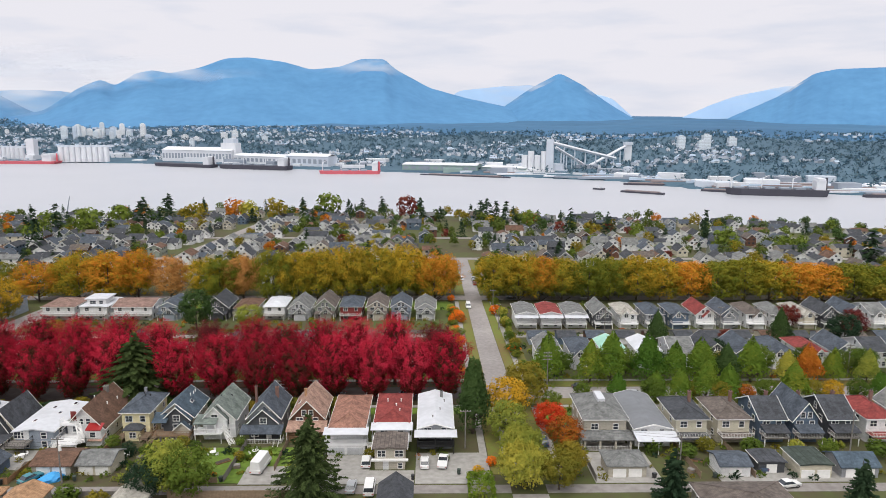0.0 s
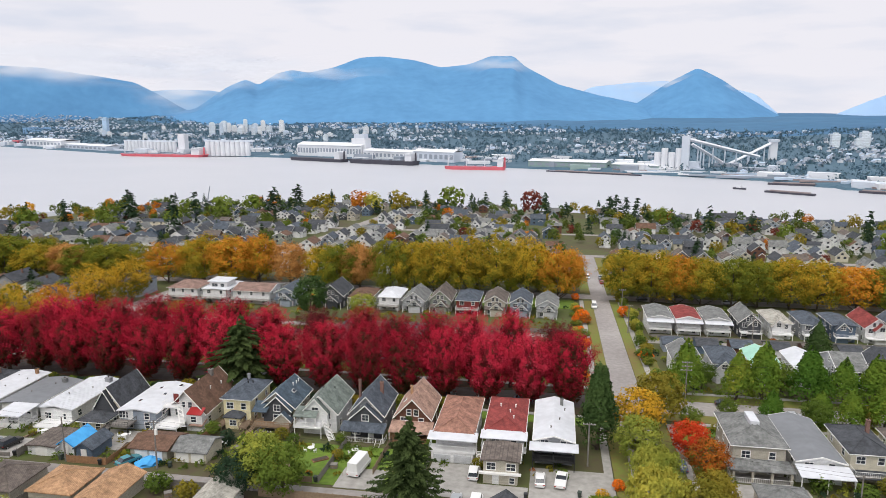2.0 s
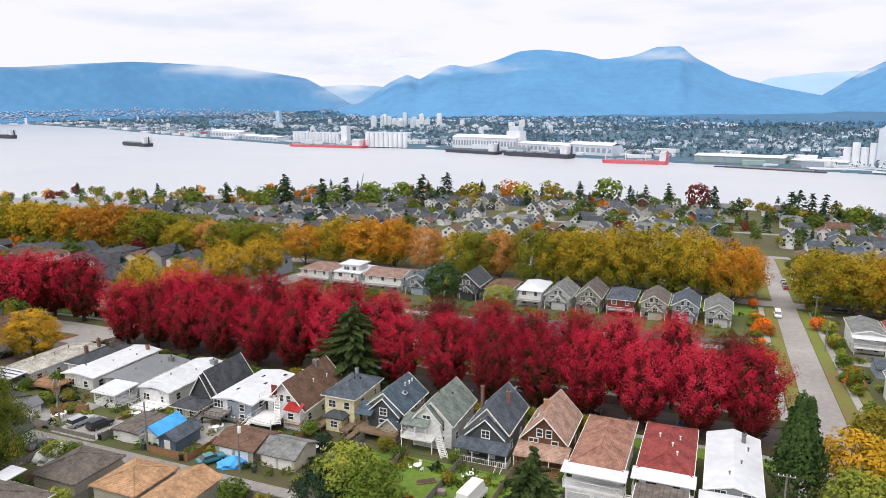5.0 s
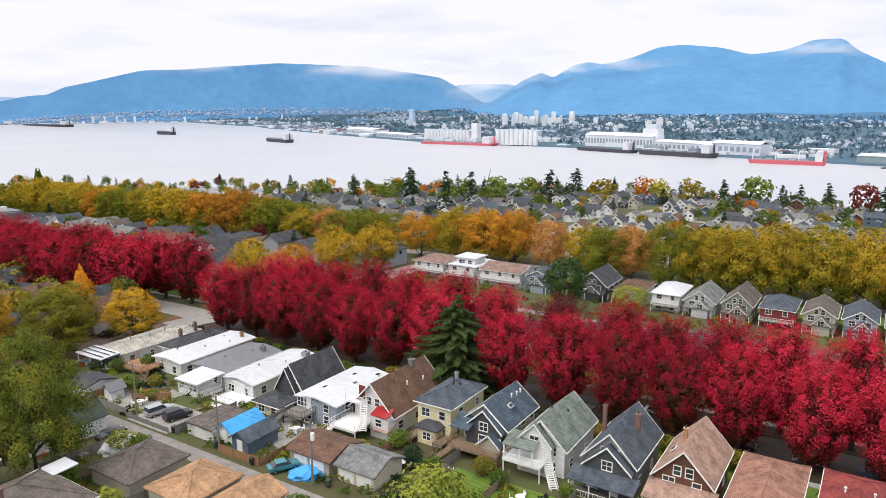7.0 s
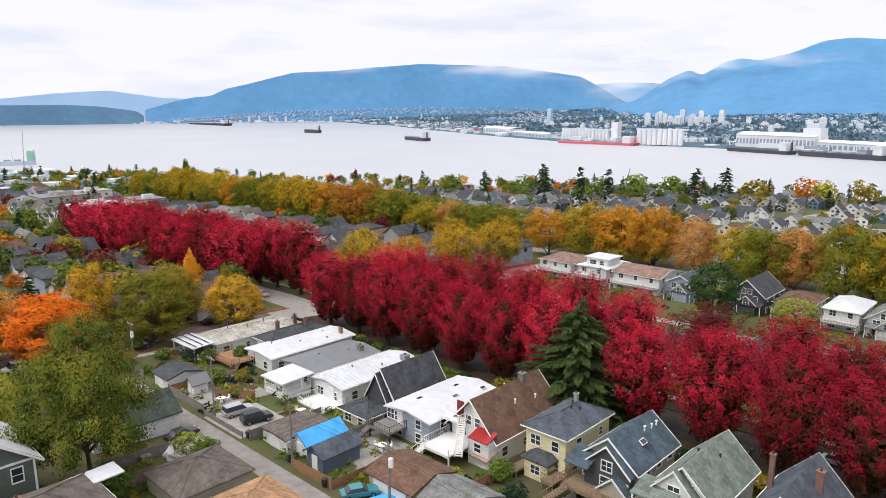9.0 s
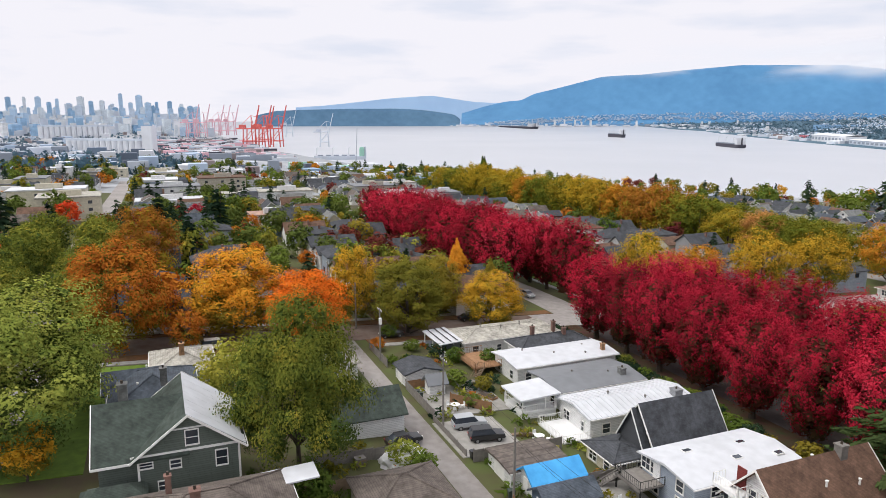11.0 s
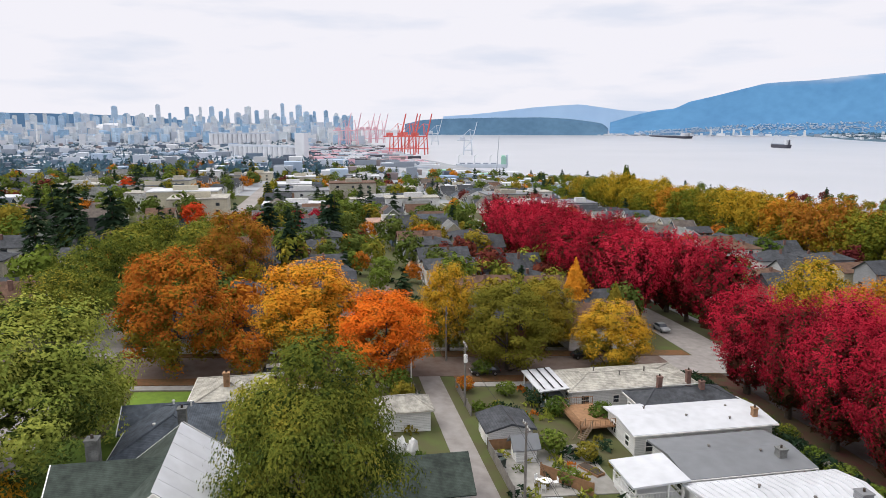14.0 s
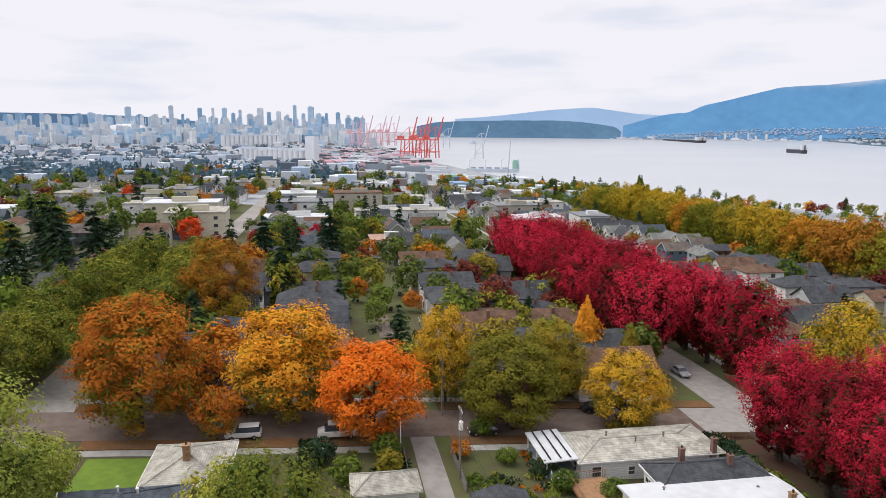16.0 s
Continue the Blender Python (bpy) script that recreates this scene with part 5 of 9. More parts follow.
# gold and olive elms on the next street
ELMS = [(-528, 20, "g"), (-505, 21, "o"), (-482, 20, "g"), (-466, 22, "o"), (-450, 25, "y"), (-436, 25, "y"), (-421, 20, "o"), (-407, 18, "g"), (-394, 24, "y"), (-380, 20, "a"), (-368, 21, "g"), (-356, 22, "g"), (-340, 22, "o"), (-325, 23.5, "y"), (-309, 22, "o"), (-294, 22, "a"), (-279, 22, "r"), (-265, 23, "r"),
        (-253, 20, "g"), (-241, 19, "g"), (-228, 18, "o"), (-214, 18, "s"), (-203, 17, "g"), (-191, 18, "g"), (-162, 19, "a"), (-146, 24, "o"), (-134, 22, "a"), (-123.5, 24, "a"), (-111, 19, "s"), (-95.5, 20, "y"), (-88, 20, "g"), (-79, 21, "s"), (-65, 24, "g"), (-56, 23, "o"), (-48, 25, "o"), (-35, 25, "o"), (-22, 25, "o"), (-10, 24.5, "y"), (1, 22, "a"),
        (27, 23, "o"), (36, 21, "o"), (45, 21, "a"), (56, 20, "o"), (67, 19.5, "g"), (76, 20, "g"), (86, 20, "o"), (97, 19.5, "o"), (110, 19, "a"), (121, 19, "g"), (132, 20, "g"), (143, 18.5, "o"), (155, 17.5, "a"), (167, 17, "a"), (179, 17, "g"), (190, 17, "g"), (202, 18, "o"), (214, 18, "g"), (226, 18, "g"), (239, 18, "o")]
TONES = {"g": ("elm_green", "large street elm still in olive green leaf"), "o": ("elm_olive", "large street elm turning from olive green to gold"), "y": ("elm_yellow", "large street elm in yellow-gold autumn leaf"), "a": ("elm_amber", "large street elm in amber-orange autumn leaf"), "r": ("elm_russet", "large street elm in russet brown autumn leaf"), "s": ("elm_salmon", "thinning street elm in pale orange-brown leaf")}
for x, hgt, tone in ELMS:
    leaf, text = TONES[tone]
    alone = tone == "s" or -130 < x < -90
    for y in ((290.5,) if alone else (285.0, 299.0)):
        k = (0.94 if x > -130 else 1.0) + jit(0.06)
        tree("elm" if -240 < x < 90 else "farelm", x + jit(1.0) + (0 if y < 295 else 4), y + jit(0.8), leaf, text, k * (0.92 if alone else 1.0), hgt / (22.3 if x > -240 else 20.6) * (1 + jit(0.06)) * (1.0 if y < 295 else 0.87), "elms")
for x, y, r, hgt, leaf in ((-156.5, 191.5, 0.74, 0.82, "elm_yellow"), (-155.5, 206.2, 0.66, 0.68, "elm_amber"), (-155.5, 226.2, 0.76, 0.84, "gold_leaf"), (-155.0, 246.0, 0.76, 0.82, "gold_leaf")):
    tree("elm", x, y, leaf, "broad street tree in golden autumn leaf by the crossing street", r, hgt)
# young trees on the eastern stretch
YOUNG = "young upright street tree in fresh green leaf"
for x, top, lean in ((31, 11, "g"), (42.5, 9, "g"), (49, 11.5, "g"), (58.5, 11, "g"), (66, 8.5, "g"), (72.5, 9.8, "g"), (79, 8, "d"), (86, 9.6, "g"), (96, 6.5, "l"), (101.5, 8, "r"), (109, 6.5, "g"), (118, 6.5, "l"), (127, 7.5, "g"), (137, 7, "g")):
    k = (top + 3) / 11.0
    tree("young", x + jit(0.6), 178.0 + jit(0.6), {"g": "young_leaf", "d": "cypress_leaf", "l": "lime_leaf", "r": "rust_leaf"}[lean], YOUNG, min(1.4, k * 1.18), k, "young street trees")
for x, k in ((46.5, 0.7), (56, 0.75), (62, 0.8), (69, 0.95), (74, 0.9), (90.5, 0.95), (113, 0.7), (122, 0.8)):
    tree("young", x, 164.0 + jit(0.8), "young_leaf", YOUNG, k * 1.25, k, "young street trees")
for x, y, leaf, k in ((36.5, 185.5, "green_leaf", 0.8), (54, 184.5, "green_leaf", 0.95), (63, 186, "cypress_leaf", 0.85), (76, 184, "green_leaf", 1.0), (82.5, 186, "olive_leaf", 0.8), (91.5, 184.5, "green_leaf", 1.05), (105, 185.5, "green_leaf", 0.95), (114, 184, "hedge_leaf", 0.9), (122, 185.5, "green_leaf", 0.9), (132, 184.5, "green_leaf", 1.0),
                      (38, 165, "green_leaf", 0.55), (66, 165.5, "olive_leaf", 0.6), (84, 164, "green_leaf", 0.7), (96, 164.5, "olive_leaf", 0.65), (107, 164, "green_leaf", 0.7)):
    tree("garden", x, y, leaf, "leafy green garden tree by the eastern street", k)
for x, y, leaf, key, s in ((23.4, 160.5, "olive_leaf", "garden", 1.35), (29, 158, "green_leaf", "garden", 0.6), (55, 163, "green_leaf", "garden", 0.8), (72, 162, "olive_leaf", "garden", 0.7), (78, 162, "rust_leaf", "garden", 0.6), (100, 163, "gold_leaf", "garden", 0.7)):
    tree(key, x, y, leaf, "street tree with olive and green autumn leaf", s)
tree("spruce", -71.4, 161.6, "spruce_leaf", "tall dark green spruce between the houses and the maples", 1.62, 1.02)
tree("column", 9.4, 144.5, "cypress_leaf", "tall dense dark green columnar cypress", 1.55, 1.5)
for x, y, leaf, s, text in ((17.2, 149, "gold_leaf", 1.35, "golden street tree beside the crossing street"), (16.0, 139.5, "lime_leaf", 1.1, "yellow-green tree beside the crossing street"), (26.0, 143.5, "scarlet_leaf", 0.9, "small scarlet garden tree"),
                            (27.6, 134, "rust_leaf", 0.95, "small rust-orange garden tree"), (23.5, 118, "olive_leaf", 0.95, "olive green garden tree"), (27, 124, "olive_leaf", 0.8, "olive green garden tree")):
    tree("garden", x, y, leaf, text, s)
tree("willow", 17.0, 118.5, "lime_leaf", "yellow-green weeping tree beside the lane", 1.12)
tree("willow", 18.0, 129.5, "lime_leaf", "yellow-green weeping tree beside the lane", 0.98)
tree("spruce", -21.5, 114.0, "spruce_leaf", "dark green spruce at the edge of the lane", 1.0, 0.9)
tree("garden", -43.5, 116.0, "green_leaf", "green garden tree by the lane", 1.1), tree("garden", -47.5, 117.5, "lime_leaf", "yellow-green garden tree by the lane", 1.2), tree("garden", -50.5, 114.5, "fir_leaf", "dark green bushy garden tree", 0.9)
tree("bigfir", 42.5, 112, "fir_leaf", "dark fir behind the lane", 0.8, 0.7), tree("bigfir", 74, 109, "fir_leaf", "dark fir behind the lane", 0.75, 0.65)
# south of the lane and on the west street
tree("big", -98.6, 101.4, "ash_leaf", "large olive green tree with yellow tips beside the garage", 0.98, 1.34, turn=40)
tree("big", -114.0, 71.5, "willow_leaf", "large light green tree with pale yellow tips", 1.68, 1.34, turn=10)
tree("garden", -106, 75.0, "gold_leaf", "small yellow street tree", 0.72), tree("garden", -128, 77, "lime_leaf", "yellow-green garden tree beside a lawn", 1.0), tree("garden", -119.5, 96.5, "lime_leaf", "yellow-green garden tree beside a roof", 1.1)
tree("street", -148.5, 82.0, "rust_leaf", "tall rust-coloured street tree", 1.0, 0.93)
tree("street", -152.5, 101.0, "amber_leaf", "broad street tree in orange-gold autumn leaf", 1.06, 0.83)
tree("street", -145.0, 111.8, "orange_leaf", "bright orange-red street tree beside the lane", 0.9, 0.68)
tree("street", -157.0, 123.5, "gold_leaf", "golden street tree beside the lane mouth", 0.64, 0.79)
tree("street", -147.5, 131.0, "olive_leaf", "broad olive green street tree", 0.9, 0.72)
tree("street", -158.5, 141.0, "olive_leaf", "olive green street tree", 0.75, 0.66)
tree("street", -146.8, 148.0, "gold_leaf", "yellow and olive street tree by the crossing", 0.76, 0.6)
tree("garden", -144.8, 92.0, "rust_leaf", "small rust-brown street tree", 0.85), tree("garden", -156, 88, "rust_leaf", "small rust-brown street tree", 1.1)
tree("young", -171, 151, "amber_leaf", "upright street tree turning orange", 1.1, 1.2), tree("young", -166, 157, "olive_leaf", "upright olive tree turning gold", 0.8, 0.9)
tree("street", -192, 86, "elm_russet", "broad rust-orange garden tree", 0.95, 0.98)
for i in range(10):
    for y in (75.0, 61.5):
        tree("farelm" if i > 3 else "elm", -161 - i * 9.4 + jit(1.5), y + jit(1.5), "ash_leaf", "tall leafy green tree along the street", 0.56 + jit(0.07), 0.58 + jit(0.08), "green street trees")
for x, y, s in ((-216, 96, 1.1), (-253, 89, 1.3), (-269, 107.5, 1.35), (-247, 38.5, 1.5), (-234, 52, 1.45), (-262, 30, 1.4), (-228, 36, 1.2), (-240, 62, 1.1)):
    tree("farfir", x, y, "fir_leaf", "tall dark green conifer behind a house", s * 1.2, s * 1.15)
for x, y in ((-304, 95.6), (-315, 103), (-295, 84)):
    tree("garden", x, y, "red_leaf", "small crimson garden tree", 0.95, 1.05)
# bushes and small trees on the verges of the crossing street
for i in range(30):
    y = 184 + i * 3.4
    for x in (26.2, 8.6):
        if tree_rng.random() < 0.62:
            o = tree("shrub", x + jit(1.4), y + jit(1.4), tree_rng.choice(["green_leaf", "lime_leaf", "ash_leaf", "orange_leaf", "green_leaf", "olive_leaf"]), "leafy bush beside the crossing street", 0.42 + jit(0.16), 0.36 + jit(0.14), "street-side bushes")
            o.name = "shrub"
            tagged(o, category="shrub")
# garden shrubs
for i, (x, y, leaf, s) in enumerate(((-137, 128, "green_leaf", 0.34), (-133.5, 131, "fir_leaf", 0.36), (-130, 133, "green_leaf", 0.4), (-127, 138, "green_leaf", 0.45), (-119, 128.5, "green_leaf", 0.45), (-117, 132, "olive_leaf", 0.35), (-112, 128, "green_leaf", 0.3), (-94, 129.5, "lime_leaf", 0.36), (-91, 130.5, "green_leaf", 0.34),
                            (-74.5, 132, "green_leaf", 0.34), (-70, 133, "lime_leaf", 0.3), (-66.6, 137.5, "green_leaf", 0.42), (-62, 134.5, "fir_leaf", 0.4), (-57.5, 133, "green_leaf", 0.42), (-52, 137.2, "olive_leaf", 0.4), (-49, 136, "green_leaf", 0.34), (-40, 138, "green_leaf", 0.3), (-38.5, 131, "olive_leaf", 0.3), (-12.3, 132, "olive_leaf", 0.32), (-22.4, 139, "green_leaf", 0.3),
                            (-145, 126.5, "green_leaf", 0.4), (-139, 122.5, "rust_leaf", 0.34), (-139, 113, "green_leaf", 0.5), (-135, 113, "olive_leaf", 0.45), (-133, 108, "green_leaf", 0.5), (-138, 105, "fir_leaf", 0.5), (-120, 108, "lime_leaf", 0.45), (-98, 113, "lime_leaf", 0.5), (-95.5, 114.5, "green_leaf", 0.42), (-93, 101.5, "green_leaf", 0.6), (-84, 102, "lime_leaf", 0.5),
                            (-64, 113.5, "green_leaf", 0.55), (-58, 112, "olive_leaf", 0.5), (-132, 158, "green_leaf", 0.4), (-126, 158.5, "green_leaf", 0.42), (-104, 158.5, "green_leaf", 0.42), (-90, 157, "fir_leaf", 0.5), (-95, 158, "green_leaf", 0.4), (46, 134, "green_leaf", 0.5), (57, 134, "olive_leaf", 0.5), (66, 133, "green_leaf", 0.55), (76, 134, "lime_leaf", 0.4), (82, 133, "green_leaf", 0.5), (52, 131, "green_leaf", 0.5), (91, 131, "green_leaf", 0.6),
                            (12, 128, "orange_leaf", 0.3), (9, 124, "gold_leaf", 0.3), (24.5, 259, "orange_leaf", 0.6), (10, 252, "orange_leaf", 0.6), (11, 246, "rust_leaf", 0.5))):
    o = tree("shrub", x, y, leaf, "leafy garden shrub beside a house", s, s * 0.8, "garden shrubs")
    o.name = "shrub"
    tagged(o, category="shrub")


for i in range(24):
    x = -139 + i * 5.05 + jit(1.2)
    o = tree("shrub", x, 158.6 + jit(1.2), tree_rng.choice(["green_leaf", "green_leaf", "fir_leaf", "ash_leaf", "olive_leaf"]), "dense green shrub in a front garden below the maples", 0.42 + jit(0.12), 0.34 + jit(0.08), "front garden shrubs")
    o.name = "shrub"
    tagged(o, category="shrub")


def hedge(x0, x1, y0, y1, hgt, leaf, label):
    rng = np.random.default_rng(int(abs(x0 * 7 + y0)))
    n = int(((x1 - x0) * (y1 - y0) + 2 * hgt * (x1 - x0 + y1 - y0)) * 16)
    p = rng.random((n, 3)) * [x1 - x0, y1 - y0, hgt] + [x0, y0, 0]
    side = rng.integers(0, 3, n)
    p[side == 0, 2] = hgt
    east = rng.random(n) < 0.5
    p[side == 1, 0] = np.where(east, x0, x1)[side == 1]
    p[side == 2, 1] = np.where(east, y0, y1)[side == 2]
    p += rng.normal(size=(n, 3)) * 0.08
    p[:, 2] += [gz(a, b) for a, b in p[:, :2]]
    a, b = rng.normal(size=(n, 3)) * 0.2, rng.normal(size=(n, 3)) * 0.14
    tagged(new("hedge", leaf_mesh("hedge", sprays(p, a, b), M[leaf])), label, "hedge")


hedge(-141.5, -130.2, 156.6, 159.6, 1.7, "fir_leaf", "clipped dark green hedge along the front garden")
hedge(-138, -123, 89.5, 91.5, 2.2, "fir_leaf", "tall dark green hedge behind a lawn"), hedge(7.0, 11.5, 114.5, 122, 1.8, "young_leaf", "clipped bright green hedge at the lane corner")
hedge(-141.0, -133.5, 102.5, 104.5, 1.8, "fir_leaf", "dark green hedge beside a pale roof"), hedge(-129.8, -98, 157.4, 159.8, 1.9, "fir_leaf", "dark hedge along the front gardens"), hedge(-166, -158.5, 182, 184, 1.5, "fir_leaf", "dark hedge at the street corner")

# ---- houses farther off ----
far_rng = random.Random(5)
WALLS = ["w_white", "w_white", "w_white", "w_cream", "w_light", "w_grey", "w_beige", "w_cream", "w_dark", "w_bluegrey", "w_sage", "w_blue", "w_brown"]
COVERS = ["sh_dark", "sh_dark", "sh_grey", "sh_umber", "sh_slate", "sh_dark", "sh_brown", "sh_dark", "sh_slate", "sh_grey"]
# northern row seen above the maples: the rear sides with gables
for a, b, wall, cover, kind, rise, text in ((-62.3, -54.0, "w_white", "membrane", "hip", 1.6, "white house with a pale hipped roof"), (-53.4, -44.8, "w_light", "sh_grey", "gy", 2.8, "pale grey house with a grey gable"), (-43.6, -35.4, "w_sage", "sh_umber", "gy", 3.2, "sage green house with a brown-grey gable"),
                                            (-34.2, -25.4, "w_red", "sh_slate", "hip", 2.0, "dark red house with a slate hipped roof"), (-24.2, -16.0, "w_beige", "sh_umber", "gy", 2.2, "beige house with a brown-grey gable"), (-15.2, -7.2, "w_bluegrey", "sh_slate", "gy", 2.2, "blue-grey house with a slate gable"), (-6.0, 2.0, "w_light", "sh_grey", "gy", 2.0, "pale house with a grey gable"),
                                            (-84.6, -75.0, "w_dark", "sh_dark", "gy", 3.6, "black house with white bargeboards"), (-73.5, -64.5, "w_light", "sh_brown", "hip", 1.6, "pale house with a brown roof"), (-118, -103, "w_white", "sh_rose", "gx", 1.4, "long white house with a faded pink-brown roof"), (-101.5, -93, "w_bluegrey", "sh_slate", "gy", 1.8, "blue-grey house with a slate roof"),
                                            (-130.2, -119.6, "w_white", "membrane", "flat", 0.2, "boxy white house with black window bands"), (-144, -131.5, "w_white", "sh_rose", "hip", 1.5, "white house with a faded pink-brown hipped roof")):
    h, w, d = house(a, b, 252.5, 265.5, 5.2 if wall != "w_light" else 4.6, kind, rise, wall, cover, text)
    if kind == "flat":
        bm = bmesh.new()
        box(bm, -3.5, 3.5, 3, 10, 5.2, 7.4)
        part("upper_floor", bm, M["w_white"], h)
        bm = bmesh.new()
        box(bm, -4.2, 4.2, 2.4, 10.6, 7.4, 7.7)
        part("upper_roof", bm, M["membrane"], h)
        window(h, -1.4, 2.98, 5.6, 0, 2.2, 1.2, 2), window(h, 1.6, 2.98, 5.6, 0, 1.4, 1.2)
    if kind == "gy":
        front_gable(h, 0.6, w * 0.27, 3.3, 1.9, -2.0, 0.6, wall if wall != "w_dark" else "w_dark", cover, True, 0.4)
        shed_roof(h, -w / 2, w / 2, -2.3, -0.05, 2.9, 3.4, cover)
        posts(h, [(-w / 2 + 0.2, -2.1), (-w / 6, -2.1), (w / 2 - 0.2, -2.1)], 0, 2.9)
    else:
        deck(h, -w / 2, w / 2, -2.2, -0.05, 2.4, "trim", "greywood")
# block east of the crossing street
for i, (a, wall, cover, kind, rise) in enumerate(((29.8, "w_white", "sh_grey", "gy", 0.9), (38.6, "w_white", "sh_red", "gy", 0.9), (47.5, "w_white", "sh_grey", "gy", 0.9), (57.5, "w_dark", "sh_grey", "gy", 2.6), (66.5, "w_white", "sh_cream", "hip", 1.6), (76, "w_grey", "sh_slate", "hip", 1.6), (85, "w_blue", "sh_slate", "flat", 0.4), (94, "w_white", "sh_red", "gy", 2.6),
                                      (103, "w_grey", "sh_slate", "gy", 2.6), (112, "w_white", "sh_umber", "hip", 1.8), (121, "w_white", "sh_grey", "hip", 1.8), (130, "w_cream", "sh_cream", "hip", 1.6), (139, "w_dark", "sh_dark", "gy", 2.8), (148, "w_white", "sh_slate", "gy", 2.8), (157, "w_white", "sh_grey", "gx", 2.4), (166, "w_light", "sh_slate", "hip", 2))):
    h, w, d = house(a, a + (8.0 if i < 3 else 7.2), 239, 252.5, 5.4, kind, rise, wall, cover, f"two-storey house under a {cover[3:]} roof facing the rear lane", base=gz(a, 245))
    deck(h, -w / 2, w / 2, -2.4, -0.05, 2.4, "trim", "white")
    if i < 3:
        shed_roof(h, -4.2, 4.2, -2.6, 0, 4.6, 5.1, "membrane")
    else:
        front_gable(h, 1.0 if i % 2 else -1.0, w * 0.28, 4.9, 1.8, -1.5, 0.6, wall, cover, True, 0.4)
for i, (a, wall, cover, kind, rise) in enumerate(((30.5, "w_white", "sh_grey", "gy", 2.0), (40, "w_light", "sh_slate", "hip", 1.7), (49.5, "w_white", "mint", "gy", 1.4), (59.5, "w_white", "membrane", "gy", 1.3), (69, "w_light", "sh_grey", "gx", 2.6), (78.5, "w_dark", "sh_dark", "gy", 2.6), (88, "w_blue", "sh_slate", "gy", 2.6), (97.5, "w_white", "sh_slate", "hip", 2), (107, "w_white", "sh_red", "hip", 1.6), (116.5, "w_white", "sh_slate", "gy", 2.8), (126, "w_white", "sh_dark", "gx", 2.4), (135.5, "w_beige", "sh_slate", "hip", 2), (145, "w_white", "sh_grey", "gy", 2.4))):
    h, w, d = house(a, a + 7.6, 191.5, 204, 5.2, kind, rise, wall, cover, f"two-storey house under a {cover[3:]} roof behind the young trees", base=gz(a, 198))
    if kind != "gx":
        front_gable(h, -1.1 if i % 2 else 1.1, w * 0.27, 4.6, 1.8, -1.5, 0.6, wall, cover, True, 0.4)
    garage(a + 1, a + 7.5, 217, 224, 2.5, "gx", 1.2, far_rng.choice(WALLS), far_rng.choice(COVERS), "garage beside the rear lane", "n")
# plainer houses farther off
SMALL = []
MIDWIN = {}


def mid_window(ob, x, y, z, turn):
    if not MIDWIN:
        bm = bmesh.new()
        box(bm, -0.75, 0.75, -0.05, 0.04, 0, 1.25)
        MIDWIN[0] = mesh_of("window", bm, M["glass"])
    part("window", MIDWIN[0], None, ob, m=pose(x, y, z, 0, 0, turn))


def small_house(wall, cover, kind, rise, eave):
    w, d = 8.4, 13.0
    ob = root("house", pose(0, 0, 0), "plain house", "house", "houses farther off")
    bm = bmesh.new()
    if kind == "hip":
        box(bm, -w / 2, w / 2, 0, d, -1.6, eave)
    else:
        prism(bm, [(-w / 2, -1.6), (w / 2, -1.6), (w / 2, eave), (0, eave + rise), (-w / 2, eave)], "y", 0, d)
    part("wall", bm, M[wall], ob)
    bm = bmesh.new()
    hip_roof(bm, -w / 2, w / 2, 0, d, eave + 0.16, rise) if kind == "hip" else gable_roof(bm, 0, w / 2, eave, rise, "y", -0.5, d + 0.5)
    part("roof", bm, M[cover], ob)
    mid_window(ob, -1.4, -0.02, 0.9, 0), mid_window(ob, w / 2 + 0.02, d / 2 + 2.6, eave - 1.7, 90)
    bm = bmesh.new()
    box(bm, 1.2, 1.8, 7.5, 8.1, eave, eave + rise + 0.7)
    part("chimney", bm, M["brick"], ob)
    return tagged(ob, f"{wall[2:]} house under a {cover[3:]} roof among garden trees")


for i in range(16):
    SMALL.append(small_house(WALLS[i % len(WALLS)], COVERS[(i * 5) % len(COVERS)] if i % 7 else "sh_brown", "hip" if i % 3 == 0 else "gy", far_rng.uniform(1.4, 3.2), far_rng.uniform(3.3, 5.6)))
placed = 0
HOUSE_STUFF = []


def far_house(x, y, turn=0, thing=True):
    global placed
    if not thing:
        HOUSE_STUFF.append((x, y + (6 if turn == 0 else -6)))
        return
    m = pose(x, y, gz(x, y + 6), 0, 0, turn)
    if placed < 16:
        SMALL[placed].matrix_basis = m
    else:
        copy_thing(far_rng.choice(SMALL), m)
    placed += 1


TREE_STUFF = []


def far_trees(n, x0, x1, y0, y1, leaves, thing=False, big=1.0):
    for _ in range(n):
        x, y = far_rng.uniform(x0, x1), far_rng.uniform(y0, y1)
        if y > lerp_list(x, NEAR_SHORE) - 4 or any(a < x < b and c < y < d for a, b, c, d in CLEAR):
            continue
        leaf = far_rng.choice(leaves)
        s = far_rng.uniform(0.6, 1.2) * big
        if thing:
            tree("farfir" if leaf == "fir_leaf" else "far", x, y, leaf, {"fir_leaf": "dark green conifer among houses", "red_leaf": "crimson garden tree among houses", "wine_leaf": "wine-red garden tree among houses"}.get(leaf, "garden tree in autumn leaf among houses"), s, s * far_rng.uniform(0.85, 1.15), "trees farther off")
        else:
            TREE_STUFF.append((x, y, leaf, s, s * far_rng.uniform(0.85, 1.2)))


CLEAR = [(-156, -143, 60, 600), (12, 24, 100, 415), (-700, 400, 401, 411), (-700, 400, 504, 514), (-700, -154, 63, 73), (-700, 400, 165, 176)]
for x in range(-138, 6, 10):
    far_house(x + jit(0.6), 192 + jit(1))
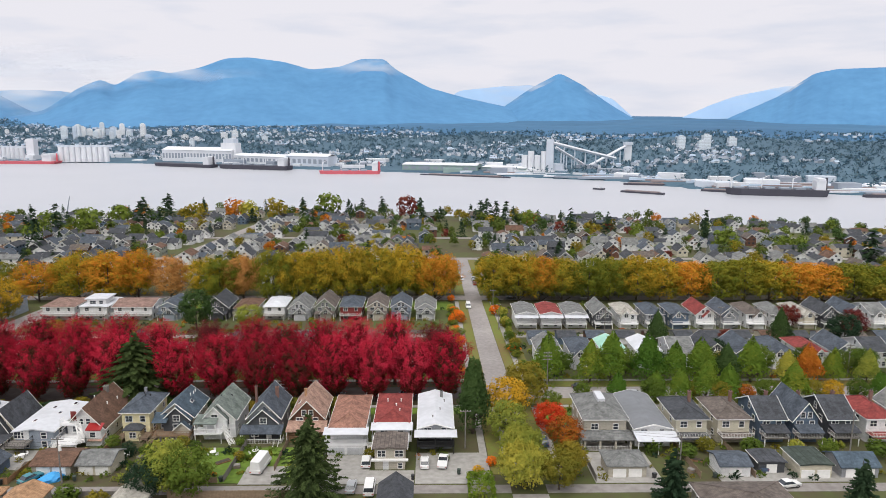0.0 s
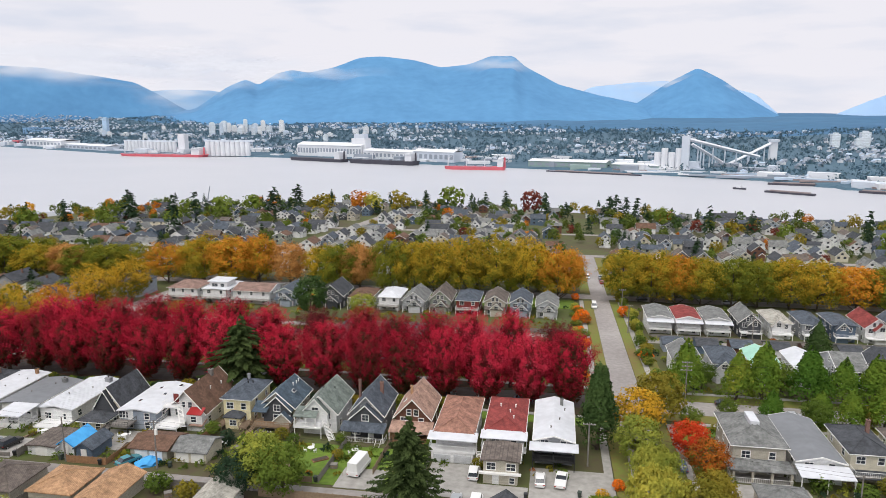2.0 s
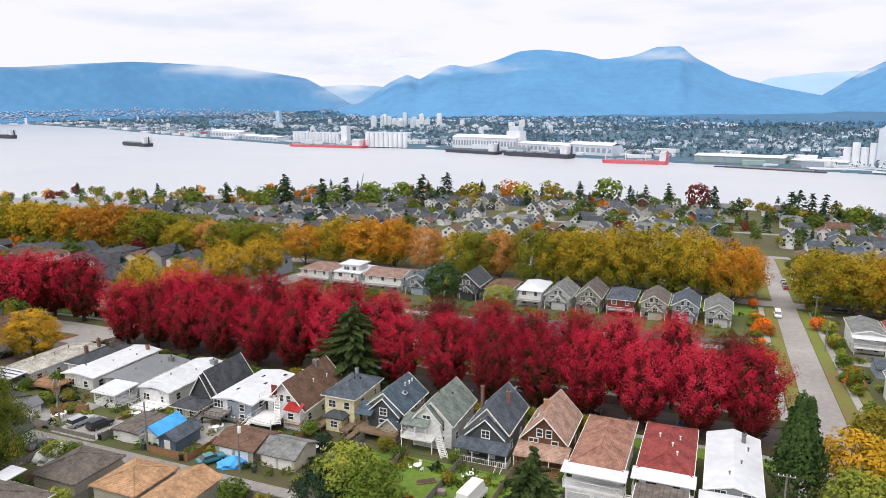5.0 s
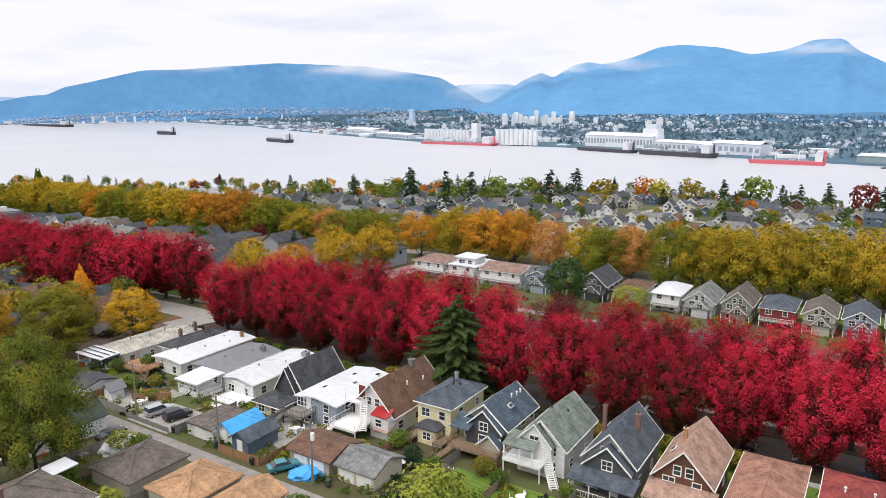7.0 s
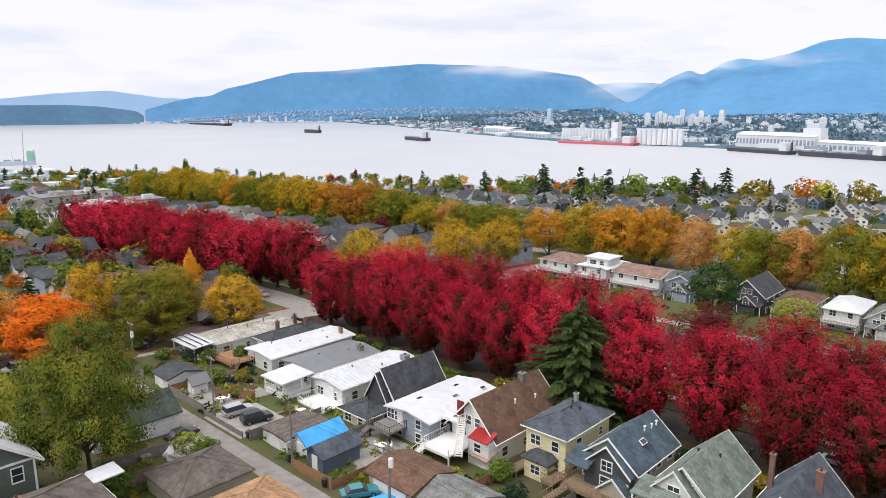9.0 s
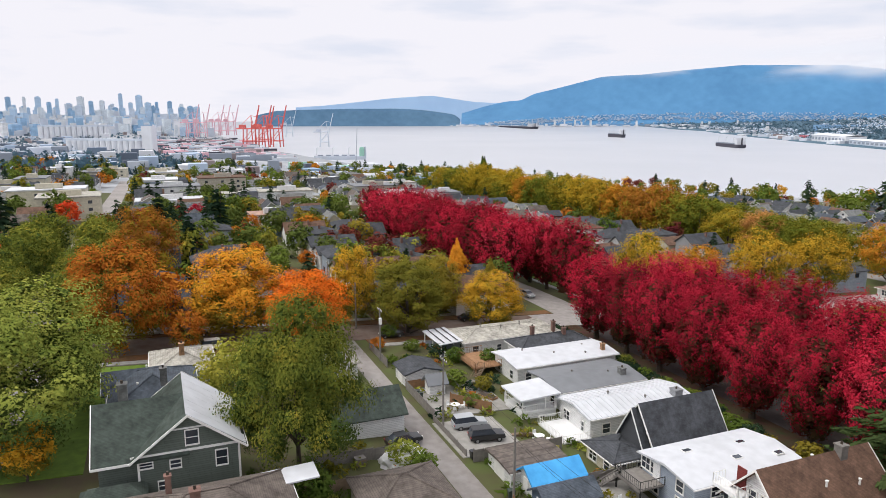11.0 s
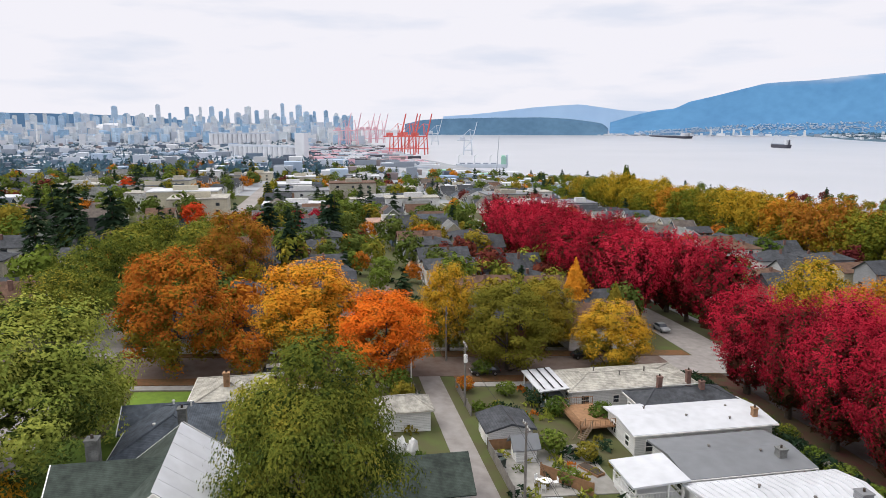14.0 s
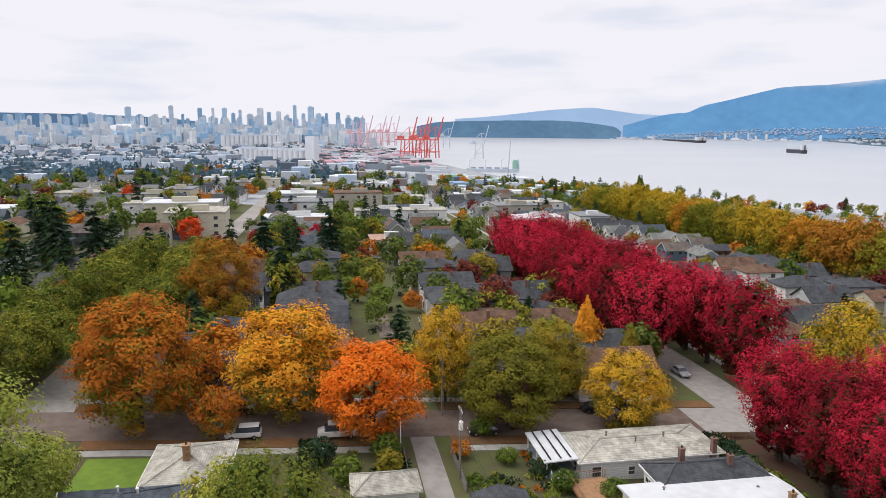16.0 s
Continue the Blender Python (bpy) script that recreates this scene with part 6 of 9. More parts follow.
for y in (322, 356, 376, 386, 424, 442, 462, 482, 526, 546, 566, 588, 612, 640, 670, 700):
    for x in range(-420, 420, 11):
        if not (-158 < x < -141 or 8 < x < 28) and far_rng.random() < (0.7 if y < 480 else 0.6) and y < lerp_list(x, NEAR_SHORE) - 45:
            far_house(x + jit(2.2), y + jit(5), 180 if y in (356, 424, 526) else 0, y < 323 and -160 < x < 200)
for y in (80, 96, 128, 144, 190, 208, 236, 254):
    for x in range(-700, -160, 11):
        if far_rng.random() < 0.8:
            far_house(x + jit(1.2), y + jit(1), 0, x > -290)
for y in (44, 20, -10, -34, -60, -90):
    for x in range(-700, -110, 12):
        if far_rng.random() < 0.6:
            far_house(x + jit(1.2), y + jit(1), 0, x > -240 and y > 0)
DEEP = ["green_leaf", "hedge_leaf", "olive_leaf", "fir_leaf", "hedge_leaf", "elm_green", "fir_leaf", "hedge_leaf", "fir_leaf", "olive_leaf", "rust_leaf", "green_leaf", "wine_leaf", "elm_green", "hedge_leaf", "fir_leaf", "elm_amber", "hedge_leaf", "green_leaf"]
tree("garden", -81.5, 236, "cypress_leaf", "broad dark green tree between two houses", 1.55, 1.75), tree("garden", -64, 238.5, "lime_leaf", "yellow-green garden tree between two houses", 1.2, 1.05)
for x, y, k in ((-126, 228, 0.7), (-104, 232, 0.6), (-92, 214, 0.7), (-40, 233, 0.45), (-14, 234, 0.5), (5, 216, 0.6), (-72, 212, 0.6), (-118, 216, 0.6)):
    tree("garden", x, y, tree_rng.choice(["green_leaf", "olive_leaf", "green_leaf"]), "green garden tree behind a house", k)
for x, y, k, leaf, key in ((72, 213, 1.1, "cypress_leaf", "young"), (84, 196, 0.9, "fir_leaf", "garden"), (112, 214, 1.15, "cypress_leaf", "young"), (128, 240, 1.0, "wine_leaf", "garden"), (133, 214, 1.3, "fir_leaf", "garden"), (142, 224, 1.2, "wine_leaf", "garden"), (95, 214, 0.7, "wine_leaf", "garden"), (36, 213, 0.6, "green_leaf", "garden"), (55, 212, 0.6, "green_leaf", "garden"), (150, 196, 1.2, "green_leaf", "garden"), (163, 212, 1.2, "young_leaf", "garden"), (121, 188, 0.8, "young_leaf", "garden")):
    tree(key, x, y, leaf, "garden tree behind the houses", k, k)
far_trees(16, 165, 230, 182, 280, ["green_leaf", "fir_leaf", "olive_leaf", "young_leaf"], True)
far_trees(15, -270, -160, 84, 160, ["green_leaf", "olive_leaf", "green_leaf", "lime_leaf", "fir_leaf", "rust_leaf"], True, 0.75)
far_trees(22, -270, -160, 184, 275, DEEP, True)
SHORE = ["hedge_leaf", "olive_leaf", "hedge_leaf", "fir_leaf", "hedge_leaf", "green_leaf", "fir_leaf", "cypress_leaf", "fir_leaf", "hedge_leaf", "rust_leaf", "hedge_leaf", "cypress_leaf", "elm_green", "wine_leaf", "fir_leaf", "hedge_leaf", "green_leaf", "olive_leaf", "hedge_leaf"]
far_trees(150, -420, 400, 306, 420, SHORE, False, 0.9)
far_trees(270, -480, 420, 412, 560, SHORE, False, 0.95)
far_trees(380, -520, 420, 540, 840, ["hedge_leaf", "fir_leaf", "cypress_leaf", "olive_leaf", "hedge_leaf", "fir_leaf", "hedge_leaf", "cypress_leaf", "rust_leaf", "hedge_leaf"], False, 1.15)
WEST = DEEP + ["fir_leaf", "hedge_leaf", "fir_leaf", "hedge_leaf", "green_leaf", "hedge_leaf", "olive_leaf", "hedge_leaf"]
far_trees(170, -640, -270, 74, 165, WEST, False, 1.05)
far_trees(95, -290, -160, 70, 164, ["fir_leaf", "green_leaf", "hedge_leaf", "ash_leaf", "olive_leaf", "wine_leaf", "rust_leaf"], False, 0.95)
far_trees(230, -700, -270, 176, 420, WEST, False, 1.0)
far_trees(260, -960, -420, 300, 700, DEEP + ["elm_olive", "elm_green", "gold_leaf"], False, 1.25)
far_trees(300, -640, -110, -120, 60, WEST + ["fir_leaf", "scarlet_leaf"], False, 1.1)
far_trees(260, -1000, -560, -120, 380, WEST, False, 1.1)
# tall dark conifers and poplars on the skyline above the water
for x, y, leaf, wide, high in ((-256, 450, "fir_leaf", 1.9, 2.5), (-266, 540, "green_leaf", 2.4, 2.6), (-247, 600, "fir_leaf", 2.9, 2.4), (-252, 606, "fir_leaf", 2.2, 2.0), (-240, 640, "fir_leaf", 3.0, 2.4), (-267, 600, "green_leaf", 2.4, 2.3), (-100, 680, "green_leaf", 3.2, 2.7), (-119, 650, "fir_leaf", 2.0, 1.9), (-67, 680, "fir_leaf", 1.6, 1.7), (-80, 676, "fir_leaf", 1.5, 1.6), (-22, 640, "wine_leaf", 2.2, 2.7), (-10, 630, "fir_leaf", 2.0, 2.0), (-45, 640, "fir_leaf", 1.9, 2.0), (-142, 640, "olive_leaf", 2.6, 2.4), (-165, 630, "lime_leaf", 2.2, 2.3), (-180, 640, "rust_leaf", 2.3, 2.4), (-208, 620, "olive_leaf", 2.6, 2.2),
                              (44, 610, "fir_leaf", 2.2, 1.9), (50, 620, "fir_leaf", 2.4, 2.0), (58, 616, "fir_leaf", 2.0, 1.8), (66, 612, "fir_leaf", 1.8, 1.8), (80, 560, "green_leaf", 2.0, 1.9), (101, 500, "fir_leaf", 1.9, 2.0), (118, 505, "olive_leaf", 1.6, 1.6), (128, 500, "fir_leaf", 1.6, 1.8), (150, 500, "green_leaf", 1.5, 1.5), (191, 480, "fir_leaf", 1.9, 2.1), (185, 430, "green_leaf", 2.0, 1.9), (246, 380, "fir_leaf", 2.2, 1.8), (228, 440, "green_leaf", 1.6, 1.3),
                              (-300, 560, "fir_leaf", 2.2, 2.2), (-318, 580, "green_leaf", 2.2, 2.1), (-345, 540, "fir_leaf", 2.2, 2.3), (-352, 545, "fir_leaf", 2.4, 2.5), (-366, 540, "green_leaf", 2.4, 2.2), (-392, 520, "fir_leaf", 2.0, 2.0), (-410, 500, "green_leaf", 2.2, 2.1), (-330, 480, "green_leaf", 1.8, 1.9), (-285, 500, "green_leaf", 1.8, 1.9)):
    TREE_STUFF.append((x, y, leaf, wide, high))
for i in range(16):
    x = far_rng.uniform(-460, 380)
    TREE_STUFF.append((x, lerp_list(x, NEAR_SHORE) - far_rng.uniform(15, 150), "fir_leaf", far_rng.uniform(1.0, 1.5), far_rng.uniform(1.0, 1.5)))
for x, y, hgt in ((-482.8, 306.2, 3.2), (-488, 308, 2.9), (-478, 309, 2.6)):
    tree("column", x, y, "green_leaf", "tall slim green poplar on the skyline", 1.7, hgt * 0.8, "poplars")
slots = sorted({t[2] for t in TREE_STUFF})
chunks, marks = [], []
stuff_rng = np.random.default_rng(3)
for x, y, leaf, s, hgt in TREE_STUFF:
    v = SHAPES["farfir" if leaf == "fir_leaf" else "far"][int(stuff_rng.integers(3))][0]
    near = math.hypot(x + 40, y - 80)
    v = v.reshape(-1, 3, 3)
    keep, grow = (0.3, 1.6) if near > 420 else (0.45, 1.4) if near > 280 else (0.8, 1.1)
    if leaf == "fir_leaf":
        keep, grow = (0.2, 1.6) if near > 420 else (0.4, 1.3)
    v = v[stuff_rng.random(len(v)) < keep]
    mid = v.mean(1, keepdims=True)
    v = mid + (v - mid) * grow
    a = stuff_rng.random() * 6.28
    turn = np.array([[math.cos(a), -math.sin(a), 0], [math.sin(a), math.cos(a), 0], [0, 0, 1]])
    chunks.append((v.reshape(-1, 3) @ turn.T) * [s, s, hgt] + [x, y, gz(x, y)])
    marks.append(np.full(len(v), slots.index(leaf), dtype=np.int32))
me = leaf_mesh("garden_trees", np.concatenate(chunks), None)
for leaf in slots:
    me.materials.append(M[leaf])
me.polygons.foreach_set("material_index", np.concatenate(marks))
tagged(new("garden_trees", me), "mixed garden and street trees in autumn colours between far houses", "trees", kind="stuff")


def house_stuff(name, spots, walls, covers, label, rng, scale=1.0, detail=False):
    """Many plain houses, each with walls, a gabled roof and, where they are near enough, windows, a white fascia and a front gable, as one mesh."""
    mats = sorted(set(walls) | set(covers) | {"glass", "trim"})
    v, f, mi = [], [], []

    def face(pts, m):
        f.append(tuple(range(len(v), len(v) + len(pts))))
        v.extend(pts)
        mi.append(mats.index(m))

    def gabled(x, y, z, w, d, e, r, along, wall, cover, o=0.45):
        put = (lambda a, b, c: (x + a, y + b, z + c)) if along == "y" else (lambda a, b, c: (x + b, y + a, z + c))
        for a, b, c, g in ((-w, -d, w, -d), (w, -d, w, d), (w, d, -w, d), (-w, d, -w, -d)):
            face([put(a, b, -2), put(c, g, -2), put(c, g, e), put(a, b, e)], wall)
        for g in (-d, d):
            face([put(-w, g, e), put(w, g, e), put(0, g, e + r)], wall)
        k = r / w * o
        for sx in (-1, 1):
            face([put(sx * (w + o), -d - o, e - k), put(sx * (w + o), d + o, e - k), put(0, d + o, e + r + 0.1), put(0, -d - o, e + r + 0.1)], cover)
            if detail:
                for g in (-d - o - 0.02, d + o + 0.02):
                    face([put(sx * (w + o), g, e - k - 0.28), put(sx * (w + o), g, e - k + 0.04), put(0, g, e + r + 0.12), put(0, g, e + r - 0.2)], "trim")

    def pane(x, y, z, w, h, side):
        if side == "s":
            face([(x - w, y - 0.06, z), (x + w, y - 0.06, z), (x + w, y - 0.06, z + h), (x - w, y - 0.06, z + h)], "glass")
        else:
            face([(x + 0.06, y - w, z), (x + 0.06, y + w, z), (x + 0.06, y + w, z + h), (x + 0.06, y - w, z + h)], "glass")

    for x, y in spots:
        w, d, e, r = rng.uniform(6.2, 8.4) * scale / 2, rng.uniform(9, 13) * scale / 2, rng.uniform(3.4, 6.2) * scale, rng.uniform(1.5, 3.4) * scale
        along = "x" if rng.random() < 0.3 else "y"
        z = gz(x, y)
        wall, cover = rng.choice(walls), rng.choice(covers)
        gabled(x, y, z, w, d, e, r, along, wall, cover)
        if not detail:
            continue
        hx, hy = (w, d) if along == "y" else (d, w)
        for q in range(1 + (e > 4.6)):
            for u in (-0.5, 0.45):
                pane(x + u * hx, y - hy, z + e - 1.7 - 2.6 * q, 0.7, 1.2, "s")
            for u in (-0.6, 0.1, 0.6):
                pane(x + hx, y + u * hy, z + e - 1.7 - 2.6 * q, 0.6, 1.1, "e")
        if along == "y" and r > 2.2:
            pane(x, y - hy, z + e + 0.4, 0.6, 1.0, "s")
        if rng.random() < 0.5:
            gabled(x + rng.choice((-0.4, 0.4)) * hx, y - hy, z, 1.7, 1.5, e * 0.62, 1.2, "y", wall, cover, 0.3)
    me = arrays_mesh(name, v, f, M[mats[0]])
    for m in mats[1:]:
        me.materials.append(M[m])
    me.polygons.foreach_set("material_index", np.array(mi, dtype=np.int32))
    return tagged(new(name, me), label, "houses", kind="stuff")


house_stuff("distant_houses", HOUSE_STUFF, WALLS + ["w_white"] * 7, COVERS, "rows of distant houses with grey and brown roofs", far_rng, 1.0, True)


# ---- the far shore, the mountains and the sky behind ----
# forest colours with distance haze painted in: bluer, and paler farther off
M["mount"] = mat("hazed_mountain_forest", (0.1, 0.265, 0.47), (0.078, 0.215, 0.4), 0.02, 0.95, 0.0, big=0.15)
M["mount_far"] = mat("hazed_far_mountain", (0.36, 0.52, 0.72), (0.3, 0.45, 0.66), 0.004, 0.95, 0.0, big=0.3)
M["mount_mid"] = mat("hazed_valley_mountain", (0.24, 0.42, 0.63), (0.19, 0.35, 0.56), 0.004, 0.95, 0.0, big=0.3)
M["mount_dark"] = mat("hazed_hill_forest", (0.105, 0.21, 0.34), (0.085, 0.17, 0.29), 0.01, 0.95, 0.0, big=0.3)


def ridge(name, profile, reach, depth, material, label, rough=4.5, seed=1):
    """A mountain: its crest follows (azimuth, height) at a distance, with flanks falling to both sides and folds running down them."""
    az = np.arange(min(p[0] for p in profile), max(p[0] for p in profile) + 0.001, 0.2)
    pts = sorted(profile)
    crest = np.interp(az, [p[0] for p in pts], [p[1] for p in pts])
    for _ in range(2):
        crest[1:-1] = (crest[:-2] + 2 * crest[1:-1] + crest[2:]) / 4
    rows, v = 14, []
    for j in range(rows + 1):
        f = j / rows
        r = reach - depth * (1 - f)
        for a, c in zip(az, crest):
            n = noise.fractal(Vector((a * 0.35 * seed, f * 1.5 + seed, seed * 3.1)), 0.9, 2.0, 5)
            zz = -50 + (c + 50) * (0.3 * f + 0.7 * f**1.5) + rough * n * (0.3 + 2.2 * f * (1 - f) * 3)
            v.append((-20 - math.sin(radians(a)) * r, 50 + math.cos(radians(a)) * r, zz))
    w = len(az)
    f = [(j * w + i, j * w + i + 1, (j + 1) * w + i + 1, (j + 1) * w + i) for j in range(rows) for i in range(w - 1)]
    me = arrays_mesh(name, v, f, material)
    for p in me.polygons:
        p.use_smooth = True
    return tagged(new(name, me), label, "mountain", kind="structure")


ridge("backdrop_mountain_west", [(66, 40), (64.1, 87), (62.4, 118), (61.2, 125), (60.2, 167), (58.4, 201), (56.7, 236), (55.0, 271), (51.9, 282), (49.0, 305), (45.2, 327), (40.5, 316), (38.3, 310), (35.2, 275), (32.5, 239), (30.7, 160), (29.3, 87), (27.1, 14)], 4700, 400, M["mount"], "long haze-blue forested mountain ridge", seed=1)
ridge("backdrop_mountain_north", [(31.5, 30), (28.3, 87), (26.0, 212), (24.5, 261), (23.6, 225), (22.2, 297), (21.0, 321), (19.8, 305), (17.8, 337), (15.7, 399), (14.0, 409), (11.4, 387), (9.3, 343), (7.1, 359), (5.3, 411), (3.5, 413), (2.6, 349), (-0.1, 238), (-3.3, 170), (-6.5, 118), (-9.3, 49)], 4500, 1200, M["mount"], "high haze-blue forested mountains with rounded summits", seed=2)
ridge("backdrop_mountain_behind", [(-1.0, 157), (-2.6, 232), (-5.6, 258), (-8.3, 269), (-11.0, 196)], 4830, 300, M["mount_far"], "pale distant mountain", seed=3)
ridge("backdrop_mountain_peak", [(-4.0, 30), (-6.1, 119), (-8.3, 243), (-10.5, 336), (-12.3, 260), (-14.5, 138), (-16.6, 40)], 4620, 900, M["mount"], "pointed haze-blue forested peak", seed=4)
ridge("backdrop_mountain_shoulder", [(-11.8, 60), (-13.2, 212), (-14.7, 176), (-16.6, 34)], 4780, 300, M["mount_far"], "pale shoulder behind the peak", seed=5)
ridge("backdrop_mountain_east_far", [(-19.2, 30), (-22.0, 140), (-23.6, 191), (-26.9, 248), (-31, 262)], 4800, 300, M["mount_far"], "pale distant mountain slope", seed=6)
ridge("backdrop_mountain_east", [(-22.6, 30), (-26.6, 185), (-28.7, 309), (-30.1, 331), (-34.0, 335), (-40, 330), (-46, 250)], 4600, 1000, M["mount"], "haze-blue forested mountain in the east", seed=7)
# slope added to fill the gap with the valley's misty blue
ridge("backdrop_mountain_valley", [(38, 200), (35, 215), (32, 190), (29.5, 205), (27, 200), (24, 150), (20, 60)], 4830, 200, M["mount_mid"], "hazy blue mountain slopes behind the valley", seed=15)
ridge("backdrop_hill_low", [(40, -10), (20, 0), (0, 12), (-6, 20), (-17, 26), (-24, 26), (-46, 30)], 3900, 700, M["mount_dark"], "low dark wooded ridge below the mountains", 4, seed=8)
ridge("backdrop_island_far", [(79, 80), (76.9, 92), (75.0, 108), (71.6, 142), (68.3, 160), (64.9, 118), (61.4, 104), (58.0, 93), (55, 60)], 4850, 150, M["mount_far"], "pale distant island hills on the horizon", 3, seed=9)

# cloud sheet far behind everything
cm = bpy.data.materials.new("cloud_sheet")
cm.use_nodes = True
cn, cl = cm.node_tree.nodes, cm.node_tree.links
cn.remove(cn["Principled BSDF"])
ctc, cmap, cno, crp, cem = cn.new("ShaderNodeTexCoord"), cn.new("ShaderNodeMapping"), cn.new("ShaderNodeTexNoise"), cn.new("ShaderNodeValToRGB"), cn.new("ShaderNodeEmission")
cmap.inputs["Scale"].default_value = (0.0011, 0.0011, 0.006)
cno.inputs["Scale"].default_value, cno.inputs["Detail"].default_value, cno.inputs["Roughness"].default_value = 1.0, 6, 0.5
cl.new(ctc.outputs["Object"], cmap.inputs[0])
cl.new(cmap.outputs[0], cno.inputs["Vector"])
cl.new(cno.outputs[0], crp.inputs[0])
ce = crp.color_ramp.elements
ce[0].position, ce[0].color = 0.3, (0.385, 0.402, 0.459, 1)
ce[1].position, ce[1].color = 0.5, (0.459, 0.453, 0.487, 1)
cl.new(crp.outputs[0], cem.inputs[0])
cl.new(cem.outputs[0], cn["Material Output"].inputs[0])
az, el = np.linspace(-75, 150, 90), np.linspace(-120, 2600, 16)
cv = [(-20 - math.sin(radians(a)) * 4900, 50 + math.cos(radians(a)) * 4900, e) for e in el for a in az]
cf = [(j * 90 + i, j * 90 + i + 1, (j + 1) * 90 + i + 1, (j + 1) * 90 + i) for j in range(15) for i in range(89)]
tagged(new("backdrop_sky", arrays_mesh("backdrop_sky", cv, cf, cm)), "bright white overcast sky with soft grey streaks", "sky", kind="structure")


# ---- far shore: town, woods, docks ----
far_rng2 = random.Random(21)
# far building and ship colours, bluish from distance haze painted into them
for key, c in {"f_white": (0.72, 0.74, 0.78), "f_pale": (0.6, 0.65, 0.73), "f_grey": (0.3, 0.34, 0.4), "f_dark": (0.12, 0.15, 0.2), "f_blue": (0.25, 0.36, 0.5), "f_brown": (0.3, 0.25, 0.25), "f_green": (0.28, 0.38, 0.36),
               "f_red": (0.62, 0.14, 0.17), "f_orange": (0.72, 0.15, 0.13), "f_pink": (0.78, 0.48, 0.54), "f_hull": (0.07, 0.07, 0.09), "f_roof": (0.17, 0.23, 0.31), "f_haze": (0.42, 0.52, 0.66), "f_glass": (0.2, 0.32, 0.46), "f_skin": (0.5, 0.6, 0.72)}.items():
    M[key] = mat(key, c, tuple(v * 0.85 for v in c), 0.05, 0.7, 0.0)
# tower colours lightened and blued as painted haze
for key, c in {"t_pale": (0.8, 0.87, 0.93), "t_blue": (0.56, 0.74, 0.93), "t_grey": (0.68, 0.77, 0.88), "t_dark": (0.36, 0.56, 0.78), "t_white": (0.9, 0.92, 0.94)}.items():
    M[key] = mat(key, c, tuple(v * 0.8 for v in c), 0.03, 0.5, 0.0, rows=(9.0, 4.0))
# far leaf colours with blue distance haze mixed in
M["hazed_wood"] = leaf_mat("hazed_wood", [(0.05, 0.1, 0.15), (0.07, 0.13, 0.18), (0.09, 0.15, 0.18), (0.16, 0.17, 0.17)], 0.0, 0.1)


def behind_far(x):
    return lerp_list(x, FAR_SHORE)


spots = []
while len(spots) < 2600:
    x = far_rng2.uniform(-3000, 1500)
    y = behind_far(x) + 70 + far_rng2.random() ** 1.3 * 1500
    if noise.noise(Vector((x * 0.0035, y * 0.0035, 2))) > lerp_list(x, [(-600, -0.05), (100, 0.1), (400, 0.2), (1500, 0.24)]):
        spots.append((x, y))
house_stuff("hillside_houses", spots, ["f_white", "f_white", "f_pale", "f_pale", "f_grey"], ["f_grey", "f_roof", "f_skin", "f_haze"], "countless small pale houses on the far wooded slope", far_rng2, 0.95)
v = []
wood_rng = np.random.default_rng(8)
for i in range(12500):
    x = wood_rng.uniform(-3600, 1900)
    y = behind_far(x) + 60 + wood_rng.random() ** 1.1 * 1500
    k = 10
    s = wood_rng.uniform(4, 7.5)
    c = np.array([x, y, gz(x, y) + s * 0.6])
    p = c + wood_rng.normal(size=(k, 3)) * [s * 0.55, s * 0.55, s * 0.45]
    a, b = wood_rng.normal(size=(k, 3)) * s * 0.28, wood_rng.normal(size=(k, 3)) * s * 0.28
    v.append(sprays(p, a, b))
tagged(new("far_woods", leaf_mesh("far_woods", np.concatenate(v), M["hazed_wood"])), "woods covering the far slope, dark blue-green with painted haze", "woods", kind="stuff")


def far_thing(name, x, y, z, turn, label, category, group=""):
    return root(name, pose(x, y, z, 0, 0, turn), label, category, group)


def block(ob, name, x0, x1, y0, y1, z0, z1, m, label=""):
    bm = bmesh.new()
    box(bm, x0, x1, y0, y1, z0, z1)
    return part(name, bm, M[m], ob, label)


def span(p, q):
    return (p[0] + q[0]) / 2, (p[1] + q[1]) / 2, math.hypot(q[0] - p[0], q[1] - p[1]), math.degrees(math.atan2(q[1] - p[1], q[0] - p[0]))


def silos(p, q, height, radius, head, label, base=SEA + 2):
    """A row of concrete silos with a gallery on top and a taller head house at one end."""
    x, y, length, turn = span(p, q)
    ob = far_thing("grain_silo", x, y, base, turn, label, "silo")
    n = int(length / (2 * radius))
    for i in range(n):
        bm = bmesh.new()
        tube(bm, (-length / 2 + radius * (2 * i + 1), 0, 0), (-length / 2 + radius * (2 * i + 1), 0, height * 0.9), radius, radius, 12)
        part("silo", bm, M["f_white"], ob)
    block(ob, "gallery", -length / 2, length / 2, -radius * 0.7, radius * 0.7, height * 0.9, height, "f_pale")
    if head:
        block(ob, "head_house", length / 2 * head, length / 2 * head + radius * 3.4 * head, -radius * 1.2, radius * 1.2, 0, height * 1.55, "f_white")
    return ob


silos((-896, 1712), (-768, 1726), 40, 6.5, 0, "row of white concrete grain silos on the far waterfront")
silos((-1200, 1830), (-1010, 1790), 34, 6.5, 1, "row of pale grain silos with a head house")


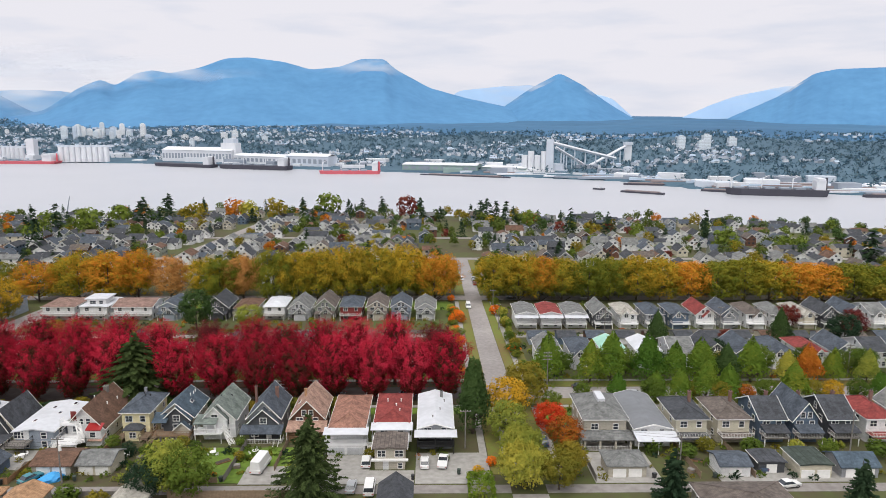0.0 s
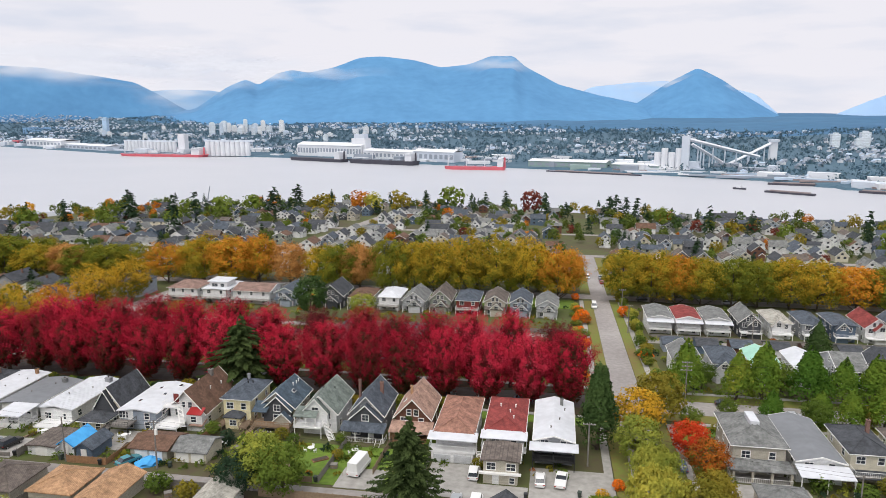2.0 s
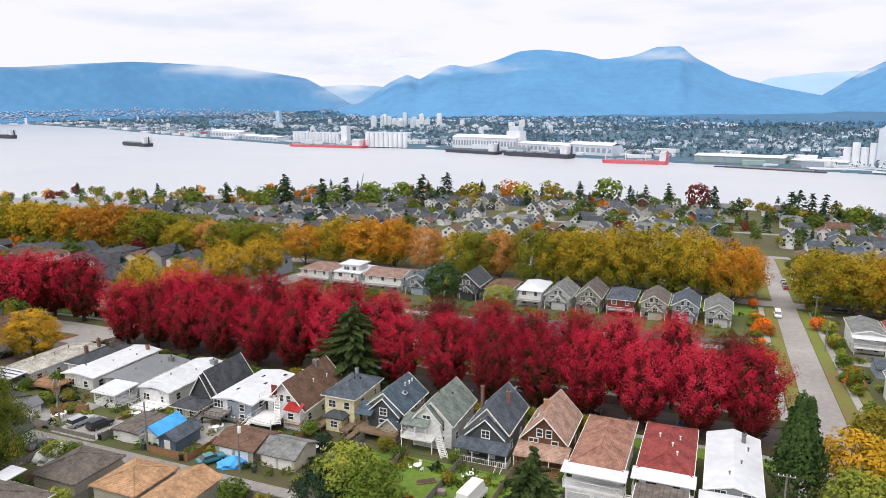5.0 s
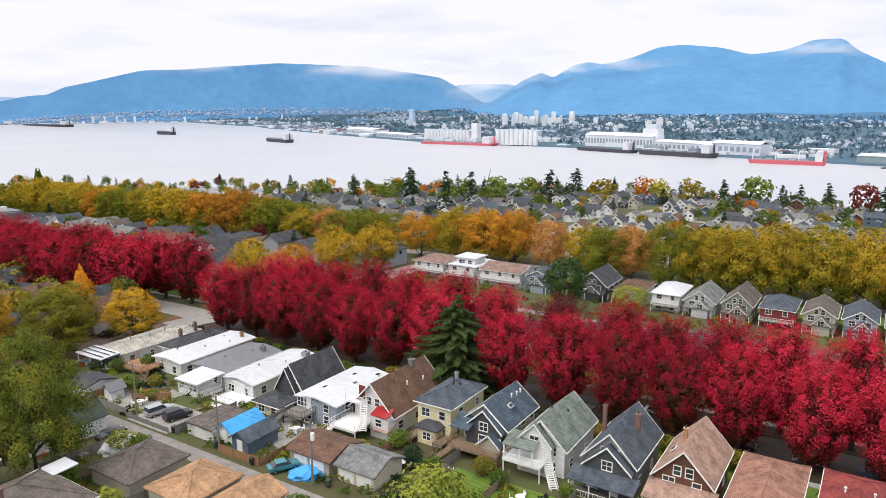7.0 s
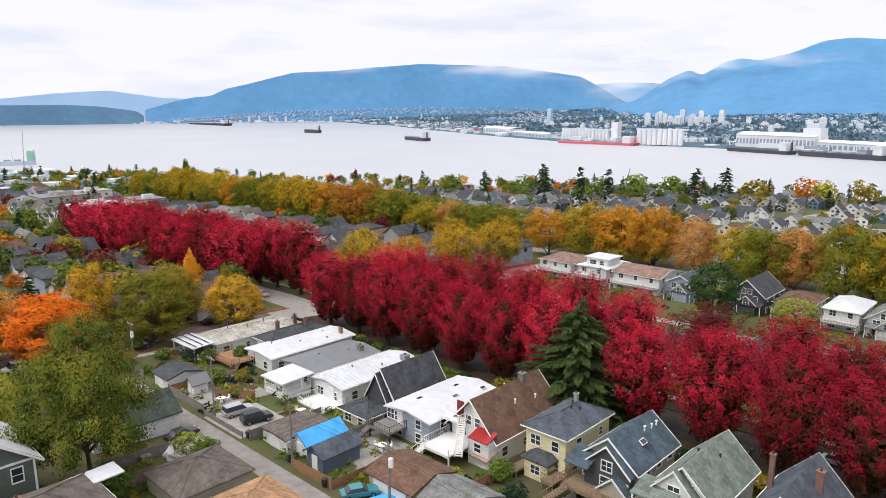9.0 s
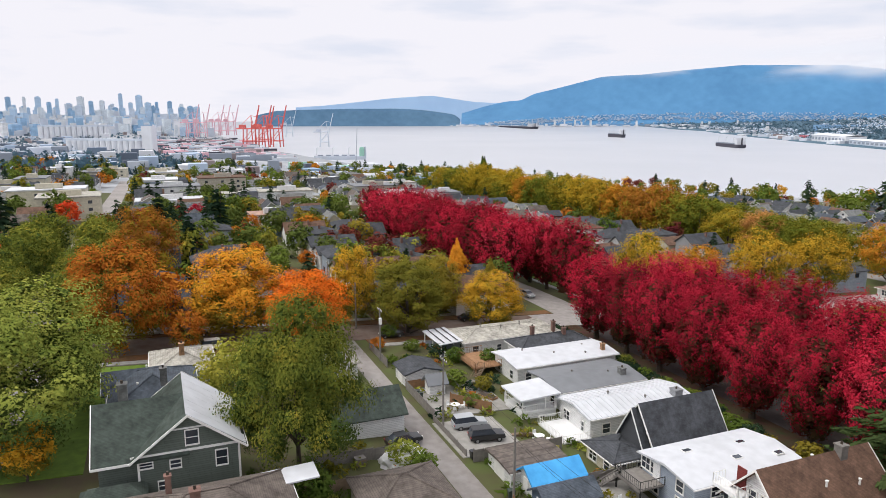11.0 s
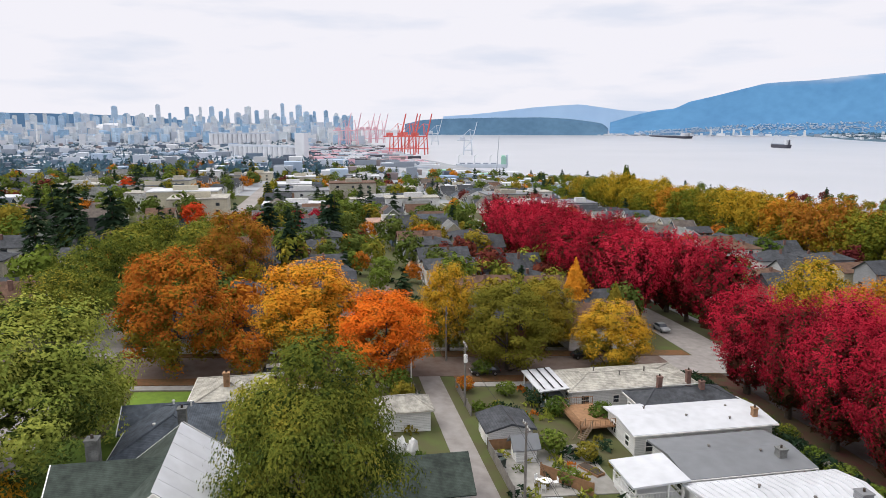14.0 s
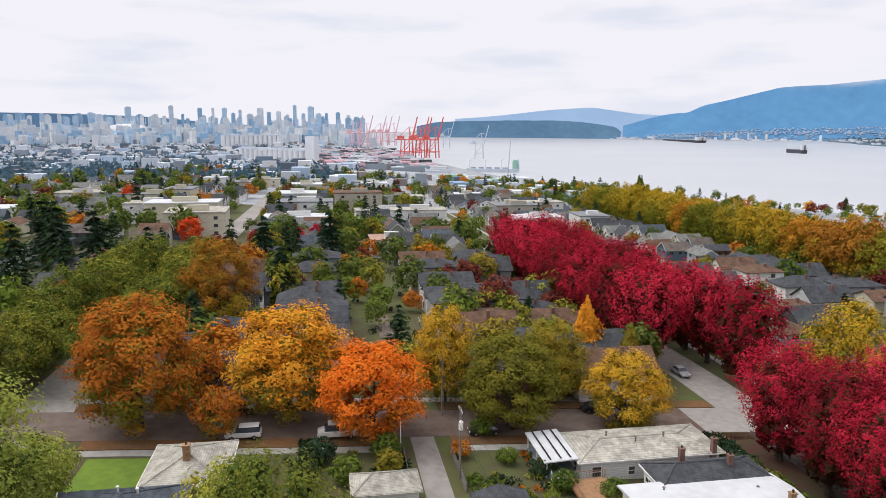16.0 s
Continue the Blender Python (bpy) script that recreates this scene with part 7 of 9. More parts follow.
def terminal(p, q, height, depth, m, label, bays=14):
    x, y, length, turn = span(p, q)
    ob = far_thing("terminal_shed", x, y, SEA + 2, turn, label, "shed")
    block(ob, "wall", -length / 2, length / 2, 0, depth, 0, height, m)
    bm = bmesh.new()
    gable_roof(bm, depth / 2, depth / 2, height, height * 0.2, "x", -length / 2, length / 2, 1.5, 0.8)
    part("roof", bm, M["f_white"], ob)
    for i in range(bays):
        xx = -length / 2 + length * (i + 0.5) / bays
        block(ob, "bay_opening", xx - length / bays * 0.3, xx + length / bays * 0.3, -0.4, 0.2, height * 0.35, height * 0.75, "f_grey")
    return ob


terminal((-655, 1730), (-470, 1670), 30, 45, "f_white", "long white grain terminal with grey bays", 22)
terminal((-465, 1668), (-330, 1600), 20, 40, "f_white", "white waterfront terminal shed", 12)
terminal((-325, 1590), (-225, 1545), 24, 36, "f_pale", "pale waterfront terminal shed", 8)
terminal((-60, 1475), (95, 1440), 13, 60, "f_green", "long low grey-green storage shed", 10)
terminal((105, 1450), (190, 1410), 10, 50, "f_green", "low grey-green storage shed", 6)
terminal((-1700, 2060), (-1500, 1960), 22, 60, "f_white", "white warehouse on the far waterfront", 10)
terminal((-1480, 1950), (-1260, 1830), 14, 50, "f_pale", "pale warehouse on the far waterfront", 10)
ob = far_thing("loading_tower", -500, 1690, SEA + 2, -18, "white square terminal tower", "tower")
block(ob, "shaft", 0, 40, 0, 24, 0, 48, "f_white"), block(ob, "top", 6, 34, 2, 22, 48, 58, "f_pale")
ob = far_thing("cement_works", 225, 1420, SEA + 2, -15, "pale grey cement works with a tall stair tower", "factory")
for i in range(5):
    bm = bmesh.new()
    tube(bm, (-36 + i * 13, 0, 0), (-36 + i * 13, 0, 36 + (i % 2) * 8), 6.2, 6.2, 12)
    part("silo", bm, M["f_white"], ob)
block(ob, "tower", 8, 22, -7, 7, 0, 68, "f_pale"), block(ob, "hall", -50, 40, 10, 36, 0, 18, "f_pale")


def conveyor(p, q, label="white inclined conveyor gallery on trestles"):
    ob = far_thing("conveyor", p[0], p[1], p[2], 0, label, "conveyor")
    a, b = Vector((0, 0, 0)), Vector(q) - Vector(p)
    bm = bmesh.new()
    tube(bm, a, b, 3.2, 3.2, 4)
    part("gallery", bm, M["f_white"], ob)
    for i in range(1, 6):
        c = a.lerp(b, i / 6)
        bm = bmesh.new()
        tube(bm, c, (c.x, c.y, SEA - p[2] + 2), 1.2, 1.6, 4)
        part("trestle", bm, M["f_pale"], ob)


conveyor((245, 1415, 14), (395, 1500, -22)), conveyor((330, 1490, -40), (433, 1556, 4)), conveyor((250, 1412, 5), (330, 1480, -38))
ob = far_thing("conveyor_tower", 436, 1558, SEA + 2, 0, "white conveyor tower with a round cap", "tower")
block(ob, "shaft", -7, 7, -6, 6, 0, 52, "f_white"), block(ob, "cap", -9, 9, -8, 8, 52, 58, "f_pale")


def tower(x, y, w, d, z0, z1, m, label, turn=0, group="distant towers"):
    ob = far_thing("apartment_tower", x, y, z0, turn, label, "tower", group)
    block(ob, "wall", -w / 2, w / 2, -d / 2, d / 2, -12, z1 - z0, m)
    block(ob, "roof_house", -w * 0.28, w * 0.28, -d * 0.28, d * 0.28, z1 - z0, z1 - z0 + w * 0.16, m)
    return ob


for x, y, w, top in ((669, 1884, 19, 14), (722, 1880, 16, 2), (742, 1898, 21, 18), (853, 1994, 22, 8)):
    tower(x, y, w, w * 0.8, gz(x, y), top, "t_pale", "pale apartment tower on the far shore")
for i in range(44):
    a = far_rng2.gauss(24, 1.9) if i < 22 else far_rng2.gauss(21, 7) if i < 34 else far_rng2.uniform(28, 60)
    r = far_rng2.uniform(2700, 2950) if i < 22 else far_rng2.uniform(2200, 2700) if i < 34 else far_rng2.uniform(2900, 3500)
    x, y = -20 - math.sin(radians(a)) * r, 50 + math.cos(radians(a)) * r
    if y < behind_far(x) + 60:
        continue
    g = gz(x, y)
    w = far_rng2.uniform(12, 22)
    tower(x, y, w, w * 0.8, g, g + (far_rng2.uniform(22, 54) if i < 22 else far_rng2.uniform(12, 26)), far_rng2.choice(["t_pale", "t_white", "t_grey", "t_white"]), "pale apartment tower above the far town", far_rng2.uniform(0, 40))
tower(-1800, 2620, 19, 17, gz(-1800, 2620), gz(-1800, 2620) + 68, "t_blue", "tall slim apartment tower above the far town")


def ship(p, q, hull, label, height=9.0, deckload=True, house="f_white", z=SEA):
    """A cargo ship from stern p to bow q."""
    x, y, length, turn = span(p, q)
    ob = far_thing("cargo_ship", x, y, z, turn, label, "ship")
    w = length * 0.07 + 3
    bm = bmesh.new()
    outline = [(-0.5, -0.8), (-0.46, -1), (0.36, -1), (0.45, -0.6), (0.5, 0), (0.45, 0.6), (0.36, 1), (-0.46, 1), (-0.5, 0.8)]
    lo, hi = ([bm.verts.new((u * length * k, s * w * k, zz)) for u, s in outline] for k, zz in ((0.96, -1.0), (1.0, height)))
    bm.faces.new(lo[::-1]), bm.faces.new(hi)
    for i in range(len(outline)):
        j = (i + 1) % len(outline)
        bm.faces.new((lo[i], lo[j], hi[j], hi[i]))
    part("hull", bm, M[hull], ob)
    block(ob, "bridge", -length * 0.46, -length * 0.37, -w * 0.85, w * 0.85, height, height + 14, house), block(ob, "wheelhouse", -length * 0.45, -length * 0.38, -w, w, height + 14, height + 17, house)
    bm = bmesh.new()
    tube(bm, (-length * 0.48, 0, height), (-length * 0.48, 0, height + 18), 2.4, 1.8, 8)
    part("funnel", bm, M[hull], ob)
    for i in range(5 if deckload else 0):
        xx = -length * 0.28 + i * length * 0.15
        block(ob, "hatch", xx, xx + length * 0.1, -w * 0.6, w * 0.6, height, height + 2.2, "f_grey")
        if i % 2 == 0:
            bm = bmesh.new()
            tube(bm, (xx + length * 0.12, 0, height), (xx + length * 0.12, 0, height + 16), 1.0, 0.8, 6), tube(bm, (xx + length * 0.12, 0, height + 15), (xx + length * 0.05, 0, height + 20), 0.6, 0.4, 5)
            part("deck_crane", bm, M["f_white"], ob)


ship((-102, 1418), (-226, 1420), "f_red", "red bulk carrier moored at the far shore", 6.5), ship((-885, 1692), (-1130, 1700), "f_red", "long red ship moored by the silos", 6)
ship((-300, 1508), (-470, 1565), "f_hull", "dark blue-black cargo ship moored at the terminal"), ship((-480, 1572), (-640, 1640), "f_hull", "black cargo ship moored at the terminal", 7, False)
ship((590, 1030), (450, 1062), "f_hull", "large black and rust cargo ship at the eastern dock", 10)
ship((-3420, 2020), (-3740, 1955), "f_hull", "long dark tanker at anchor in the harbour", 12, z=SEA + 8), ship((-2275, 1752), (-2385, 1760), "f_hull", "bulk carrier at anchor in the harbour", 12), ship((-1462, 1530), (-1606, 1580), "f_hull", "bulk carrier at anchor in the harbour", 9)
ship((-1384, 478), (-1408, 378), "f_pale", "white and pale green ship moored at the western docks", 7, True, "mint", SEA)
for p, q, hgt in (((333, 1206), (405, 1188), 3), ((298, 1088), (352, 1049), 2.5), ((-20, 1400), (150, 1330), 2), ((640, 1020), (760, 1015), 4), ((430, 1105), (465, 1085), 3)):
    x, y, length, turn = span(p, q)
    ob = far_thing("barge", x, y, SEA, turn, "low dark barge on the water", "barge")
    block(ob, "hull", -length / 2, length / 2, -5, 5, -0.5, hgt, "f_hull"), block(ob, "cargo", -length * 0.4, length * 0.4, -3.5, 3.5, hgt, hgt + 1.5, "f_brown")
ob = far_thing("tugboat", 270, 1121, SEA, 150, "small dark tugboat on the grey water", "boat")
block(ob, "hull", -9, 9, -3, 3, -0.5, 2.5, "f_hull"), block(ob, "cabin", -3, 4, -2, 2, 2.5, 6, "f_white")
# low sheds and yards along the far waterfront
v, spots = [], []
for i in range(230):
    x = far_rng2.uniform(-3300, 1300)
    y = behind_far(x) + far_rng2.uniform(18, 190)
    w, d, hgt = far_rng2.uniform(14, 60), far_rng2.uniform(10, 26), far_rng2.uniform(4, 13)
    spots.append((x, y, gz(x, y) - 2, w, d, hgt, far_rng2.choice(["f_white", "f_pale", "f_white", "f_grey", "f_brown", "f_green", "f_red"] if i % 9 == 0 else ["f_white", "f_pale", "f_white", "f_grey"]), far_rng2.uniform(-0.5, 0.1)))


def blocks(name, spots, label, category):
    """Plain far buildings joined into one mesh."""
    mats = sorted({s[6] for s in spots})
    v, f, mi = [], [], []
    for x, y, z, w, d, hgt, m, a in spots:
        c, s = math.cos(a), math.sin(a)
        n = len(v)
        v += [(x + u * c - k * s, y + u * s + k * c, zz) for zz in (z, z + hgt) for u, k in ((-w / 2, -d / 2), (w / 2, -d / 2), (w / 2, d / 2), (-w / 2, d / 2))]
        f += [(n, n + 1, n + 5, n + 4), (n + 1, n + 2, n + 6, n + 5), (n + 2, n + 3, n + 7, n + 6), (n + 3, n, n + 4, n + 7), (n + 4, n + 5, n + 6, n + 7)]
        mi += [mats.index(m)] * 5
    me = arrays_mesh(name, v, f, M[mats[0]])
    for m in mats[1:]:
        me.materials.append(M[m])
    me.polygons.foreach_set("material_index", np.array(mi, dtype=np.int32))
    return tagged(new(name, me), label, category, kind="stuff")


for i in range(120):
    # timber yards and quays east of the cement works
    x = far_rng2.uniform(120, 1150)
    y = behind_far(x) + far_rng2.uniform(4, 120)
    spots.append((x, y, gz(x, y) - 1, far_rng2.uniform(24, 100), far_rng2.uniform(4, 10), far_rng2.uniform(2.0, 4.5), far_rng2.choice(["f_pale", "f_brown", "f_white", "f_grey", "f_brown", "f_skin"]), far_rng2.uniform(-0.45, -0.1)))
blocks("waterfront_sheds", spots, "low pale sheds and yards along the far waterfront", "sheds")
# pale houses high on the western mountain slope
spots = []
W_RIDGE = [(64.1, 87), (60.2, 167), (55.0, 271), (45.2, 327), (38.3, 310), (32.5, 239), (29.3, 87)]
for i in range(1900):
    a = far_rng2.uniform(31, 64)
    r = far_rng2.choice((3990, 3940, 3900)) + far_rng2.gauss(0, 14) if i % 3 else far_rng2.uniform(3640, 3950)
    f = (r - 3600) / 1100
    c = lerp_list(-a, [(-p[0], p[1]) for p in W_RIDGE])
    z = -50 + (c + 50) * (0.3 * f + 0.7 * max(f, 0) ** 1.5)
    spots.append((-20 - math.sin(radians(a)) * (4292 + f * 400), 50 + math.cos(radians(a)) * (4292 + f * 400), z - 2, far_rng2.uniform(3, 11), 5, far_rng2.uniform(3, 5.5), far_rng2.choice(["f_skin", "f_haze", "f_pale"]), radians(a)))
blocks("mountainside_houses", spots, "bands of tiny pale houses high on the mountain slope", "houses")
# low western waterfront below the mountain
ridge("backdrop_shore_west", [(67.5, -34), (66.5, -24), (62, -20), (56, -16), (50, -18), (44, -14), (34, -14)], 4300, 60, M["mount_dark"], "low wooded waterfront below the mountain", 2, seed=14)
spots = []
for i in range(190):
    a, r = far_rng2.uniform(34, 67), far_rng2.uniform(4180, 4240)
    spots.append((-20 - math.sin(radians(a)) * r, 50 + math.cos(radians(a)) * r, SEA + 18, far_rng2.uniform(8, 46), 12, far_rng2.uniform(3, 8) + (9 if i % 8 == 0 else 0), far_rng2.choice(["f_white", "f_white", "f_pale", "f_haze", "f_grey"]), radians(a)))
for i in range(9):
    a, r = far_rng2.choice((51, 47, 58)) + far_rng2.gauss(0, 1.0), far_rng2.uniform(4245, 4260)
    spots.append((-20 - math.sin(radians(a)) * r, 50 + math.cos(radians(a)) * r, SEA + 18, far_rng2.uniform(8, 13), 10, far_rng2.uniform(22, 44), "t_white", radians(a)))
blocks("western_waterfront", spots, "pale sheds and towers along the western waterfront", "buildings")
# wooded park peninsula
# forest colour with distance haze mixed in
M["park"] = mat("hazed_park_forest", (0.1, 0.2, 0.31), (0.075, 0.155, 0.25), 0.03, 0.95, 0.0, big=0.3)
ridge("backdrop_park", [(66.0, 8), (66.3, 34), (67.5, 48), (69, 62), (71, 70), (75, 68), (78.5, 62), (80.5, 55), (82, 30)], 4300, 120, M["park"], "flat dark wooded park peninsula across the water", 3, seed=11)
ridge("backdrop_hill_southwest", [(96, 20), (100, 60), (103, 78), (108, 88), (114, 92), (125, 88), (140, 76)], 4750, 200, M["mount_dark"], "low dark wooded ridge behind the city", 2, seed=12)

# ---- western harbour and city ----
def crane(x, y, z, turn, scale, m, label, raised=True):
    """A ship-to-shore container crane with its boom raised."""
    ob = far_thing("container_crane", x, y, z, turn, label, "crane", "container cranes")
    k = scale
    for sx in (-14, 14):
        for sy in (-12, 12):
            bm = bmesh.new()
            tube(bm, (sx * k, sy * k, 0), (sx * 0.8 * k, sy * k, 48 * k), 1.7 * k, 1.4 * k, 4)
            part("leg", bm, M[m], ob)
    for sy in (-12, 12):
        bm = bmesh.new()
        tube(bm, (-16 * k, sy * k, 16 * k), (16 * k, sy * k, 16 * k), 1.2 * k, 1.2 * k, 4), tube(bm, (-14 * k, sy * k, 16 * k), (13 * k, sy * k, 46 * k), 0.7 * k, 0.7 * k, 4)
        part("portal_beam", bm, M[m], ob)
    bm = bmesh.new()
    for sy in (-3.5, 3.5):
        tube(bm, (-34 * k, sy * k, 48 * k), (15 * k, sy * k, 48 * k), 1.5 * k, 1.5 * k, 4)
    part("girder", bm, M[m], ob)
    bm = bmesh.new()
    tip = (30, 0, 108) if raised else (66, 0, 48)
    for sy in (-3.5, 3.5):
        tube(bm, (15 * k, sy * k, 48 * k), (tip[0] * k, sy * k * 0.5, tip[2] * k), 1.4 * k, 0.9 * k, 4)
    part("boom", bm, M[m], ob)
    bm = bmesh.new()
    for sy in (-8, 8):
        tube(bm, (11 * k, sy * k, 46 * k), (6 * k, 0, 82 * k), 1.1 * k, 0.8 * k, 4)
    tube(bm, (6 * k, 0, 82 * k), (-30 * k, 0, 49 * k), 0.6 * k, 0.6 * k, 4), tube(bm, (6 * k, 0, 82 * k), ((tip[0] + 15) / 2 * k, 0, (tip[2] + 48) / 2 * k), 0.5 * k, 0.5 * k, 4)
    part("mast", bm, M[m], ob)
    block(ob, "machinery_house", -26 * k, -10 * k, -5 * k, 5 * k, 50 * k, 58 * k, m)
    return ob


for x, y in ((-1905, 318), (-1880, 345), (-1890, 384), (-2010, 372)):
    crane(x, y, SEA + 4, 60, 0.98, "f_orange", "orange-red container crane with a raised boom")
for x, y in ((-2700, 215), (-2680, 250), (-2900, 318), (-2940, 345), (-2900, 372)):
    crane(x, y, SEA + 6, 70, 1.08, "f_pink", "hazy red container crane with a raised boom")
for x, y, s in ((-1850, 500, 0.8), (-2700, 560, 0.9)):
    crane(x, y, SEA + 4, 80, s, "f_pale", "pale grey dock crane")
silos((-1482, -58), (-1386, 74), 41, 6.0, 1, "long row of white concrete grain silos in the harbour", SEA + 4)
silos((-2640, -255), (-2640, -40), 50, 8, 0, "long row of grey concrete grain silos", gz(-2640, -150) - 8)
# slim lattice cranes standing by the near shore
def slim_crane(x, y, z, top, lean, label):
    ob = far_thing("mobile_crane", x, y, z, 0, label, "crane")
    block(ob, "carrier", -3, 3, -1.5, 1.5, 0, 2.4, "f_grey")
    bm = bmesh.new()
    tip = (lean, 0, top)
    for a, b in ((-0.5, -0.5), (0.5, -0.5), (0.5, 0.5), (-0.5, 0.5)):
        tube(bm, (a, b, 2), (tip[0] + a * 0.3, b * 0.3, tip[2]), 0.16, 0.12, 4)
    for i in range(12):
        f, g = i / 12, (i + 1) / 12
        tube(bm, (lean * f - 0.5 * (1 - f), -0.4, 2 + (top - 2) * f), (lean * g + 0.5 * (1 - g), 0.4, 2 + (top - 2) * g), 0.09, 0.09, 3)
    part("boom", bm, M["f_grey"], ob)


slim_crane(-383, 736, gz(-383, 736), 23, 5, "slim grey lattice crane standing by the near shore")
slim_crane(-1230, 415, SEA + 4, 60, 12, "slim pale lattice crane at the western docks")
# container stacks, sheds and low city blocks
spots = []
for i in range(520):
    x = far_rng2.uniform(-2350, -1300)
    y = far_rng2.uniform(90, min(330, lerp_list(x, NEAR_SHORE) - 4))
    spots.append((x, y, gz(x, y) - 1, far_rng2.uniform(6, 16), far_rng2.uniform(12, 40), far_rng2.uniform(3, 13), far_rng2.choice(["f_white", "f_pale", "f_grey", "f_white", "f_hull", "f_pink", "f_brown"]), far_rng2.uniform(-0.1, 0.1)))
for i in range(2600):
    x = -700 - far_rng2.random() ** 0.9 * 3000
    y = far_rng2.uniform(-2600, 250 if x < -1500 else 330) * min(1, 0.25 + (-x - 700) / 2200) if x < -1000 else far_rng2.uniform(-700, 330)
    big = far_rng2.random() < 0.14
    hgt = far_rng2.uniform(5, 14) * (1.6 if big else 1)
    spots.append((x, y, gz(x, y) - 2, far_rng2.uniform(7, 18) * (2.2 if big and x < -1200 else 1), far_rng2.uniform(8, 20) * (2 if big and x < -1200 else 1), hgt * 0.85, far_rng2.choice(["f_white", "f_pale", "f_grey", "f_grey", "f_skin", "f_white", "f_roof", "f_brown", "f_pale", "f_white", "f_dark", "f_haze"]), far_rng2.choice([0, 0, 0.2])))
for i in range(900):
    a, r = far_rng2.uniform(82, 116), far_rng2.uniform(2700, 3950)
    x, y = -58 - math.sin(radians(a)) * r, 106 + math.cos(radians(a)) * r
    if y < lerp_list(x, NEAR_SHORE) - 30:
        spots.append((x, y, gz(x, y) - 3, far_rng2.uniform(12, 34), far_rng2.uniform(12, 30), far_rng2.uniform(14, 40) + (24 if i % 6 == 0 else 0), far_rng2.choice(["t_pale", "t_white", "t_grey", "t_blue", "t_dark", "f_white", "f_pale"]), radians(a) + far_rng2.uniform(-0.5, 0.5)))
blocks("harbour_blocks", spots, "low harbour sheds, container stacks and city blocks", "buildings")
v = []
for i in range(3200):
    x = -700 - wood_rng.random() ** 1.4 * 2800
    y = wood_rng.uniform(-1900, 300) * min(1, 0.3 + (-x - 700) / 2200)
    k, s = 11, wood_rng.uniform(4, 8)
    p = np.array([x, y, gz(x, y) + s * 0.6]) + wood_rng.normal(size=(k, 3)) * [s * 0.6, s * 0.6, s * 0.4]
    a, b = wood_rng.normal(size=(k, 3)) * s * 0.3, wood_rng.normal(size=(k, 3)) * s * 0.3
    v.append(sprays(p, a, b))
tagged(new("city_trees", leaf_mesh("city_trees", np.concatenate(v), M["hazed_wood"])), "dark trees scattered between the city blocks", "trees", kind="stuff")
# flat-roofed apartment and shop buildings beyond the western gardens
def apartment(x, y, w, d, floors, wall, cover, turn, label):
    ob = far_thing("apartment_building", x, y, gz(x, y), turn, label, "building", "western apartment buildings")
    hgt = floors * 2.9 + 0.6
    block(ob, "wall", -w / 2, w / 2, -d / 2, d / 2, -2.5, hgt, wall)
    block(ob, "roof", -w / 2 - 0.3, w / 2 + 0.3, -d / 2 - 0.3, d / 2 + 0.3, hgt, hgt + 0.5, cover)
    block(ob, "stair_head", w * 0.1, w * 0.28, -d * 0.15, d * 0.2, hgt + 0.5, hgt + 2.6, wall)
    for f in range(floors):
        for i in range(max(2, int(d / 7))):
            mid_window(ob, w / 2 + 0.03, -d / 2 + (i + 0.5) * d / max(2, int(d / 7)), f * 2.9 + 1.0, 90)


apt_rng = random.Random(77)
KNOWN = [(-363, 94, 14, 28, 2, "w_white", "membrane"), (-412, 96, 16, 27, 3, "w_white", "membrane_grey"), (-378, 45, 15, 30, 3, "w_cream", "membrane"), (-404, 26, 14, 24, 2, "w_white", "sh_cream"), (-455, 124, 16, 26, 4, "w_beige", "sh_brown"), (-300, 128, 12, 14, 2, "w_white", "sh_pink")]
for x, y, w, d, floors, wall, cover in KNOWN:
    apartment(x, y, w, d, floors, wall, cover, 0, "pale flat-roofed apartment building among trees")
for i in range(30):
    x, y = apt_rng.uniform(-700, -330), apt_rng.choice((96, 140, 152, 206, 216, 246, 330, 50, 20, -30)) + apt_rng.uniform(-7, 7)
    if any(math.dist((x, y), k[:2]) < 30 for k in KNOWN):
        continue
    wall = apt_rng.choice(["w_white", "w_white", "w_cream", "w_beige", "w_light", "w_white", "w_cream"])
    apartment(x, y, apt_rng.uniform(12, 20), apt_rng.uniform(14, 30), apt_rng.choice((2, 3, 3)), wall, apt_rng.choice(["membrane", "membrane_grey", "membrane", "sh_cream"]), apt_rng.uniform(-3, 3), "pale flat-roofed apartment building among trees")
# dock sheds below the cranes
spots = []
for i in range(46):
    x = apt_rng.uniform(-1080, -640)
    y = min(lerp_list(x, NEAR_SHORE) - 12, 250 + apt_rng.uniform(0, 150))
    spots.append((x, y, gz(x, y) - 1, apt_rng.uniform(8, 24), apt_rng.uniform(8, 26), apt_rng.uniform(4, 10), apt_rng.choice(["f_white", "f_pale", "f_grey", "mint", "f_white", "f_blue"]), apt_rng.uniform(-0.2, 0.2)))
blocks("dock_sheds", spots, "low pale sheds on the docks beyond the gardens", "sheds")
# downtown
SKY = [(28, 207), (62, 212), (95, 208), (115, 203), (150, 206), (170, 200), (195, 205), (235, 185), (255, 203), (282, 202), (310, 180), (330, 200), (360, 185), (383, 184), (403, 184), (418, 196), (430, 188), (447, 199), (465, 183), (480, 193), (497, 191), (512, 199), (525, 174), (540, 196), (553, 178), (566, 196), (580, 194), (600, 192), (618, 199), (632, 204)]
towers = SKY + [(far_rng2.uniform(0, 650), far_rng2.uniform(202, 217)) for _ in range(84)]
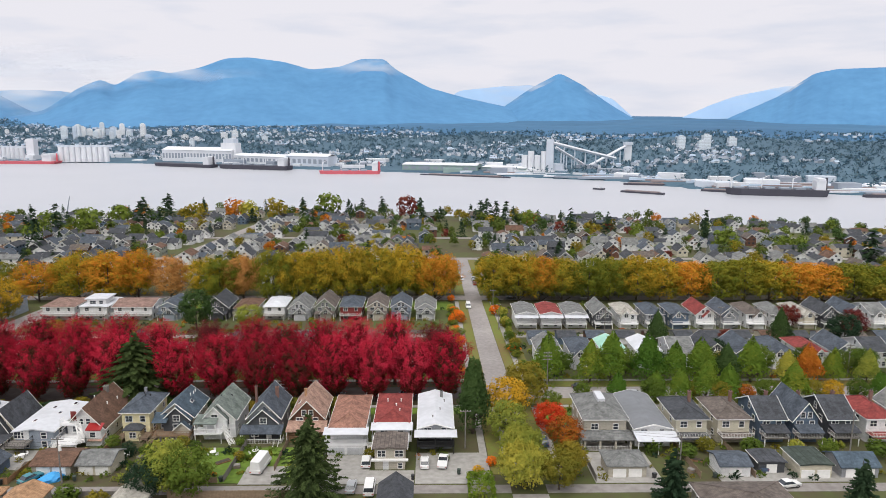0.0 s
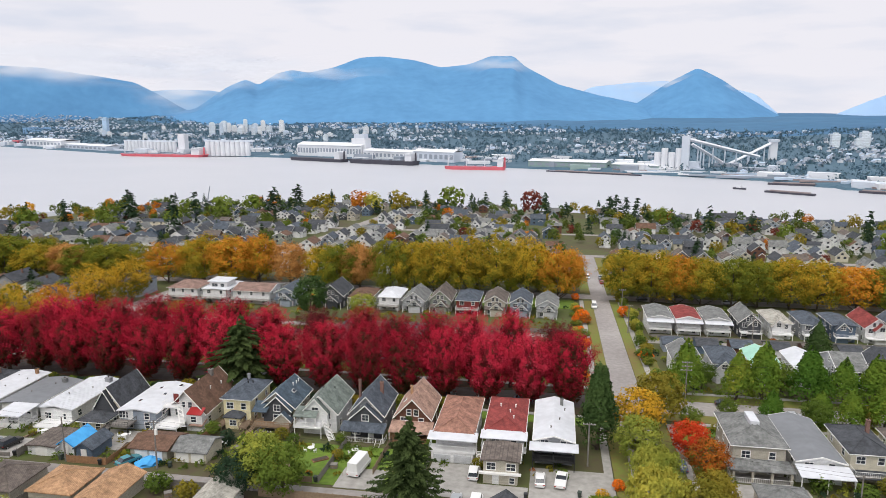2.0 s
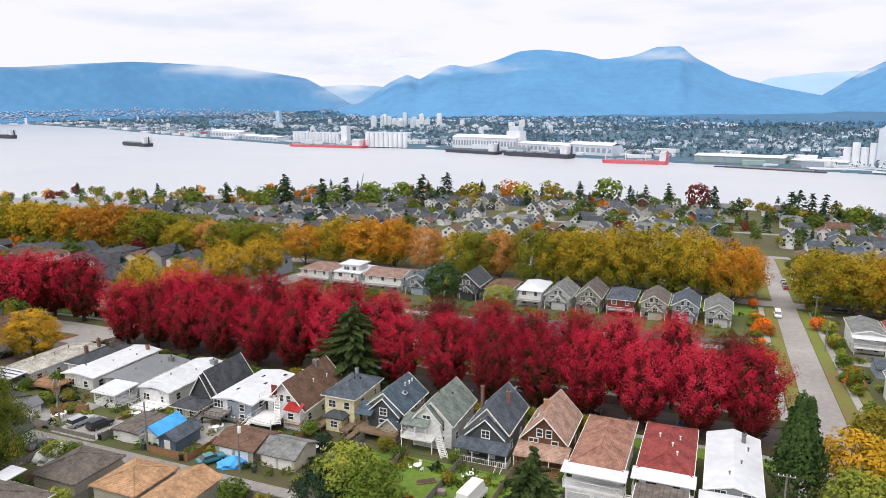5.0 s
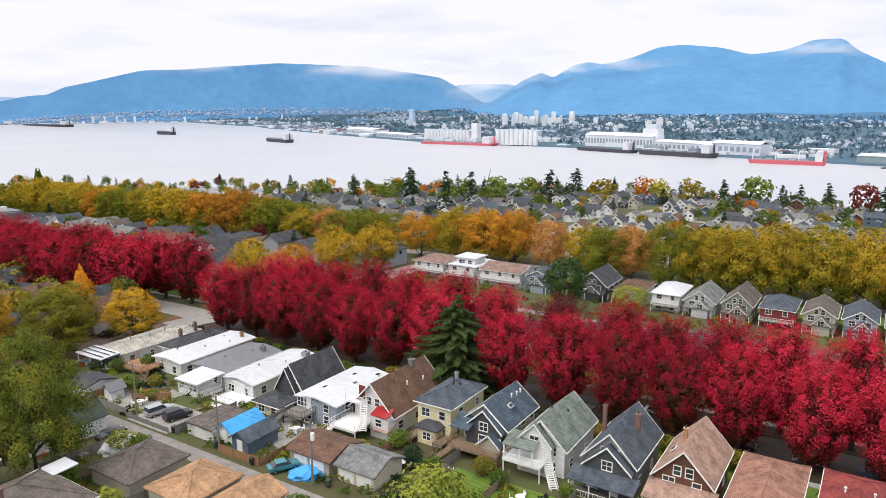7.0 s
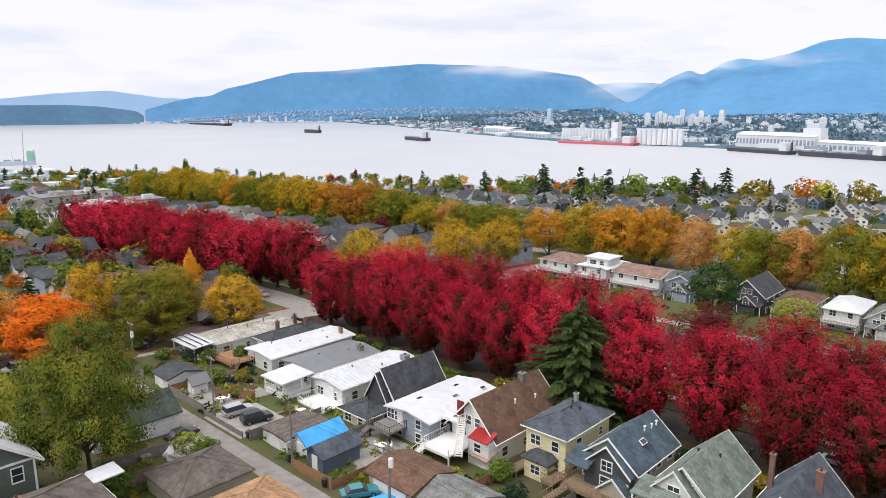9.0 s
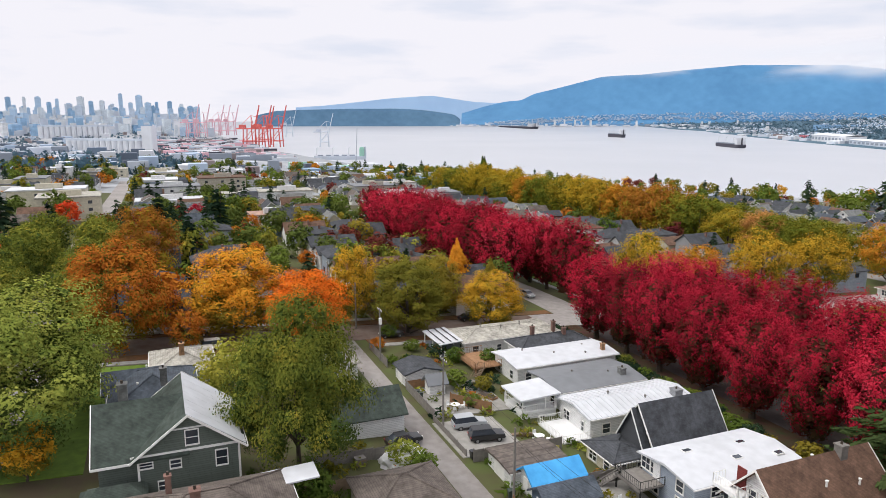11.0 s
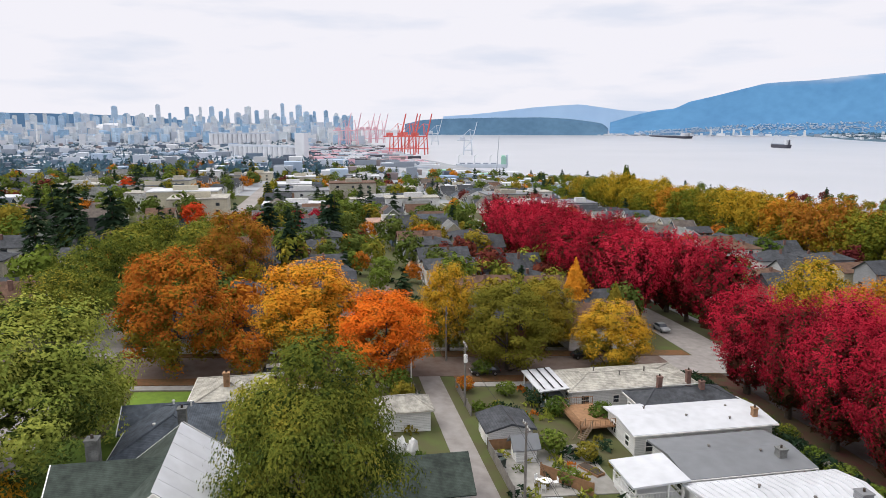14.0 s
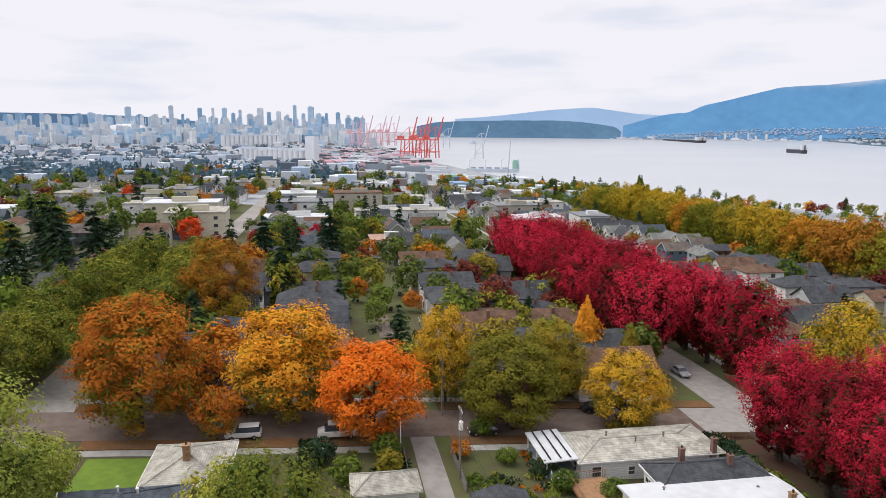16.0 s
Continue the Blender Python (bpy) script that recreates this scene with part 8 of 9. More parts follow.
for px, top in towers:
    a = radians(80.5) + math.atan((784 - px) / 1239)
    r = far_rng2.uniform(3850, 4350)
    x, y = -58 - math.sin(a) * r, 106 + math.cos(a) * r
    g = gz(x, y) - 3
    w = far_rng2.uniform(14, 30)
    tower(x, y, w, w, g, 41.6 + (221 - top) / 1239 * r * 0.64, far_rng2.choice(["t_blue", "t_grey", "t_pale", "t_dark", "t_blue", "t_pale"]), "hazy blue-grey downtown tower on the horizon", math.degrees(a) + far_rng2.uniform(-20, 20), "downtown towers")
ob = far_thing("stadium", -58 - math.sin(radians(104.5)) * 3800, 106 + math.cos(radians(104.5)) * 3800, 0, 14, "low white domed stadium with roof masts", "stadium")
bm = bmesh.new()
bmesh.ops.create_uvsphere(bm, u_segments=24, v_segments=10, radius=1, matrix=Matrix.Diagonal((110, 110, 34, 1)))
part("dome", bm, M["f_white"], ob)
for i in range(16):
    bm = bmesh.new()
    a = i * math.pi / 8
    tube(bm, (104 * math.cos(a), 104 * math.sin(a), 0), (122 * math.cos(a), 122 * math.sin(a), 62), 1.6, 0.8, 4)
    part("mast", bm, M["f_white"], ob)


# mist lying along the mountain tops
mm = bpy.data.materials.new("mist")
mm.use_nodes = True
mn, ml = mm.node_tree.nodes, mm.node_tree.links
mn.remove(mn["Principled BSDF"])
mtc, mmap, mno, mrg, mat_, mtr, mem, mmx, msep, mup, mmul = (mn.new("ShaderNode" + k) for k in ("TexCoord", "Mapping", "TexNoise", "MapRange", "Attribute", "BsdfTransparent", "Emission", "MixShader", "SeparateXYZ", "MapRange", "Math"))
mmap.inputs["Scale"].default_value = (0.0025, 0.0025, 0.011)
mno.inputs["Detail"].default_value = 5
ml.new(mtc.outputs["Object"], mmap.inputs[0])
ml.new(mmap.outputs[0], mno.inputs["Vector"])
mno.inputs["Scale"].default_value = 1.0
mrg.inputs[1].default_value, mrg.inputs[2].default_value = 0.42, 0.68
ml.new(mno.outputs[0], mrg.inputs[0])
mat_.attribute_name = "veil"
mmul.operation = "MULTIPLY"
ml.new(mrg.outputs[0], mmul.inputs[0])
ml.new(mat_.outputs["Fac"], mmul.inputs[1])
ml.new(mmul.outputs[0], mmx.inputs[0])
mem.inputs[0].default_value, mem.inputs[1].default_value = (0.441, 0.448, 0.491, 1), 1.0
ml.new(mtr.outputs[0], mmx.inputs[1])
ml.new(mem.outputs[0], mmx.inputs[2])
ml.new(mmx.outputs[0], mn["Material Output"].inputs[0])
mn.remove(msep), mn.remove(mup)


def mist(a0, a1, z0, z1, r, most, label):
    """A thin drifting cloud layer across the slopes, fading out to its edges."""
    na, nz = 40, 10
    v, w = [], []
    for j in range(nz + 1):
        for i in range(na + 1):
            a, f = radians(a0 + (a1 - a0) * i / na), j / nz
            v.append((-20 - math.sin(a) * r, 50 + math.cos(a) * r, z0 + (z1 - z0) * f))
            w.append(most * math.sin(math.pi * i / na) ** 1.6 * math.sin(math.pi * f) ** 1.2)
    fs = [(j * (na + 1) + i, j * (na + 1) + i + 1, (j + 1) * (na + 1) + i + 1, (j + 1) * (na + 1) + i) for j in range(nz) for i in range(na)]
    me = arrays_mesh("backdrop_mist", v, fs, mm)
    me.attributes.new("veil", "FLOAT", "POINT").data.foreach_set("value", np.array(w, dtype=np.float32))
    tagged(new("backdrop_mist", me), label, "cloud", kind="structure")


MIST = "thin white cloud drifting across the mountain tops"
mist(40, 16, 215, 420, 4215, 1.7, MIST), mist(46, 12, 190, 450, 4240, 1.5, MIST), mist(64, 22, 230, 430, 4270, 1.3, MIST), mist(34, 24, 40, 330, 4380, 0.7, MIST), mist(12, -8, 300, 470, 4330, 0.9, MIST), mist(0, -20, 140, 300, 4560, 1.0, MIST), mist(-18, -34, 120, 330, 4560, 1.1, MIST)


# ---- vehicles ----
CARS = {}


def car_parts(kind, paint):
    if (kind, paint) in CARS:
        return CARS[kind, paint]
    # length, half width, sill, waist, roof, cabin rear and front at the waist and at the roof
    L, W, lo, mid, top, c0, c1, t0, t1 = {"sedan": (4.5, 0.87, 0.3, 0.92, 1.42, -1.75, 1.0, -1.1, 0.25), "suv": (4.5, 0.92, 0.38, 1.05, 1.75, -2.12, 1.05, -1.95, 0.45), "van": (5.3, 0.98, 0.38, 1.2, 2.05, -2.6, 1.75, -2.55, 1.25), "pickup": (5.4, 0.96, 0.45, 1.08, 1.8, -0.5, 1.35, -0.35, 0.75), "camper": (6.2, 1.1, 0.45, 1.3, 2.9, -3.0, 2.5, -3.0, 1.9)}[kind]
    bm = bmesh.new()
    h = L / 2
    prism(bm, [(-h, lo + 0.1), (-h + 0.12, lo), (h - 0.15, lo), (h, lo + 0.18), (h - 0.08, mid - 0.16), (c1 + 0.1, mid), (c0, mid), (-h + 0.03, mid - 0.05)], "y", -W, W)
    bmesh.ops.bevel(bm, geom=[e for e in bm.edges if abs(abs(e.verts[0].co.y) - W) < 1e-4 and abs(abs(e.verts[1].co.y) - W) < 1e-4 and e.verts[0].co.y * e.verts[1].co.y > 0], offset=0.1, segments=2, affect="EDGES")
    body = mesh_of("body", bm, M[paint])
    bm = bmesh.new()
    low, up = [bm.verts.new(p) for p in ((c0, -W + 0.08, mid - 0.02), (c1, -W + 0.08, mid - 0.02), (c1, W - 0.08, mid - 0.02), (c0, W - 0.08, mid - 0.02))], [bm.verts.new(p) for p in ((t0, -W + 0.22, top - 0.06), (t1, -W + 0.22, top - 0.06), (t1, W - 0.22, top - 0.06), (t0, W - 0.22, top - 0.06))]
    bm.faces.new(low[::-1]), bm.faces.new(up)
    for i in range(4):
        bm.faces.new((low[i], low[(i + 1) % 4], up[(i + 1) % 4], up[i]))
    cabin = mesh_of("cabin_glass", bm, M["glass"] if kind != "camper" else M[paint])
    bm = bmesh.new()
    box(bm, t0 - 0.05, t1 + 0.05, -W + 0.18, W - 0.18, top - 0.07, top)
    bmesh.ops.bevel(bm, geom=bm.edges[:], offset=0.04, segments=1, affect="EDGES")
    roof = mesh_of("roof", bm, M[paint])
    bm, rb = bmesh.new(), bmesh.new()
    tube(bm, (0, -0.1, 0), (0, 0.1, 0), 0.33, 0.33, 14), tube(rb, (0, -0.11, 0), (0, 0.11, 0), 0.19, 0.19, 10)
    CARS[kind, paint] = body, cabin, roof, mesh_of("wheel", bm, M["tyre"]), mesh_of("rim", rb, M["rim"]), L, W
    return CARS[kind, paint]


LAMPS = {}


def car(kind, paint, x, y, heading, label, lift=0.12):
    body, cabin, roof, wheel, rim, L, W = car_parts(kind, paint)
    if not LAMPS:
        for key, m in (("headlight", "trim"), ("taillight", "car_red")):
            bm = bmesh.new()
            box(bm, -0.04, 0.04, -0.17, 0.17, -0.07, 0.07)
            LAMPS[key] = mesh_of(key, bm, M[m])
    ob = root("car" if kind in ("sedan", "suv") else {"van": "van", "pickup": "pickup_truck", "camper": "camper_van"}[kind], pose(x, y, gz(x, y) + lift, 0, 0, heading), label, "car" if kind in ("sedan", "suv") else "van" if kind != "pickup" else "truck")
    part("body", body, None, ob), part("cabin_glass", cabin, None, ob), part("roof", roof, None, ob)
    for sx in (-1, 1):
        for sy in (-1, 1):
            wh = part("wheel", wheel, None, ob, m=pose(sx * L * 0.31, sy * (W - 0.1), 0.33))
            part("rim", rim, None, wh)
    for sy in (-1, 1):
        part("headlight", LAMPS["headlight"], None, ob, m=pose(L / 2 - 0.03, sy * (W - 0.25), 0.75)), part("taillight", LAMPS["taillight"], None, ob, m=pose(-L / 2 + 0.03, sy * (W - 0.2), 0.8))


for kind, paint, x, y, a, text in (
    ("suv", "car_silver", -105.6, 124.6, 84, "silver-blue estate car parked on a pad beside the lane"), ("suv", "car_black", -101.6, 125.2, 80, "black off-road car parked on a pad beside the lane"), ("sedan", "car_black", -103.4, 114.9, 95, "dark car parked beside a covered pile"),
    ("camper", "car_white", -33.2, 127.0, 82, "white camper van parked behind the lane"), ("pickup", "car_white", 2.4, 128.6, 84, "white pickup truck parked under a canopy"), ("sedan", "car_white", -1.2, 128.2, 90, "white car parked beside a canopy"), ("suv", "car_white", -12.8, 128.6, 92, "small white car beside a garage"),
    ("sedan", "car_teal", -75.2, 122.4, 62, "teal car parked at the lane edge"), ("sedan", "car_silver", -14.6, 118.2, 88, "silver car parked at the lane"), ("van", "car_white", -11.2, 117.6, 90, "white van parked at the lane"),
    ("suv", "car_white", -145.2, 95.2, -90, "white off-road car parked beside fallen leaves"), ("van", "car_white", -145.2, 107.2, -90, "white delivery van parked under an orange tree"), ("suv", "car_black", -153.2, 93.7, 90, "dark car with a roof rack parked on the street"), ("sedan", "car_black", -145.4, 127.0, -90, "black car parked on the street"), ("sedan", "car_black", -153.0, 146.0, 90, "black car parked on the street"),
    ("sedan", "car_silver", -169, 168.4, 0, "silver car parked by the crossing"), ("sedan", "car_silver", -38.2, 173.8, 0, "silver car parked under the maples"), ("sedan", "car_silver", -73.4, 173.8, 0, "silver car parked by the spruce"), ("sedan", "car_red", -80.0, 173.8, 0, "red car parked under the maples"), ("sedan", "car_black", -24, 168, 0, "dark car parked under the maples"), ("sedan", "car_silver", -14.5, 168, 0, "silver car parked under the maples"), ("sedan", "car_blue", -6, 168, 0, "blue car parked under the maples"), ("sedan", "car_black", 2.5, 168, 0, "dark car parked under the maples"), ("sedan", "car_black", -50, 168, 0, "dark car parked under the maples"),
    ("sedan", "car_black", 20.8, 328, 90, "dark car parked on the crossing street"), ("sedan", "car_silver", 20.8, 336, 90, "silver car parked on the crossing street"), ("suv", "car_white", 15.2, 334, -90, "white car parked on the crossing street"), ("van", "car_white", 15.0, 272, -90, "white van parked on the crossing street"), ("sedan", "car_red", 20.8, 322, 90, "red car parked on the crossing street"),
    ("sedan", "car_black", 39.4, 173.8, 0, "black car parked by the young trees"), ("sedan", "car_silver", 52.4, 168.4, 0, "silver car parked by the young trees"), ("sedan", "car_silver", 78, 168.4, 0, "silver car parked by the young trees"), ("sedan", "car_black", 98, 173.8, 0, "black car parked by the young trees"), ("sedan", "car_white", 120, 173.8, 0, "white car parked by the young trees"),
    ("sedan", "car_white", 66.4, 118.4, 12, "white car on the lane"), ("suv", "car_blue", 64.6, 126.2, 90, "blue car under a carport"), ("sedan", "car_black", -108, 70.4, 0, "black car parked on the southern street"), ("sedan", "car_silver", -113.6, 70.4, 0, "silver car parked on the southern street"), ("sedan", "car_blue", 24.0, 138.4, 90, "dark blue car parked beside a red tree"),
    ("sedan", "car_black", 34, 286.2 + 3, 0, "dark car parked by the elms"), ("sedan", "car_silver", 66, 289.2, 0, "silver car parked by the elms"), ("sedan", "car_white", -60, 289.2, 0, "white car parked by the elms"), ("sedan", "car_black", -90, 289.2, 0, "dark car parked by the elms")):
    car(kind, paint, x, y, a, text)


# ---- poles, wires, fences, yard things ----
def pole(x, y, hgt, arms, label="weathered wooden utility pole with crossarms", turn=0):
    z = gz(x, y)
    ob = root("utility_pole", pose(x, y, z, 0, 0, turn), label, "pole", "utility poles")
    bm = bmesh.new()
    tube(bm, (0, 0, -0.8), (0, 0, hgt), 0.17, 0.11, 8)
    part("pole", bm, M["greywood"], ob)
    for i in range(arms):
        bm = bmesh.new()
        zz = hgt - 0.35 - i * 0.9
        box(bm, -1.15, 1.15, -0.07, 0.07, zz - 0.07, zz + 0.07)
        a = part("crossarm", bm, M["greywood"], ob)
        for xx in (-1.0, -0.4, 0.4, 1.0):
            bm = bmesh.new()
            tube(bm, (xx, 0, zz + 0.07), (xx, 0, zz + 0.28), 0.05, 0.035, 6)
            part("insulator", bm, M["trim"], a)
    return Vector((x, y, z + hgt))


def transformer(top, dx=0.3):
    ob = root("transformer", pose(top.x + dx, top.y, top.z - 2.6), "pale grey transformer can on a utility pole", "transformer")
    bm = bmesh.new()
    tube(bm, (0, 0, 0), (0, 0, 1.0), 0.28, 0.28, 10), tube(bm, (0, 0, 1.0), (0, 0, 1.12), 0.24, 0.1, 10)
    part("can", bm, M["trim"], ob)


def wires(tops, offsets, label):
    """Thin sagging lines from pole to pole, each span one line of the same run."""
    cu = bpy.data.curves.new("power_line", "CURVE")
    cu.dimensions, cu.bevel_depth, cu.bevel_resolution = "3D", 0.018, 0
    cu.materials.append(M["wire"])
    for off in offsets:
        for p, q in zip(tops, tops[1:]):
            sp = cu.splines.new("POLY")
            sp.points.add(10)
            for i in range(11):
                f = i / 10
                c = p.lerp(q, f) + Vector(off) - Vector((0, 0, 4 * 0.018 * (q - p).length * f * (1 - f)))
                sp.points[i].co = (*c, 1)
    tagged(new("power_line", cu), label, "wires")


lane_tops = [pole(-170, 121.2, 9.5, 1), pole(-152, 122.2, 9.0, 0), pole(-133.6, 121.3, 8.9, 1), pole(-106.6, 121.4, 9.5, 1), pole(-86.9, 121.2, 8.6, 0), pole(-68.9, 121.4, 9.2, 1), pole(-48, 121.2, 9.2, 1), pole(-24.6, 121.2, 9.2, 0), pole(7.2, 136.4, 8.6, 1), pole(47, 121.4, 9.2, 1), pole(87.2, 133.8, 9.4, 0)]
wires(lane_tops[:8], ((0, -0.8, -0.3), (0, 0.8, -0.3), (0, 0, -1.4)), "sagging dark power lines along the lane")
wires([lane_tops[8], lane_tops[9], lane_tops[10]], ((0, -0.6, -0.3), (0, 0.6, -0.3)), "sagging dark power lines along the eastern lane")
transformer(lane_tops[2]), transformer(lane_tops[5])
east = [pole(30.4, 172.9, 10.5, 3, turn=0), pole(72, 181.5, 10, 2), pole(115, 181.5, 10, 2)]
wires(east, ((0, -0.8, -0.3), (0, 0.8, -0.3)), "sagging dark power lines beside the young trees")
pole(19.6 + 4.2, 236, 9.5, 1), pole(24.0, 262, 9.5, 1), pole(-60, 227.6, 9.5, 1), pole(-110, 232.2, 9.5, 1), pole(60, 231.5, 9.5, 1), pole(100, 231.5, 9.5, 1)
ob = root("lamp_post", pose(-140.8, 115.0, gz(-140.8, 115)), "slim white post at the lane mouth", "post")
bm = bmesh.new()
tube(bm, (0, 0, 0), (0, 0, 4.2), 0.09, 0.07, 8)
part("post", bm, M["trim"], ob)


def fence(p, q, hgt, m, label):
    """Boarded fence: posts and one boarded bay between each two."""
    p, q = Vector(p), Vector(q)
    n = max(1, int((q - p).length / 2.4))
    ob = root("fence", pose(p.x, p.y, 0), label, "fence", "fences")
    turn = math.degrees(math.atan2(q.y - p.y, q.x - p.x))
    run = (q - p).length / n
    for i in range(n + 1):
        c = p.lerp(q, i / n)
        z = gz(c.x, c.y)
        bm = bmesh.new()
        box(bm, -0.06, 0.06, -0.06, 0.06, -0.3, hgt + 0.12)
        part("post", bm, M[m], ob, m=pose(c.x - p.x, c.y - p.y, z, 0, 0, turn))
        if i < n:
            d = p.lerp(q, (i + 1) / n)
            bm = bmesh.new()
            k = int(run / 0.3)
            cuts = [(0.06 + (run - 0.12) * j / k, 0.02 * (j % 2)) for j in range(k + 1)]
            prism(bm, [(u, 0.02 + o) for u, o in cuts] + [(u, -0.02 + o) for u, o in reversed(cuts)], "y", 0, hgt)
            bmesh.ops.rotate(bm, matrix=Matrix.Rotation(radians(90), 3, "X"), verts=bm.verts)
            bmesh.ops.translate(bm, vec=(0, 0, 0), verts=bm.verts)
            part("panel", bm, M[m], ob, m=pose(c.x - p.x, c.y - p.y, (z + gz(d.x, d.y)) / 2, 0, 0, turn))


for p, q, hgt, m, text in (
    ((-86.4, 120.9), (-78.8, 121.1), 1.4, "cedar", "orange cedar board fence beside the blue shed"), ((-78.8, 121.1), (-78.8, 131), 1.2, "cedar", "orange cedar board fence beside a small lawn"), ((-120.6, 121.2), (-109.4, 121.2), 1.4, "greywood", "weathered grey board fence along the lane"), ((-120.6, 121.2), (-120.6, 130), 1.3, "cedar", "brown board fence between yards"), ((-114, 125.5), (-109.2, 129.6), 1.5, "cedar", "brown board fence around a yard"),
    ((-108.8, 120.9), (-98.2, 120.9), 0.9, "greywood", "low weathered fence in front of a parking pad"), ((-96.8, 121.2), (-96.8, 133), 1.6, "greywood", "weathered grey board fence between yards"), ((-88.2, 127), (-88.2, 136), 1.5, "greywood", "weathered grey board fence between yards"), ((-67, 130.5), (-67, 140), 1.5, "cedar", "brown board fence between yards"), ((-57.4, 124), (-57.4, 140), 1.5, "greywood", "weathered grey board fence between yards"), ((-48.4, 121.4), (-48.4, 138), 1.4, "timber", "timber board fence between yards"), ((-38.9, 121.4), (-38.9, 138), 1.4, "greywood", "weathered grey board fence between yards"),
    ((-30.4, 126), (-30.4, 140), 1.4, "timber", "timber board fence between yards"), ((-21.6, 121), (-21.6, 134), 1.5, "greywood", "weathered grey board fence between yards"), ((-56.6, 121.2), (-40, 121.2), 1.2, "timber", "timber board fence along the lane"), ((-100.6, 103), (-100.6, 115), 1.5, "greywood", "weathered grey board fence beside a garage"), ((-100.4, 115.2), (-94.4, 115.2), 1.4, "greywood", "weathered grey board fence along the lane"), ((-95, 101), (-95, 112), 1.3, "timber", "timber trellis fence in a garden"), ((-83.4, 98), (-83.4, 112), 1.4, "greywood", "weathered grey board fence in a garden"), ((-65.8, 115.2), (-56, 115.2), 1.6, "greywood", "weathered grey board fence along the lane"),
    ((-47, 115.2), (-24, 115.2), 1.6, "timber", "timber board fence along the lane"), ((-140.4, 121.4), (-130.2, 121.4), 1.3, "greywood", "weathered grey board fence along the lane"), ((-141, 115.2), (-131, 115.2), 1.2, "greywood", "weathered grey board fence along the lane"), ((27.2, 124), (31, 156), 1.4, "sh_pink", "brick-coloured garden wall fence"), ((31.2, 121), (31.2, 137), 1.3, "greywood", "grey board fence beside a driveway"), ((51.4, 122), (51.4, 137), 1.4, "timber", "timber board fence between yards"), ((61.9, 122), (61.9, 137), 1.4, "timber", "timber board fence between yards"), ((78, 129), (78, 138), 1.4, "timber", "timber board fence between yards"),
    ((-62, 231.5), (4, 231.5), 1.4, "greywood", "grey board fence along the northern lane"), ((30, 231.6), (120, 231.6), 1.4, "greywood", "grey board fence along the northern lane")):
    fence((*p, 0), (*q, 0), hgt, m, text)


def heap(name, x, y, r, hgt, m, label, category, seed):
    """A sheet thrown over a pile, with folds."""
    bm = bmesh.new()
    bmesh.ops.create_icosphere(bm, subdivisions=3, radius=1)
    for v in bm.verts:
        n = noise.fractal(v.co * 2.2 + Vector((seed, 0, 0)), 0.8, 2, 3)
        v.co = Vector((v.co.x * r, v.co.y * r * 0.8, max(-0.2, v.co.z) * hgt)) * (1 + 0.28 * n)
    ob = root(name, pose(x, y, gz(x, y), 0, 0, seed * 40), label, category)
    part("sheet", bm, M[m], ob)


heap("tarpaulin", -71.6, 122.9, 2.2, 1.3, "tarp", "crumpled blue tarpaulin over a heap beside the lane", "tarp", 1.0)
heap("tarpaulin", -98.6, 113.2, 2.9, 2.0, "white", "white tarpaulin tented over a pile beside the lane", "tarp", 2.0)
heap("covered_boat", 61.0, 125.6, 1.5, 2.0, "white", "white covered boat beside a garage", "boat", 3.0)
for i in range(4):
    heap("wrapped_shrub", -121.6 + i * 1.2 * 0.4, 108.6 + i * 1.25, 0.7, 1.9, "white", "garden shrub wrapped in white sheeting", "shrub", 4.0 + i)


def bin_(x, y, m, turn):
    ob = root("wheeled_bin", pose(x, y, gz(x, y) + 0.1, 0, 0, turn), "plastic wheeled bin standing beside the lane", "bin", "wheeled bins")
    bm = bmesh.new()
    lo, up = [bm.verts.new((u * 0.24, k * 0.26, 0.08)) for u, k in ((-1, -1), (1, -1), (1, 1), (-1, 1))], [bm.verts.new((u * 0.31, k * 0.36, 1.0)) for u, k in ((-1, -1), (1, -1), (1, 1), (-1, 1))]
    bm.faces.new(lo[::-1]), bm.faces.new(up)
    for i in range(4):
        bm.faces.new((lo[i], lo[(i + 1) % 4], up[(i + 1) % 4], up[i]))
    part("body", bm, M[m], ob)
    bm = bmesh.new()
    prism(bm, [(-0.38, 1.0), (0.4, 1.0), (0.38, 1.05), (0, 1.1), (-0.36, 1.06)], "x", -0.33, 0.33)
    part("lid", bm, M[m], ob)
    for s in (-1, 1):
        bm = bmesh.new()
        tube(bm, (s * 0.28, 0.28, 0.1), (s * 0.33, 0.28, 0.1), 0.1, 0.1, 8)
        part("wheel", bm, M["tyre"], ob)


for i, (x, y) in enumerate(((-117, 121.6), (-116, 121.7), (-97.4, 121.4), (-88.0, 121.5), (-79.8, 120.9), (-66.9, 122.2), (-57.0, 122.6), (-39.4, 121.6), (-22.4, 121.4), (-21.4, 121.4), (-3.4, 122.0), (5.4, 124.2), (42.6, 122.2), (54.2, 122.2), (-93.8, 114.9), (-83.6, 114.8), (-74.0, 114.9))):
    bin_(x, y, "sh_green" if i % 2 else "car_black", (i * 37) % 50 - 20)


